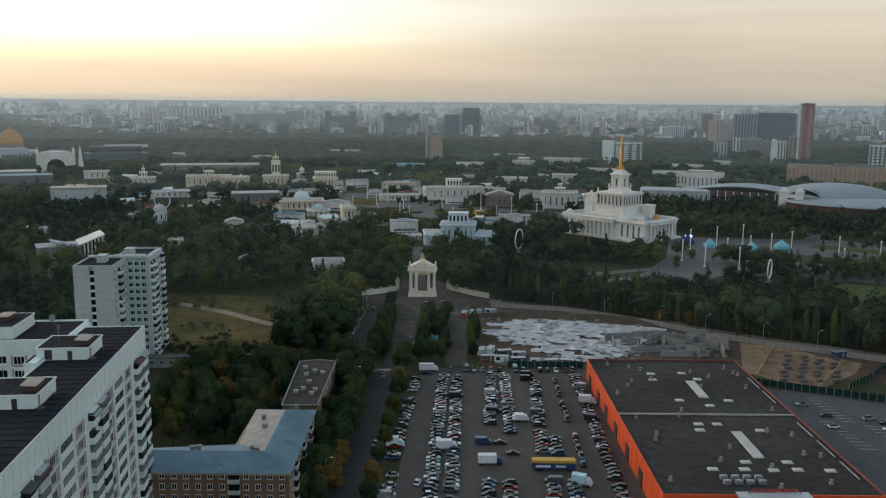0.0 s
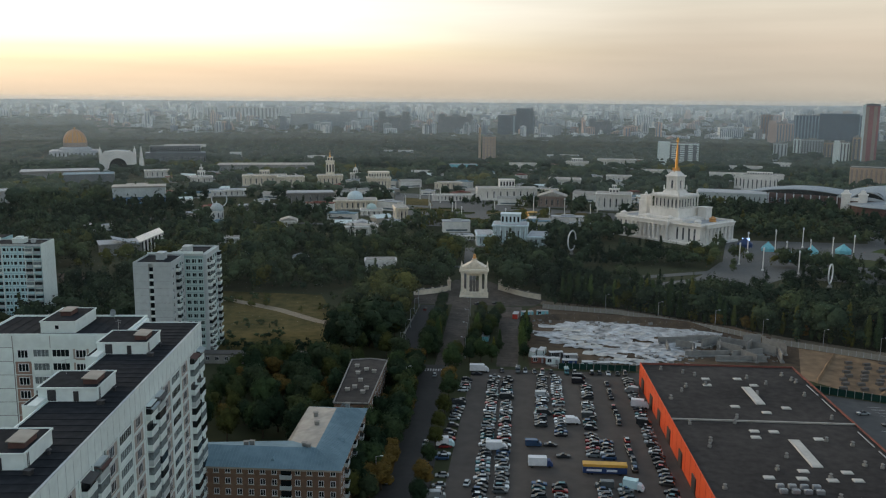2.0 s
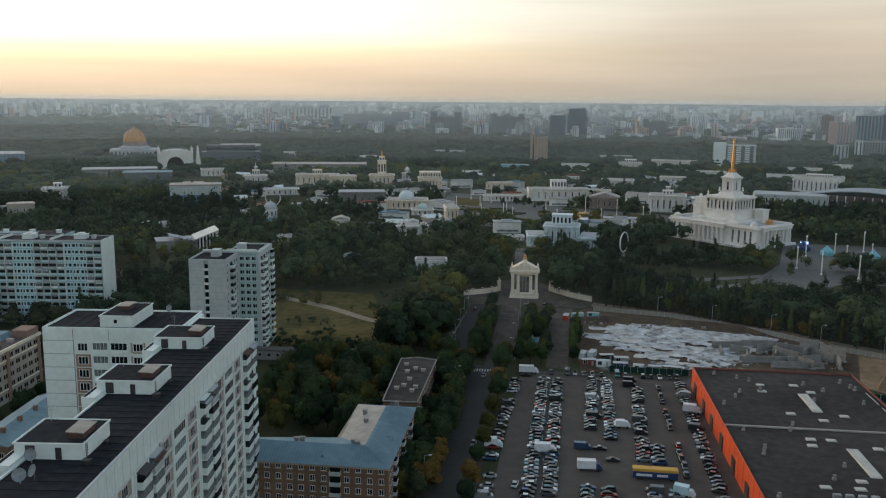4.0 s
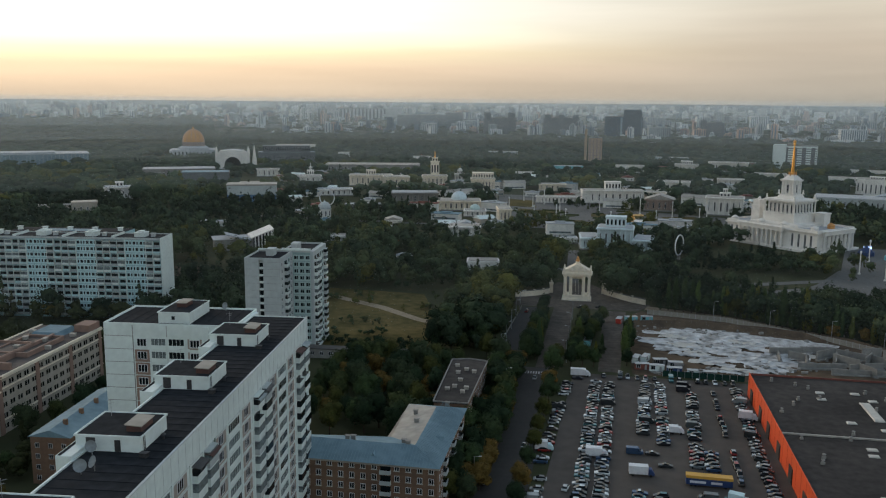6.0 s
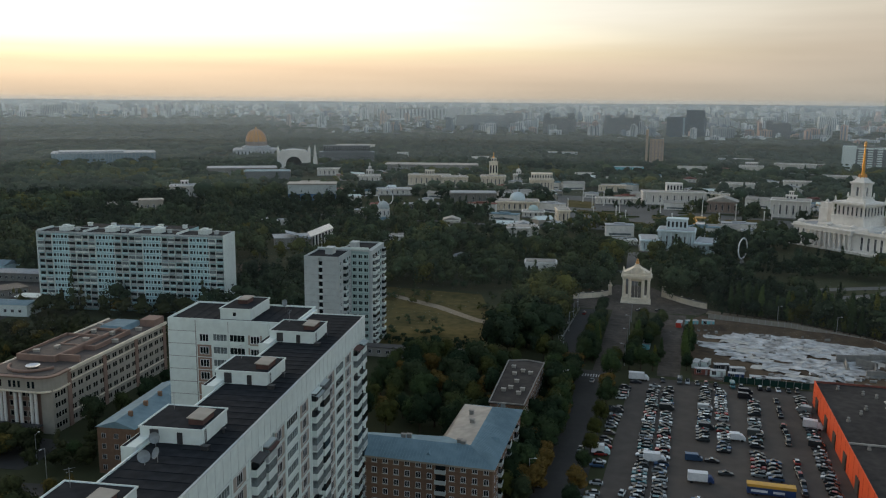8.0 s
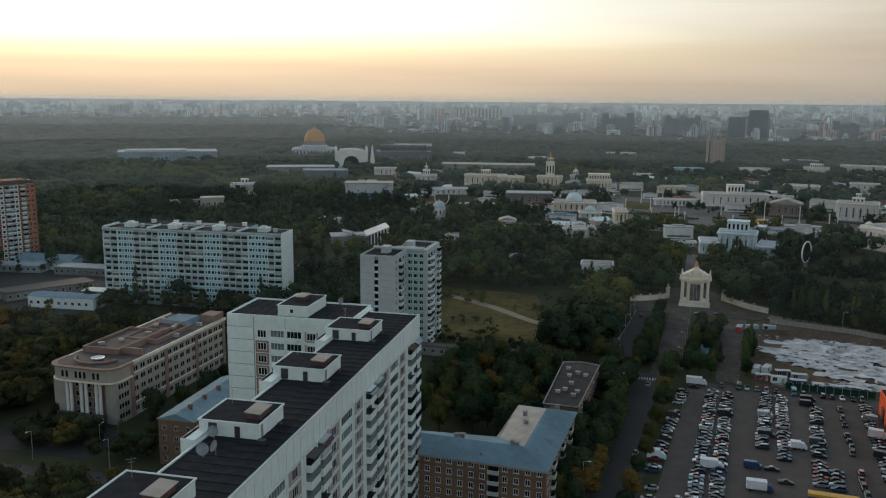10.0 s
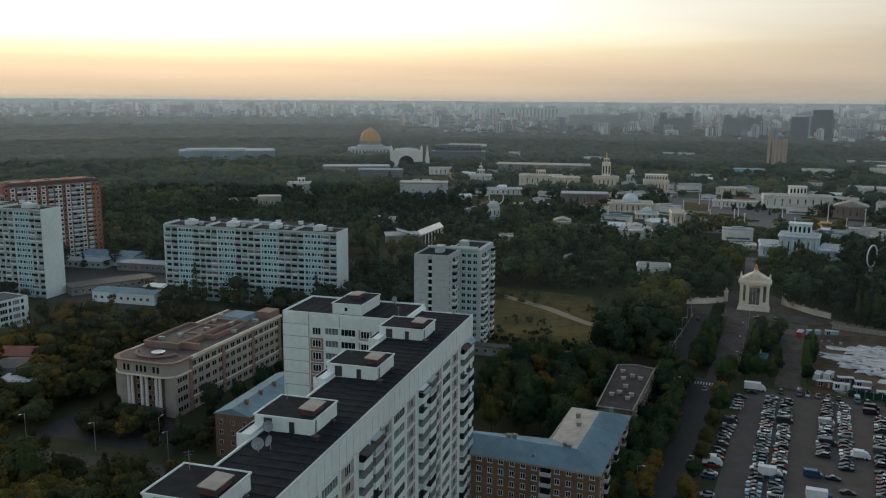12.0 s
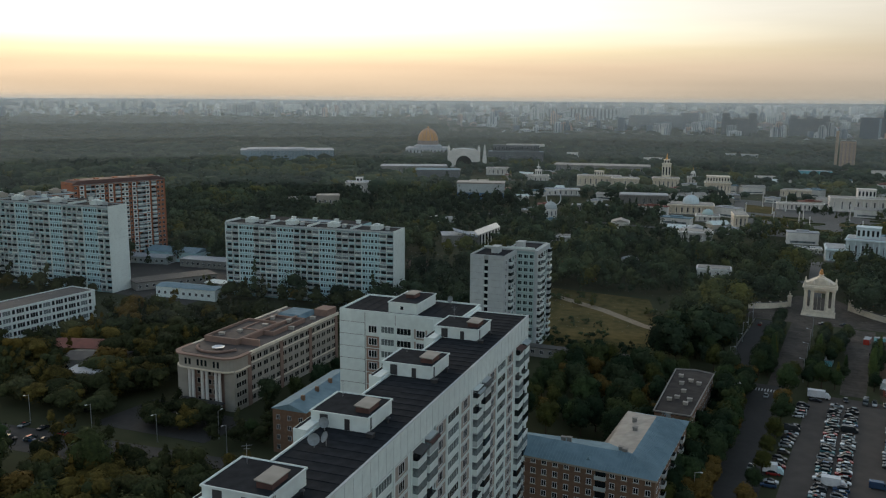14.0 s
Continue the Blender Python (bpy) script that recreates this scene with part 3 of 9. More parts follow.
slab("pavement", [(-46, 454), (22, 454), (30, 468), (24, 478), (8, 498), (-4, 520), (-24, 520), (-30, 492), (-46, 478)], "old_asphalt", "dusty grey forecourt round the triumphal gate", "pavement", 0.045, clear=False)
free(-10, 466, 74, 28, 0, 0)
free(-12, 500, 38, 44, 0, 0)
slab("road", [(-110, 344), (-46, 344), (-46, 352), (-110, 352)], "asphalt", "narrow asphalt lane between trees and field", "road", 0.05)
slab("road", [(-330, 155), (-165, 178), (-130, 180), (-130, 196), (-168, 194), (-330, 172)], "asphalt", "dark asphalt street with parked cars", "road", 0.05, clear=False)
free(-230, 177, 210, 17, 7.5, 0)
slab("pavement", [(-228, 196), (-182, 200), (-180, 222), (-226, 224)], "asphalt", "dark forecourt before the columned office building", "pavement", 0.06)
slab("meadow", [(-152, 372), (-118, 356), (-74, 358), (-76, 405), (-98, 470), (-156, 474), (-158, 440)], "meadow", "dry yellowish-green meadow on waste land", "field", 0.04)
slab("yard", [(-282, 452), (-252, 442), (-226, 452), (-232, 492), (-258, 520), (-284, 512)], "dirt", "bare trodden earth yard beside the blue-grey block", "yard", 0.05)
slab("footpath", [(-158, 452), (-146, 450), (-114, 430), (-90, 410), (-76, 402), (-74, 408), (-88, 415), (-112, 436), (-144, 455), (-158, 457)], "path_pale", "pale trodden earth path across the meadow", "path", 0.07)
slab("dirt_track", [(28, 467), (68, 453), (112, 425), (140, 403), (196, 369), (240, 348), (238, 342), (192, 363), (136, 395), (110, 417), (66, 447), (26, 459)], "path_pale", "pale rutted earth track behind the building site", "path", 0.06, clear=False)
slab("building_site", [(16, 344), (128, 344), (200, 318), (240, 340), (196, 360), (138, 392), (112, 414), (68, 444), (24, 455), (15, 440)], "dirt", "bare brown earth of a building site", "ground", 0.04, clear=False)
slab("parking_deck", [(121, 180), (175, 180), (200, 290), (168, 303), (124, 322)], "deck", "grey asphalt parking deck with white bay lines", "parking lot", 0.05)
slab("square", [(150, 560), (330, 500), (420, 560), (330, 690), (190, 700)], "paving", "wide pale paved exhibition square", "square", 0.05, clear=False)
for (cx, cy, w, d) in ((215, 625, 80, 70), (275, 590, 70, 60), (330, 560, 70, 40), (175, 590, 40, 30), (115, 512, 22, 20), (145, 540, 34, 18)):
    free(cx, cy, w, d, 0, 0)
slab("lawn", [(212, 470), (246, 440), (330, 430), (340, 470), (250, 520)], "lawn", "mown green lawn beside a park road", "lawn", 0.045)
slab("lawn", [(285, 652), (360, 600), (372, 614), (300, 668)], "lawn", "mown green lawn on the exhibition square", "lawn", 0.07)
slab("path", [(104, 505), (150, 505), (200, 560), (200, 575), (150, 572)], "paving", "pale paved park path round the stage", "path", 0.055)
slab("path", [(60, 520), (150, 560), (150, 568), (58, 528)], "paving", "pale paved park path", "path", 0.06)
slab("path", [(-60, 560), (60, 556), (60, 563), (-60, 567)], "paving", "pale paved park path behind the gate", "path", 0.06)
free(260, 640, 170, 80, -8, 0)
slab("square", [(-95, 770), (-60, 750), (60, 745), (130, 790), (120, 860), (20, 900), (-60, 1010), (-120, 1020)], "paving", "wide pale paved promenade with flower beds", "square", 0.05, clear=False)
free(-10, 830, 170, 110, 0, 0)
free(-80, 930, 70, 130, 0, 0)
slab("path", [(100, 500), (140, 500), (190, 590), (160, 600), (130, 540), (100, 522)], "paving", "pale winding park path", "path", 0.045, clear=False)
slab("path", [(284, 640), (300, 650), (352, 800), (336, 806)], "paving", "grey park road leading to the halls", "path", 0.045, clear=False)
free(316, 725, 22, 160, 18, 0)
slab("lawn", [(-60, 560), (-30, 556), (-24, 640), (-60, 640)], "grass", "mown park lawn", "lawn", 0.04, clear=False)
slab("path", [(-230, 640), (-30, 655), (-30, 662), (-230, 648)], "paving", "pale curved park path", "path", 0.045, clear=False)
free(-130, 651, 200, 10, 4, 0)
slab("path", [(-330, 760), (-100, 742), (-100, 752), (-330, 772)], "paving", "pale curved park path", "path", 0.045, clear=False)
free(-215, 757, 230, 12, -5, 0)
slab("path", [(-19, 520), (-11, 520), (-14, 640), (-22, 640)], "paving", "straight pale park alley behind the gate", "path", 0.055)


# ---- classical pavilions ----
def column(b, x, y, z0, z1, r):
    b.lathe(x, y, [(r * 1.3, z0), (r * 1.3, z0 + 0.5), (r, z0 + 0.7), (r * 0.88, z1 - 0.9), (r * 1.3, z1 - 0.4), (r * 1.3, z1)], 8)


def pavilion(label, x, y, yaw, w, d, h, cols=6, wall="stone_white", roof="roof_pale", tiers=(), dome=None, spire=None, gable=False, name="pavilion", porch=2.5, windows=True):
    """A plastered hall with a colonnade to -y; tiers: (width, depth, top) stacked blocks; dome: (radius, material)."""
    t = thing(name, label, "pavilion", x, y, 0, yaw)
    free(x, y, w + 2, d + 6, yaw, 2)
    far = math.hypot(x, y)
    free(x - x / far * (d / 2 + 16), y - y / far * (d / 2 + 16), w, 32, math.degrees(math.atan2(-x, y)), 0)
    part("body", Build().box(-w / 2, -d / 2, 0, w / 2, d / 2, h - 1.2), wall, t)
    part("plinth", Build().box(-w / 2 - 0.8, -d / 2 - porch - 1, 0, w / 2 + 0.8, d / 2 + 0.8, 0.9), "concrete", t)
    part("cornice", Build().box(-w / 2 - 0.7, -d / 2 - porch, h - 1.2, w / 2 + 0.7, d / 2 + 0.7, h - 0.5).box(-w / 2 - 0.2, -d / 2 - porch + 0.5, h - 0.5, w / 2 + 0.2, d / 2 + 0.2, h), wall, t)
    if cols:
        b = Build()
        column(b, 0, 0, 0.9, h - 1.2, min(0.7, w / cols * 0.22))
        me = b.mesh("column", wall)
        for i in range(cols):
            put("column", me, t, pose(-w / 2 + w * (i + 0.5) / cols, -d / 2 - porch + 1.1, 0))
    if windows:
        me = window_mesh(1.6, h * 0.5, mullions=1, bar=0.12)
        nb = max(2, int(d / 5))
        for side, n in (('s', cols - 1 if cols > 2 else max(2, int(w / 5))), ('e', nb), ('w', nb))[:1 if far > 1150 else 3]:
            length = w if side == 's' else d
            for i in range(n):
                put("window", me, t, face_matrix(side, -w / 2, -d / 2, w / 2, d / 2, length * (i + 0.5) / n, h * 0.22))
    if gable:
        part("roof", Build().gable(-w / 2, -d / 2 - porch + 0.5, w / 2, d / 2, h, h + w * 0.16, 'y'), roof, t)
    else:
        part("roof", Build().box(-w / 2 + 0.5, -d / 2 + 0.5, h, w / 2 - 0.5, d / 2 - 0.5, h + 0.35), roof, t)
    z = h
    for tw, td, top in tiers:
        b = Build().box(-tw / 2, -td / 2, z, tw / 2, td / 2, top - 0.8).box(-tw / 2 - 0.5, -td / 2 - 0.5, top - 0.8, tw / 2 + 0.5, td / 2 + 0.5, top)
        part("upper_storey", b, wall, t)
        k = max(2, int(tw / 3))
        wt = window_mesh(tw / k * 0.55, (top - z) * 0.55, mullions=0, bar=0.1)
        for i in range(k):
            put("window", wt, t, pose(-tw / 2 + tw * (i + 0.5) / k, -td / 2, z + (top - z) * 0.2))
        z = top
    if dome:
        r, dm = dome
        n = 8
        prof = [(r, z), (r, z + r * 0.25)] + [(r * math.cos(a * math.pi / 2 / n), z + r * 0.25 + r * 0.8 * math.sin(a * math.pi / 2 / n)) for a in range(1, n)] + [(0.15, z + r * 1.05), (0.1, z + r * 1.4)]
        part("dome", Build().lathe(0, 0, prof, 16), dm, t)
        z += r * 1.4
    if spire:
        hs, r, sm = spire
        part("spire", Build().lathe(0, 0, [(r, z), (r * 0.8, z + hs * 0.15), (r * 0.45, z + hs * 0.2), (r * 0.3, z + hs * 0.6), (0.12, z + hs)], 8), sm, t)
    return t


def triumphal_gate():
    t = thing("triumphal_gate", "cream stone triumphal gate with slender columns and carved attic", "gate", -10.9, 478, 0, 0)
    t.matrix_world = pose(-10.9, 478, 0) @ Matrix.Diagonal((1.03, 1.0, 0.91, 1.0))
    free(-10.9, 478, 18, 14, 0, 3)
    part("plinth", Build().box(-8.0, -6.2, 0, 8.0, 6.2, 0.5).box(-7.4, -5.6, 0.5, 7.4, 5.6, 1.0), "stone_cream", t)
    for sx in (-1, 1):
        part("pedestal", Build().box(sx * 5.2 - 2.1, -4.7, 1.0, sx * 5.2 + 2.1, 4.7, 2.6).box(sx * 5.2 - 2.3, -4.9, 2.6, sx * 5.2 + 2.3, 4.9, 2.95), "stone_cream", t)
    b = Build()
    column(b, 0, 0, 2.95, 15.0, 0.8)
    me = b.mesh("column", "stone_cream")
    for sx in (-6.5, -3.5, 3.5, 6.5):
        for sy in (-3.9, 3.9):
            put("column", me, t, pose(sx, sy, 0))
    part("low_wall", Build().box(-3.1, -4.3, 1.0, 3.1, -3.9, 2.5).box(-3.1, -4.4, 2.5, 3.1, -3.8, 2.7), "stone_cream", t)
    part("entablature", Build().box(-7.5, -4.8, 15.0, 7.5, 4.8, 16.3).box(-8.2, -5.5, 16.3, 8.2, 5.5, 16.8).box(-7.8, -5.1, 16.8, 7.8, 5.1, 17.5), "stone_cream", t)
    n = 10
    prof = [(-7.4, 17.5), (-7.4, 18.8), (-5.9, 19.0)] + [(-5.9 + 4.2 * i / n, 19.0 + 2.6 * (i / n) ** 0.85) for i in range(1, n + 1)] + [(-1.5, 22.0)]
    prof = prof + [(-x, z) for x, z in reversed(prof)]
    k = len(prof)
    vs = [(x, -3.4, z) for x, z in prof] + [(x, 3.4, z) for x, z in prof]
    part("attic", Build().add(vs, [tuple(range(k)), tuple(range(2 * k - 1, k - 1, -1))] + [(i, k + i, k + (i + 1) % k, (i + 1) % k) for i in range(k)]), "stone_cream", t)
    part("crest", Build().box(-1.7, -1.7, 22.0, 1.7, 1.7, 22.4).lathe(0, 0, [(1.2, 22.4), (1.0, 23.4), (1.4, 23.7)], 10), "stone_cream", t)
    part("statue", Build().lathe(0, 0, [(0.9, 23.7), (1.0, 24.6), (0.6, 25.4), (0.75, 26.0), (0.2, 26.8)], 8), "dome_gold", t, "gilded group on the crest")
    for sx in (-7.2, 7.2):
        for sy in (-4.3, 4.3):
            part("finial", Build().lathe(sx, sy, [(0.5, 17.5), (0.5, 18.2), (0.25, 18.5), (0.55, 19.2), (0.3, 20.0), (0.1, 21.0)], 8), "stone_cream", t)
    for sx in (-3.4, 3.4):
        part("volute", Build().lathe(sx, -3.6, [(0.8, 18.3), (1.0, 19.0), (0.7, 20.2), (0.2, 20.8)], 8), "stone_cream", t)
    part("keystone", Build().box(-0.8, -4.0, 18.2, 0.8, -3.4, 21.0), "stone_cream", t)
    part("lattice", Build().box(-2.8, -0.1, 1.0, -2.6, 0.1, 15.0).box(2.6, -0.1, 1.0, 2.8, 0.1, 15.0).box(-2.8, -0.1, 12.6, 2.8, 0.1, 15.0).box(-0.9, -0.05, 1.0, -0.8, 0.05, 12.6).box(0.8, -0.05, 1.0, 0.9, 0.05, 12.6), "stone_cream", t)


triumphal_gate()


def wing_wall(pts, label):
    """A curved rendered wall with pilasters and coping, through plan points."""
    t = thing("forecourt_wall", label, "wall", group="forecourt walls")
    for (x0, y0), (x1, y1) in zip(pts, pts[1:]):
        length, yaw = math.hypot(x1 - x0, y1 - y0), math.degrees(math.atan2(y1 - y0, x1 - x0))
        cx, cy = (x0 + x1) / 2, (y0 + y1) / 2
        part("wall_panel", Build().obox(cx, cy, 0, 3.2, length, 0.7, yaw), "stone_cream", t)
        part("coping", Build().obox(cx, cy, 3.2, 3.5, length, 1.3, yaw), "roof_tar_pale", t)
        part("pilaster", Build().obox(x0, y0, 0, 3.8, 0.9, 1.1, yaw), "stone_cream", t)


wing_wall([(-45, 475), (-40, 477), (-35, 480), (-30, 484), (-27, 488)], "curved cream rendered wall with pilasters beside the gate")
wing_wall([(5, 492), (9, 487), (14, 481), (20, 475), (27, 470)], "curved cream rendered wall with pilasters beside the gate")
for gx, gy in ((-26, 490), (4, 494)):
    b = Build()
    b.box(-1, -1, 0, 1, 1, 5.5).box(-1.3, -1.3, 5.5, 1.3, 1.3, 6).lathe(0, 0, [(0.8, 6), (0.5, 7.5), (0.2, 8.5)], 8)
    solid("gate_pillar", b, "stone_cream", "cream stone pillar ending the forecourt wall", "pillar", x=gx, y=gy, group="gate pillars")


def central_pavilion():
    t = thing("central_pavilion", "tall white tiered pavilion with colonnades and golden spire", "pavilion", 149, 711, 0, 43)
    free(149, 711, 60, 100, 43, 4)
    free(136, 634, 120, 46, 0, 0)
    free(126, 664, 84, 34, 10, 0)
    W, D, h = 45.0, 82.0, 16.5
    part("base_hall", Build().box(-W / 2, -D / 2, 0, W / 2, D / 2, h - 2.2), "stone_white", t)
    part("plinth", Build().box(-W / 2 - 5, -D / 2 - 4, 0, W / 2 + 3, D / 2 + 2, 1.6), "stone_white", t)
    part("cornice", Build().box(-W / 2 - 1, -D / 2 - 1, h - 2.2, W / 2 + 1, D / 2 + 1, h - 1.5).box(-W / 2 - 1.6, -D / 2 - 1.6, h - 1.5, W / 2 + 1.6, D / 2 + 1.6, h - 0.9), "stone_white", t)
    rail = Build()
    for x0, y0, x1, y1 in ((-W / 2 - 0.6, -D / 2 - 0.6, -W / 2, D / 2 + 0.6), (W / 2, -D / 2 - 0.6, W / 2 + 0.6, D / 2 + 0.6), (-W / 2, -D / 2 - 0.6, W / 2, -D / 2), (-W / 2, D / 2, W / 2, D / 2 + 0.6)):
        rail.box(x0, y0, h - 0.9, x1, y1, h + 0.9)
    part("balustrade", rail, "stone_white", t)
    part("roof", Build().box(-W / 2, -D / 2, h - 0.9, W / 2, D / 2, h - 0.4), "roof_metal", t, "flat grey metal roof")
    part("portico", Build().box(-W / 2 - 4, -13, h - 3, -W / 2 - 1, 28, h - 0.6).box(-W / 2 - 4.6, -13.6, h - 0.6, -W / 2 - 1, 28.6, h + 0.4), "stone_white", t)
    part("portico", Build().box(-18, -D / 2 - 3.4, h - 3, 20, -D / 2 - 1, h - 0.6).box(-18.6, -D / 2 - 4, h - 0.6, 20.6, -D / 2 - 1, h + 0.2), "stone_white", t)
    b = Build()
    column(b, 0, 0, 1.6, h - 3, 0.95)
    me = b.mesh("column", "stone_white")
    for i in range(10):
        put("column", me, t, pose(-W / 2 - 3, -12 + i * 4.3, 0))
    for i in range(8):
        put("column", me, t, pose(-17 + i * 5.1, -D / 2 - 2.4, 0))
    wm = window_mesh(1.9, 10, mullions=1, bar=0.15)
    for i in range(9):
        put("window", wm, t, pose(-W / 2, -9.85 + i * 4.3, 3, 0, 0, 270))
    for y in (-36, -31, -25.5, -20, 31.5, 36.5):
        put("window", wm, t, pose(-W / 2, y, 3, 0, 0, 270))
    for i in range(7):
        put("window", wm, t, pose(-14.4 + i * 5.1, -D / 2, 3))
    part("attic", Build().box(-19, -22, h - 0.4, 19, 22, h + 1.6).box(-17, -19, h + 1.6, 17, 19, h + 2.2), "stone_white", t)
    z0, z1, z2 = h + 2.2, 25.6, 34.4
    part("second_tier", Build().box(-14, -14, z0, 14, 14, z1 - 0.6).box(-14.5, -14.5, z1 - 0.6, 14.5, 14.5, z1).box(-11.6, -11.6, z1, 11.6, 11.6, z2), "stone_white", t)
    part("second_cornice", Build().box(-14, -14, z2, 14, 14, z2 + 0.9).box(-14.8, -14.8, z2 + 0.9, 14.8, 14.8, z2 + 1.5).box(-13.6, -13.6, z2 + 1.5, 13.6, 13.6, z2 + 2.2), "stone_white", t)
    b = Build()
    column(b, 0, 0, z1, z2, 0.62)
    me2 = b.mesh("column", "stone_white")
    for i in range(8):
        u = -13.2 + i * 26.4 / 7
        put("column", me2, t, pose(u, -13.2, 0))
        if i:
            put("column", me2, t, pose(-13.2, u, 0))
    wm2 = window_mesh(1.9, 6.6, mullions=1, bar=0.15)
    for i in range(6):
        u = -9.4 + i * 3.77
        put("window", wm2, t, pose(u, -11.6, z1 + 0.8))
        put("window", wm2, t, pose(-11.6, u, z1 + 0.8, 0, 0, 270))
    z3 = z2 + 2.2
    part("third_tier", Build().prism([(-7.6, -7.6), (7.6, -7.6), (7.6, 7.6), (-7.6, 7.6)], z3, z3 + 2.6, 0.86).box(-6.2, -6.2, z3 + 2.6, 6.2, 6.2, z3 + 3.4), "stone_white", t)
    part("tower", Build().box(-4.6, -4.6, z3 + 3.4, 4.6, 4.6, 50.2).box(-5.9, -5.9, 50.2, 5.9, 5.9, 51).box(-6.3, -6.3, 51, 6.3, 6.3, 51.6).prism([(-5.4, -5.4), (5.4, -5.4), (5.4, 5.4), (-5.4, 5.4)], 51.6, 55.4, 0.4), "stone_white", t)
    pil = Build().box(-0.6, -0.5, 0, 0.6, 0.4, 50.2 - z3 - 3.4).mesh("pilaster", "stone_white")
    wt = window_mesh(1.9, 6.8, mullions=1, bar=0.15)
    for u in (-4.7, -1.9, 1.9, 4.7):
        put("pilaster", pil, t, pose(u, -4.7, z3 + 3.4))
        put("pilaster", pil, t, pose(-4.7, u, z3 + 3.4, 0, 0, 270))
    put("window", wt, t, pose(0, -4.6, z3 + 4.4))
    put("window", wt, t, pose(-4.6, 0, z3 + 4.4, 0, 0, 270))
    for sx, sy in ((-12.6, -12.6), (12.6, -12.6), (-12.6, 12.6), (-6.4, -6.4), (6.4, -6.4), (-6.4, 6.4)):
        zz = z3 if abs(sx) > 10 else z3 + 3.4
        part("finial", Build().lathe(sx, sy, [(0.9, zz), (0.8, zz + 1.2), (0.4, zz + 1.8), (0.7, zz + 2.6), (0.15, zz + 3.6)], 8), "stone_white", t)
    # side pylons on the roof
    part("roof_pylon", Build().box(-4, 25, h - 0.4, 4, 33, 28).box(-4.5, 24.5, 28, 4.5, 33.5, 28.8).box(-3.4, 25.6, 28.8, 3.4, 32.4, 32.4).box(-3.8, 25.2, 32.4, 3.8, 32.8, 33).lathe(0, 29, [(1.6, 33), (1.3, 34.4), (0.4, 35.6)], 8), "stone_white", t)
    part("roof_pylon", Build().box(10, -24, h - 0.4, 18, -16, 25.6).box(9.5, -24.5, 25.6, 18.5, -15.5, 26.4), "stone_white", t)
    # spire with a ring of figures at its foot
    part("spire", Build().lathe(0, 0, [(1.9, 55.2), (1.7, 56.8), (1.25, 57.4), (1.1, 64), (0.75, 72), (0.45, 77), (0.4, 78)], 8), "gold", t, "golden spire")
    for i in range(6):
        a = math.pi / 3 * i
        part("figure", Build().lathe(2.6 * math.cos(a), 2.6 * math.sin(a), [(0.5, 54.4), (0.55, 56.4), (0.4, 57.2), (0.1, 58)], 6), "dome_gold", t, "dark gilded figure")
    part("star", Build().lathe(0, 0, [(0.35, 78), (1.0, 79), (0.7, 80.2), (1.2, 81.2), (0.2, 82.6)], 6), "gold", t, "golden star with ears of wheat")
    for sx, sy, g in ((6, -33, 1), (-18, 12, 0), (-17, -8, 0), (-20, 36, 0), (-19, -36, 0)):
        part("sculpture", Build().lathe(sx, sy, [(3, h - 0.4), (2.6, h + 1.4), (3.2, h + 2.2), (1.5, h + 3.4), (0.4, h + 4)], 8), "dome_gold" if g else "stone_white", t)


central_pavilion()

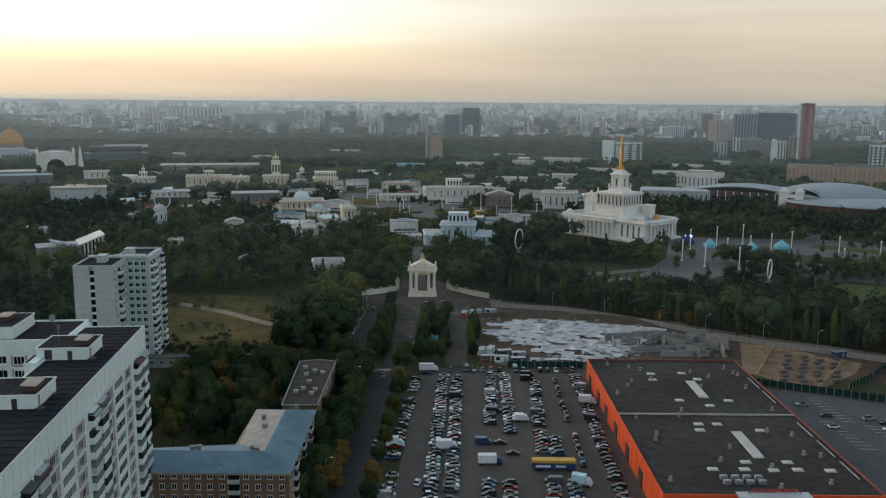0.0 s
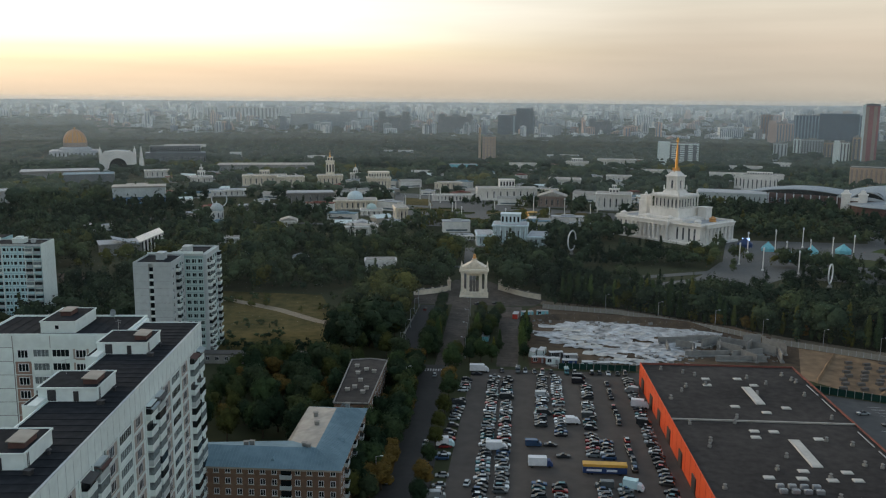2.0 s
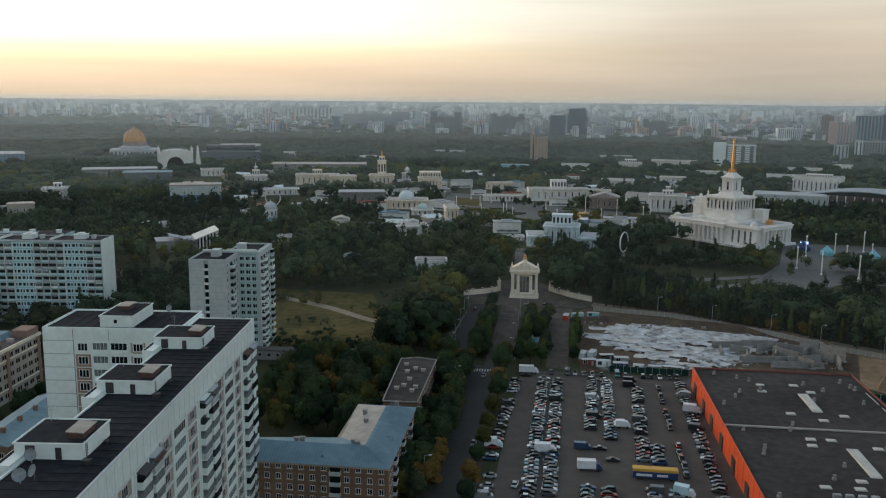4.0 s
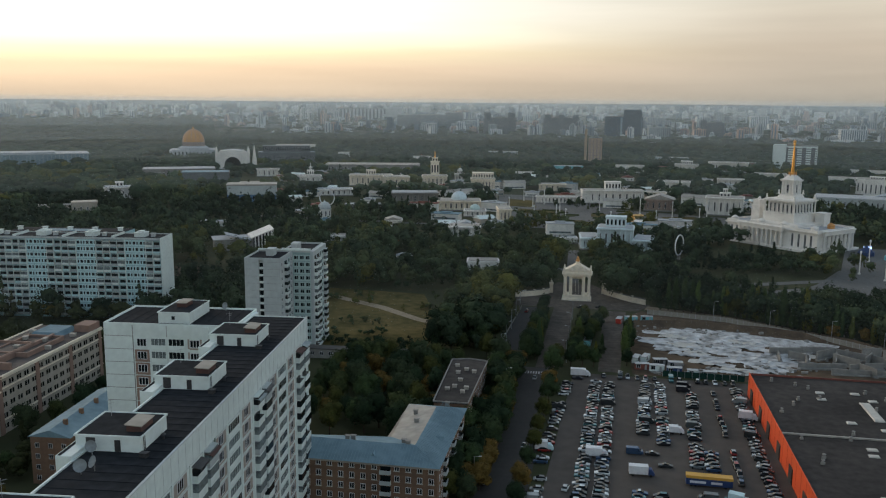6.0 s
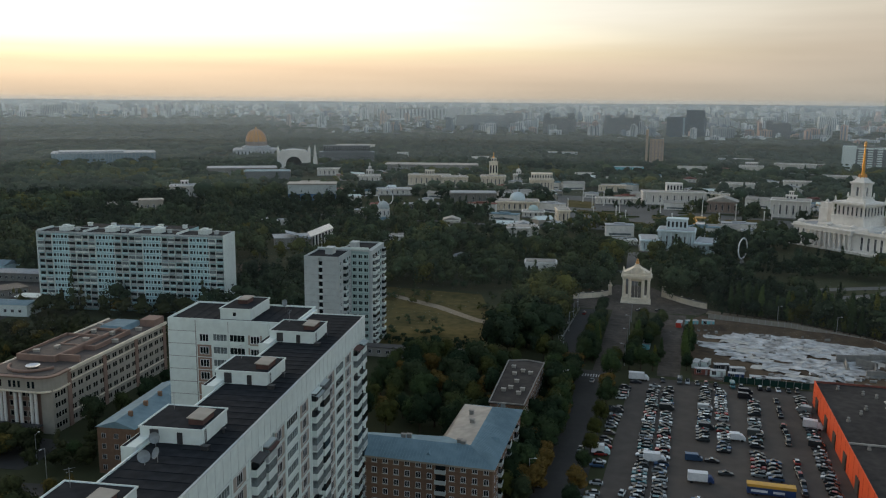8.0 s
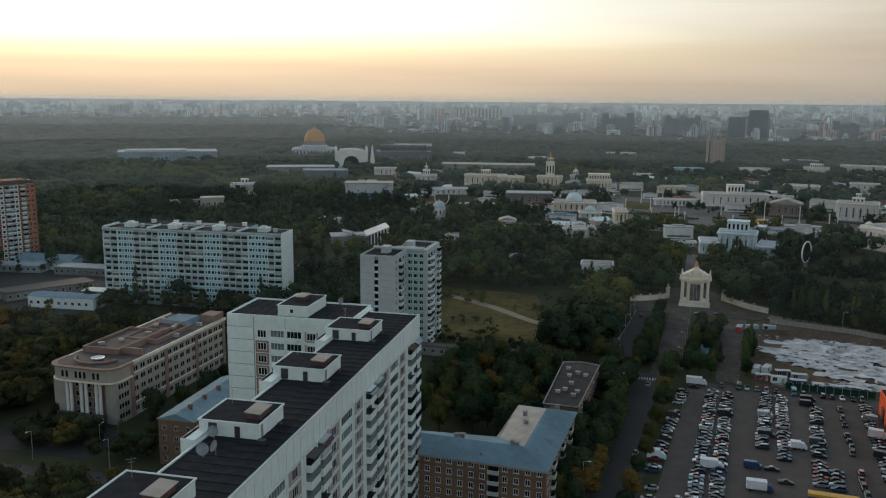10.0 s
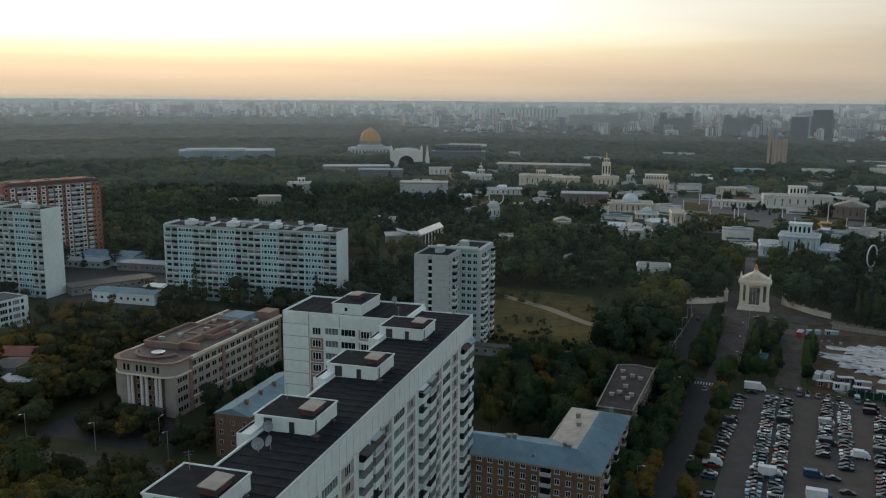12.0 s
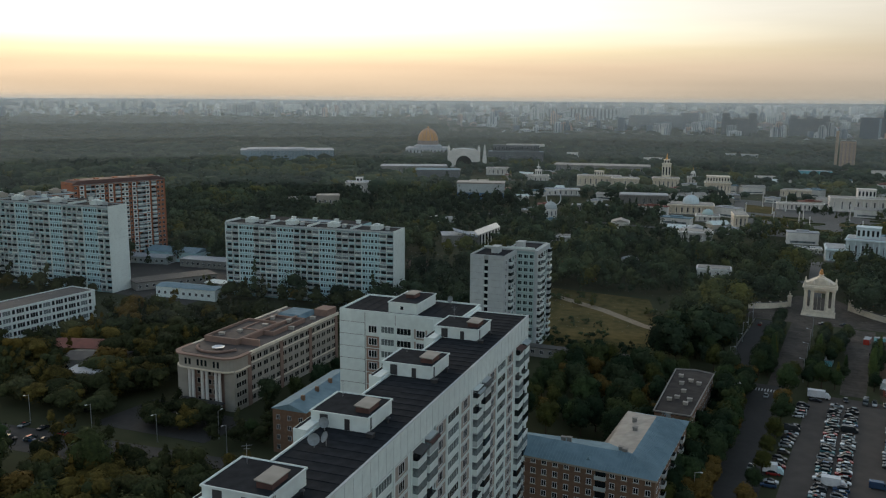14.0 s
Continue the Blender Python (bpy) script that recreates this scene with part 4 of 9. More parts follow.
PAV = [
    ("pale blue-white hall with columned upper storey", 13, 664, -4, 27, 20, 16, 7, dict(tiers=[(15, 11, 24)], roof="roof_metal", wall="stone_blue")),
    ("long white pavilion with high columned portico", 13, 962, 8, 68, 16, 15, 10, dict(tiers=[(17, 10, 24)])),
    ("timber-fronted pavilion with dark gabled portico", 62, 912, -6, 30, 22, 12, 6, dict(gable=True, roof="roof_pale", wall="tower_brown")),
    ("white pavilion with small roof turret", 124, 890, -10, 36, 22, 18, 7, dict(tiers=[(10, 8, 22), (4, 4, 26)])),
    ("low pale kiosk row with flat roof", -27, 676, 6, 20, 8, 4.5, 4, dict(roof="roof_metal")),
    ("low white exhibition hall among trees", -110, 690, 10, 26, 16, 9, 5, dict()),
    ("cream pavilion with tall openwork tower and spire", -214, 1092, 12, 32, 20, 15, 7, dict(wall="stone_cream", tiers=[(11, 9, 33), (7, 6, 38)], spire=(8, 1.4, "gold"))),
    ("white pavilion with slender domed turret", -192, 1160, 8, 14, 12, 12, 4, dict(tiers=[(6, 6, 17)], dome=(2.6, "stone_white"), spire=(4, 0.5, "gold"))),
    ("round-fronted pale pavilion with colonnade", -147, 1066, 10, 30, 22, 15, 8, dict(tiers=[(26, 18, 22)], wall="stone_cream")),
    ("pale pavilion with gilded glass dome", -144, 866, 10, 44, 26, 10, 9, dict(dome=(8, "stone_blue"), wall="stone_cream")),
    ("low grey pavilion with curved roof", -199, 902, 14, 50, 24, 13, 8, dict(wall="concrete", roof="roof_metal")),
    ("cream classical pavilion with arcade", -262, 1076, 14, 34, 22, 14, 6, dict(wall="stone_cream")),
    ("pale hall with broad cornice", -300, 1090, 14, 56, 22, 14, 9, dict(wall="stone_cream", tiers=[(12, 10, 20)])),
    ("long low pavilion with flat pale roof", -352, 1290, 12, 146, 46, 13, 0, dict(roof="roof_pale", wall="concrete", porch=0.5)),
    ("white pavilion topped by a statue on a pedestal", -384, 1090, 18, 28, 20, 11, 5, dict(tiers=[(9, 8, 18), (4, 4, 22)], spire=(6, 1.0, "stone_white"))),
    ("small white temple pavilion in the park", -173, 700, 12, 14, 12, 11, 4, dict(gable=True)),
    ("white exhibition palace with columns", 90, 1100, -6, 40, 20, 14, 8, dict()),
    ("pale low park building with white roof", -74, 544, 8, 20, 12, 8, 0, dict(porch=0.4)),
    ("grey flat exhibition hall", -577, 1095, 27, 96, 40, 16, 0, dict(wall="concrete", roof="roof_metal", porch=0.5)),
    ("white house with curved metal roof among woods", -527, 862, 30, 32, 18, 14, 4, dict(roof="roof_metal", tiers=[(8, 8, 19)])),
    ("beige brick house at the wood's edge", -475, 716, 32, 22, 16, 15, 0, dict(wall="plaster_cream", porch=0.4)),
    ("beige low annex at the wood's edge", -520, 735, 32, 30, 14, 8, 0, dict(wall="plaster_cream", porch=0.4)),
    ("white three-storey office beside the halls", 335, 1100, -16, 42, 16, 22, 0, dict(porch=0.4, tiers=[(30, 10, 25)])),
    ("flat grey-roofed hall with upper storey lights", -536, 1401, 20, 96, 30, 22, 0, dict(porch=0.4, wall="city_dark", roof="roof_hall", tiers=[(80, 24, 33)])),
    ("blue-grey roofed hall beside the arched portal", -511, 1040, 24, 60, 34, 17, 0, dict(porch=0.4, wall="city_dark", roof="roof_blue", windows=False)),
    ("white office wing beyond the halls", 345, 1135, -16, 60, 20, 20, 0, dict(porch=0.4)),
    ("grey exhibition hall with flat roof", 269, 980, -14, 74, 40, 12, 0, dict(wall="panel_grey", porch=0.4, roof="roof_metal")),
    ("white low pavilion with shallow roof", 205, 1460, -8, 62, 22, 16, 8, dict()),
    ("white two-storey museum wing", 45, 1396, -2, 44, 18, 12, 0, dict(porch=0.4)),
    ("pink plastered service building", 89, 1416, -4, 34, 14, 9, 0, dict(wall="plaster_pink", porch=0.4, roof="roof_red")),
    ("low cottage with red roof", 38, 1246, -2, 17, 12, 5, 0, dict(gable=True, roof="roof_red", porch=0.4)),
    ("white tiered palace of exhibitions", 134, 1406, -6, 36, 20, 15, 5, dict(tiers=[(18, 12, 20)])),
    ("pale flat sports building beyond trees", -663, 1790, 20, 84, 30, 14, 0, dict(porch=0.4)),
    ("round low kiosk with greenish roof", -120, 818, 8, 21, 16, 6, 5, dict(dome=(5, "panel_green"))),
    ("yellow-walled hall beside the promenade", -89, 794, 12, 12, 26, 12, 4, dict(wall="stone_cream")),
    ("low hall under white membrane roofs", -112, 706, 10, 24, 14, 7, 0, dict(porch=0.4, gable=True, roof="roof_metal")),
    ("long low white colonnade beside the promenade", -47, 945, 6, 46, 8, 8, 12, dict()),
    ("low wing of the pale blue hall", -7.5, 660, 4, 13, 26, 9, 4, dict(roof="roof_metal", wall="stone_blue")),
    ("low wing of the pale blue hall", 34, 657, -8, 13, 26, 9, 4, dict(roof="roof_metal", wall="stone_blue")),
    ("turquoise steel-framed hall behind trees", -51, 1352, 4, 44, 16, 12, 0, dict(wall="teal", porch=0.4, roof="roof_metal")),
    ("small pale lodge in the park", -132, 564, 10, 10, 8, 5, 0, dict(porch=0.4, gable=True, roof="roof_metal")),
    ("white low cafe beside the park alley", -205, 640, 16, 18, 10, 5, 5, dict()),
    ("white low cafe beside the park alley", -330, 690, 24, 16, 9, 5, 0, dict(porch=0.4, roof="roof_metal")),
    ("grey low gallery with flat roof", -235, 830, 16, 40, 12, 7, 8, dict(wall="concrete", roof="roof_metal")),
    ("white gallery with flat roof", -310, 960, 18, 44, 14, 8, 8, dict(roof="roof_metal")),
    ("white gallery with flat roof", -430, 1010, 22, 36, 14, 8, 6, dict(roof="roof_pale")),
    ("pale gallery behind the trees", -60, 1080, 4, 34, 14, 9, 6, dict(wall="stone_cream")),
    ("pale gallery behind the trees", 60, 1010, -4, 30, 14, 9, 6, dict(wall="stone_cream")),
    ("white small pavilion with flat roof", -480, 1180, 24, 34, 16, 11, 6, dict()),
    ("white small pavilion with flat roof", -110, 1240, 6, 30, 14, 10, 6, dict()),
    ("white small pavilion with flat roof", 170, 1180, -8, 34, 14, 12, 6, dict()),
    ("white small pavilion with flat roof", 240, 1290, -10, 44, 14, 12, 6, dict()),
    ("low white house among far trees", -330, 1560, 12, 40, 14, 9, 0, dict(porch=0.4)),
    ("low white house among far trees", -500, 1640, 16, 36, 14, 9, 0, dict(porch=0.4)),
    ("low white house among far trees", 400, 1390, -14, 50, 16, 12, 0, dict(porch=0.4)),
    ("low white house among far trees", 480, 1480, -16, 44, 16, 12, 0, dict(porch=0.4)),
    ("low white house among far trees", 330, 1250, -14, 40, 16, 12, 0, dict(porch=0.4)),
    ("red-walled low house among far trees", 250, 1560, -9, 36, 14, 9, 0, dict(porch=0.4, wall="plaster_pink")),
    ("low grey hall among far trees", 130, 1660, -4, 60, 18, 10, 0, dict(porch=0.4, wall="panel_grey")),
    ("low grey hall among far trees", -200, 1750, 6, 60, 18, 10, 0, dict(porch=0.4, wall="panel_grey")),
]
for lab, x, y, yaw, w, d, h, c, kw in PAV:
    pavilion(lab, x, y, yaw, w, d, h, c, **kw)


def theatre():
    t = thing("park_theatre", "white park theatre with slanting roofs and tall fins", "theatre", -262, 592, 0, 30)
    free(-262, 588, 50, 34, 30, 3)
    part("hall", Build().box(-22, -8, 0, 6, 10, 8), "concrete", t)
    part("roof", Build().box(-23, -9, 8, 6, 11, 8.6), "roof_metal", t)
    part("foyer", Build().add([(6, -9, 0), (20, -9, 0), (20, 11, 0), (6, 11, 0), (6, -9, 9), (20, -9, 14.5), (20, 11, 14.5), (6, 11, 9)], [(0, 1, 5, 4), (1, 2, 6, 5), (2, 3, 7, 6), (3, 0, 4, 7), (4, 5, 6, 7)]), "glass", t)
    part("foyer_roof", Build().add([(4, -11, 9.2), (21, -11, 15.4), (21, 12, 15.4), (4, 12, 9.2), (4, -11, 8.4), (21, -11, 14.6), (21, 12, 14.6), (4, 12, 8.4)], [(0, 1, 2, 3), (4, 7, 6, 5), (0, 4, 5, 1), (1, 5, 6, 2), (2, 6, 7, 3), (3, 7, 4, 0)]), "stone_white", t)
    part("side_roof", Build().add([(-14, -11, 12.5), (4, -11, 7.6), (4, 4, 7.6), (-14, 4, 12.5), (-14, -11, 11.9), (4, -11, 7.0), (4, 4, 7.0), (-14, 4, 11.9)], [(0, 1, 2, 3), (4, 7, 6, 5), (0, 4, 5, 1), (1, 5, 6, 2), (2, 6, 7, 3), (3, 7, 4, 0)]), "roof_hall", t)
    for i in range(6):
        x = 7.2 + i * 2.4
        part("fin", Build().box(x - 0.5, -10.6, 0, x + 0.5, -9.2, 8.6 + (x - 4) * 0.36), "stone_white", t)
    for i in range(7):
        part("fin", Build().box(20.2, -8 + i * 2.9, 0, 21.0, -7 + i * 2.9, 14.4), "stone_white", t)
    t = thing("canopy", "low white canopy roof among trees", "canopy", -346, 690, 0, 26)
    part("roof", Build().prism([(-9, -4), (9, -4), (9, 4), (-9, 4)], 4.6, 5.6, 0.7), "stone_white", t)
    for sx in (-7, 7):
        for sy in (-3, 3):
            part("post", Build().cyl(sx, sy, 0, 4.6, 0.2, 6), "galvanised", t)
    free(-346, 688, 22, 14, 26, 2)


theatre()


def dome_pavilion():
    t = thing("domed_pavilion", "huge exhibition pavilion with ribbed orange-gold dome", "pavilion", -802, 1585, 0, 27)
    part("drum_base", Build().box(-46, -38, 0, 46, 38, 11).box(-42, -35, 11, 42, 35, 12.5).lathe(0, 0, [(29, 12.5), (29, 16), (23, 19)], 24), "roof_metal", t)
    win = Build().box(-1.1, -0.3, 0, 1.1, 0.05, 6.5).mesh("window", "glass")
    for i in range(13):
        put("window", win, t, pose(-42 + i * 7, -38, 2))
    b = Build()
    b.lathe(0, 0, [(21, 19), (21, 26), (21.8, 26.5), (21.8, 27)], 28)
    for i in range(28):
        a = 2 * math.pi * i / 28
        b.cyl(21.3 * math.cos(a), 21.3 * math.sin(a), 19, 26, 0.6, 5)
    part("drum", b, "tower_brown", t)
    prof = [(20.8 * math.cos(a * math.pi / 2 / 10), 27 + 25 * math.sin(a * math.pi / 2 / 10)) for a in range(10)] + [(1.8, 51.8), (1.4, 54.5), (0.3, 56)]
    b = Build().lathe(0, 0, prof, 28)
    part("dome", b, "dome_gold", t, "ribbed orange-gold dome")
    for i in range(14):
        a = 2 * math.pi * i / 14
        rb = Build()
        for (r0, z0), (r1, z1) in zip(prof[:10], prof[1:10]):
            rb.tube((r0 * 1.01 * math.cos(a), r0 * 1.01 * math.sin(a), z0), (r1 * 1.01 * math.cos(a), r1 * 1.01 * math.sin(a), z1), 0.5, 4)
        part("rib", rb, "tower_brown", t)
    free(-802, 1585, 120, 100, 27, 5)
    # arched entrance hall
    t = thing("arched_hall", "white exhibition hall with giant arched portal", "pavilion", -586, 1290, 0, 24)
    n, r, w, h = 14, 13.0, 27.0, 29.0
    arc = [(r * math.cos(math.pi * i / n), 6 + r * math.sin(math.pi * i / n)) for i in range(n + 1)]
    outer = [(w, 0), (w, h - 4), (w - 6, h - 2), (w - 9, h + 2), (w - 12, h), (0, h + 1.5), (12 - w, h), (9 - w, h + 2), (6 - w, h - 2), (-w, h - 4), (-w, 0)]
    ring = outer + [(-r, 0)] + list(reversed(arc)) + [(r, 0)]
    k = len(ring)
    vs = [(x, -3, z) for x, z in ring] + [(x, 3, z) for x, z in ring]
    part("portal", Build().add(vs, [tuple(range(k - 1, -1, -1)), tuple(range(k, 2 * k))] + [(i, (i + 1) % k, k + (i + 1) % k, k + i) for i in range(k)]), "stone_white", t)
    part("hall", Build().box(-w + 1, 3, 0, w - 1, 110, 20), "stone_white", t)
    part("roof", Build().add([(24 * math.cos(math.pi * i / 8), y, 20 + 6 * math.sin(math.pi * i / 8)) for y in (3, 112) for i in range(9)], [(i, i + 1, 10 + i, 9 + i) for i in range(8)]), "roof_metal", t)
    part("glazing", Build().box(-r, 1, 0, r, 1.5, 19), "glass", t)
    for sx in (-w + 2, w - 2):
        part("pylon", Build().lathe(sx, -3, [(2.4, h - 4), (2, h + 3), (0.8, h + 5), (0.2, h + 8)], 8), "stone_white", t)
    free(-600, 1330, 60, 120, 24, 3)
    b = Build().lathe(0, 0, [(4.5, 0), (4, 6), (2.4, 7), (2.6, 14), (2.2, 26), (1.4, 33), (0.2, 39)], 10)
    for i in range(4):
        a = math.pi / 2 * i
        b.lathe(3 * math.cos(a), 3 * math.sin(a), [(1.0, 6), (1.1, 12), (0.4, 20)], 6)
    solid("rocket_monument", b, "stone_white", "white rocket monument on its launch stand", "monument", x=-546, y=1284)


dome_pavilion()


def vault(parent, name, w, d, z0, rise, material, n=12, thick=0.8):
    vs = []
    for y in (-d / 2, d / 2):
        for off in (0, -thick):
            vs += [(-w / 2 + w * i / n, y, z0 + off + rise * math.sin(math.pi * i / n)) for i in range(n + 1)]
    k = n + 1
    fs = []
    for i in range(n):
        fs += [(i, i + 1, 2 * k + i + 1, 2 * k + i), (k + i, 3 * k + i, 3 * k + i + 1, k + i + 1), (i, k + i, k + i + 1, i + 1), (2 * k + i, 2 * k + i + 1, 3 * k + i + 1, 3 * k + i)]
    return part(name, Build().add(vs, fs), material, parent)


def halls():
    for nm, lab, x, y, yaw, w, d, z0, rise in (
            ("exhibition_hall", "long hall with low curved white roof over dark walls", 352, 978, -32, 116, 50, 12, 6),):
        t = thing(nm, lab, "hall", x, y, 0, yaw, group="exhibition halls")
        part("body", Build().box(-w / 2 + 1, -d / 2 + 3, 0, w / 2 - 1, d / 2 - 3, z0 - 0.2), "roof_brown", t)
        part("gable_wall", Build().add([(-w / 2 + 2 + (w - 4) * i / 12, -d / 2 + 4, z0 - 0.4 + (rise - 1) * math.sin(math.pi * i / 12)) for i in range(13)] + [(w / 2 - 2, -d / 2 + 4, z0 - 1), (-w / 2 + 2, -d / 2 + 4, z0 - 1)], [tuple(range(14, -1, -1))]), "glass", t)
        vault(t, "roof", w, d, z0, rise, "roof_hall")
        me = Build().box(-0.5, -0.5, 0, 0.5, 0.5, z0 - 0.3).mesh("post", "white_metal")
        for i in range(int(w / 9)):
            put("post", me, t, pose(-w / 2 + 4 + i * 9, -d / 2 + 1.5, 0))
        wm = window_mesh(5, 4, mullions=3)
        for i in range(int(w / 9) - 1):
            put("window", wm, t, pose(-w / 2 + 8.5 + i * 9, -d / 2 + 3, 2))
        free(x, y, w, d, yaw, 3)
    for lab, x, y, yaw, rx, ry, hw, prof in (
            ("vaulted hall with great bulging grey metal roof", 432, 928, -20, 62, 46, 12, [(1.03, 11.6), (1.03, 12.4), (0.92, 16), (0.74, 20), (0.5, 23.2), (0.25, 25), (0.02, 25.6)]),
            ("broad round hall with low grey metal roof over red-brown walls", 462, 862, -20, 100, 46, 9, [(1.04, 8.6), (1.04, 9.4), (0.85, 11), (0.6, 12.8), (0.3, 14), (0.02, 14.4)])):
        t = thing("exhibition_hall", lab, "hall", x, y, 0, yaw, group="exhibition halls")
        oval = [(rx * math.cos(2 * math.pi * i / 40), ry * math.sin(2 * math.pi * i / 40)) for i in range(40)]
        part("body", Build().prism(oval, 0, hw), "roof_brown", t)
        n = 40
        vs = [(rx * f * math.cos(2 * math.pi * i / n), ry * f * math.sin(2 * math.pi * i / n), z) for f, z in prof for i in range(n)]
        fs = [(k * n + i, k * n + (i + 1) % n, (k + 1) * n + (i + 1) % n, (k + 1) * n + i) for k in range(len(prof) - 1) for i in range(n)]
        ob = part("roof", Build().add(vs, fs + [tuple(range(n - 1, -1, -1))]), "roof_hall", t)
        ob.data.polygons.foreach_set("use_smooth", [True] * len(ob.data.polygons))
        wm = window_mesh(5, 5, mullions=3)
        for i in range(11):
            a = math.pi * (1.12 + 0.076 * i)
            nx, ny = math.cos(a) / rx, math.sin(a) / ry
            put("window", wm, t, pose(rx * 0.995 * math.cos(a), ry * 0.995 * math.sin(a), 2, 0, 0, math.degrees(math.atan2(ny, nx)) + 90))
        hatch = Build().box(-1, -0.6, -0.5, 1, 0.6, 0.8).mesh("roof_hatch", "panel_grey")
        for i in range(9):
            a = math.pi * (1.1 + 0.09 * i)
            put("roof_hatch", hatch, t, pose(rx * 0.86 * math.cos(a), ry * 0.86 * math.sin(a), prof[2][1], 0, 0, 40 * i))
        free(x, y, rx * 2, ry * 2, yaw, 3)
    t = thing("glazed_entrance", "dark glazed arched mouth of the vaulted hall", "entrance", 392, 908, 0, -50)
    part("glazing", Build().add([(x, y, z) for y in (-4, 14) for x, z in [(22 * math.cos(math.pi * i / 12), 2 + 18 * math.sin(math.pi * i / 12)) for i in range(13)] + [(-22, 0), (22, 0)]],
                                [tuple(range(15)), tuple(range(29, 14, -1))] + [(i, 15 + i, 15 + (i + 1) % 15, (i + 1) % 15) for i in range(15)]), "glass", t)
    rim = Build()
    for i in range(12):
        a0, a1 = math.pi * i / 12, math.pi * (i + 1) / 12
        rim.tube((22.6 * math.cos(a0), -4.5, 2 + 18.6 * math.sin(a0)), (22.6 * math.cos(a1), -4.5, 2 + 18.6 * math.sin(a1)), 0.9, 6)
    part("rim", rim, "roof_hall", t)
    free(392, 908, 50, 30, -50, 2)
    free(366, 868, 50, 50, -25, 0)
    free(410, 800, 150, 40, -20, 0)
    free(345, 960, 60, 50, -30, 0)
    t = thing("portal", "white stone entrance portal before the halls", "gate", 372, 900, 0, -28)
    for sx in (-8, 8):
        part("pylon", Build().box(sx - 4, -4, 0, sx + 4, 4, 18).box(sx - 4.6, -4.6, 18, sx + 4.6, 4.6, 19.5).prism([(sx - 3, -3), (sx + 3, -3), (sx + 3, 3), (sx - 3, 3)], 19.5, 23, 0.6), "stone_white", t)
    part("lintel", Build().box(-4, -2.5, 12, 4, 2.5, 15), "stone_white", t)
    free(372, 900, 26, 14, -28, 2)


halls()


# ---- rings, egg dome, sheds ----
def ring_sculpture(x, y, r, z, yaw, label):
    t = thing("ring_sculpture", label, "sculpture", x, y, 0, yaw, group="ring sculptures")
    b, n, k = Build(), 28, 6
    vs, fs = [], []
    for i in range(n):
        a = 2 * math.pi * i / n
        for j in range(k):
            c = 2 * math.pi * j / k
            rr = r + 0.45 * math.cos(c)
            vs.append((rr * math.cos(a), 0.45 * math.sin(c), z + rr * math.sin(a)))
    for i in range(n):
        for j in range(k):
            fs.append((i * k + j, i * k + (j + 1) % k, ((i + 1) % n) * k + (j + 1) % k, ((i + 1) % n) * k + j))
    part("ring", b.add(vs, fs), "white_metal", t)
    part("foot", Build().box(-2.2, -1.2, 0, 2.2, 1.2, 1).prism([(-1.6, -0.7), (1.6, -0.7), (1.6, 0.7), (-1.6, 0.7)], 1, z - r + 0.3, 0.6), "concrete", t)


free(-262, 785, 20, 50)
free(-254, 752, 20, 30)
free(57, 602, 12, 36)
free(205, 506, 10, 24)
ring_sculpture(57, 618, 7.2, 10.5, 62, "tall pale metal ring standing in the park")
ring_sculpture(-266, 802, 7.5, 15, 0, "pale metal ring above the park trees")
ring_sculpture(205, 520, 6.0, 8.5, 58, "tall pale metal ring beside the poplars")
t = thing("domed_kiosk", "round white pavilion with egg-shaped glazed dome", "pavilion", -258, 770, 0, 10)
part("drum", Build().lathe(0, 0, [(6, 0), (6, 7.5), (6.6, 7.8), (6.6, 8.4)], 16), "stone_white", t)
part("dome", Build().lathe(0, 0, [(6, 8.4), (6.1, 10), (5.2, 12.5), (3.2, 14.4), (0.6, 15.4), (0.2, 17)], 16), "panel_grey", t)
wm = window_mesh(1.3, 4.5)
for i in range(9):
    a = 2 * math.pi * i / 9 + 0.17
    put("window", wm, t, pose(6 * math.cos(a), 6 * math.sin(a), 2, 0, 0, math.degrees(a) + 90))
free(-258, 770, 14, 14, 0, 1)
t = thing("sports_shed", "flat-roofed pale sports hall with blue lower wall", "hall", -378, 880, 0, 20)
part("body", Build().box(-26, -12, 0, 26, 12, 8), "roof_blue_strong", t)
part("upper_wall", Build().box(-26.3, -12.3, 8, 26.3, 12.3, 18), "panel_grey", t)
part("roof", Build().box(-27, -13, 18, 27, 13, 19.4), "roof_pale", t)
wm = window_mesh(4, 4, mullions=3)
for i in range(8):
    put("window", wm, t, pose(-21 + i * 6, -12, 2.5))
free(-378, 880, 54, 26, 20, 2)
free(-366, 850, 56, 44, 22, 0)
t = thing("glass_arena", "wide glazed blue-grey hall rising from woods", "hall", -910, 1245, 0, 36)
part("body", Build().box(-80, -34, 0, 80, 34, 21), "glass_blue", t)
part("roof", Build().box(-81, -35, 21, 81, 35, 22).box(-70, -26, 22, 30, 22, 24), "roof_hall", t)
me = Build().box(-0.3, -0.4, 0, 0.3, 0.4, 21).mesh("fin", "roof_hall")
for i in range(27):
    put("fin", me, t, pose(-78 + i * 6, -34, 0))
free(-910, 1245, 164, 72, 36, 3)
free(-860, 1175, 150, 70, 36, 0)
free(-755, 1470, 170, 130, 27, 0)
free(-560, 1255, 80, 80, 24, 0)
free(-250, 555, 50, 50, 30, 0)


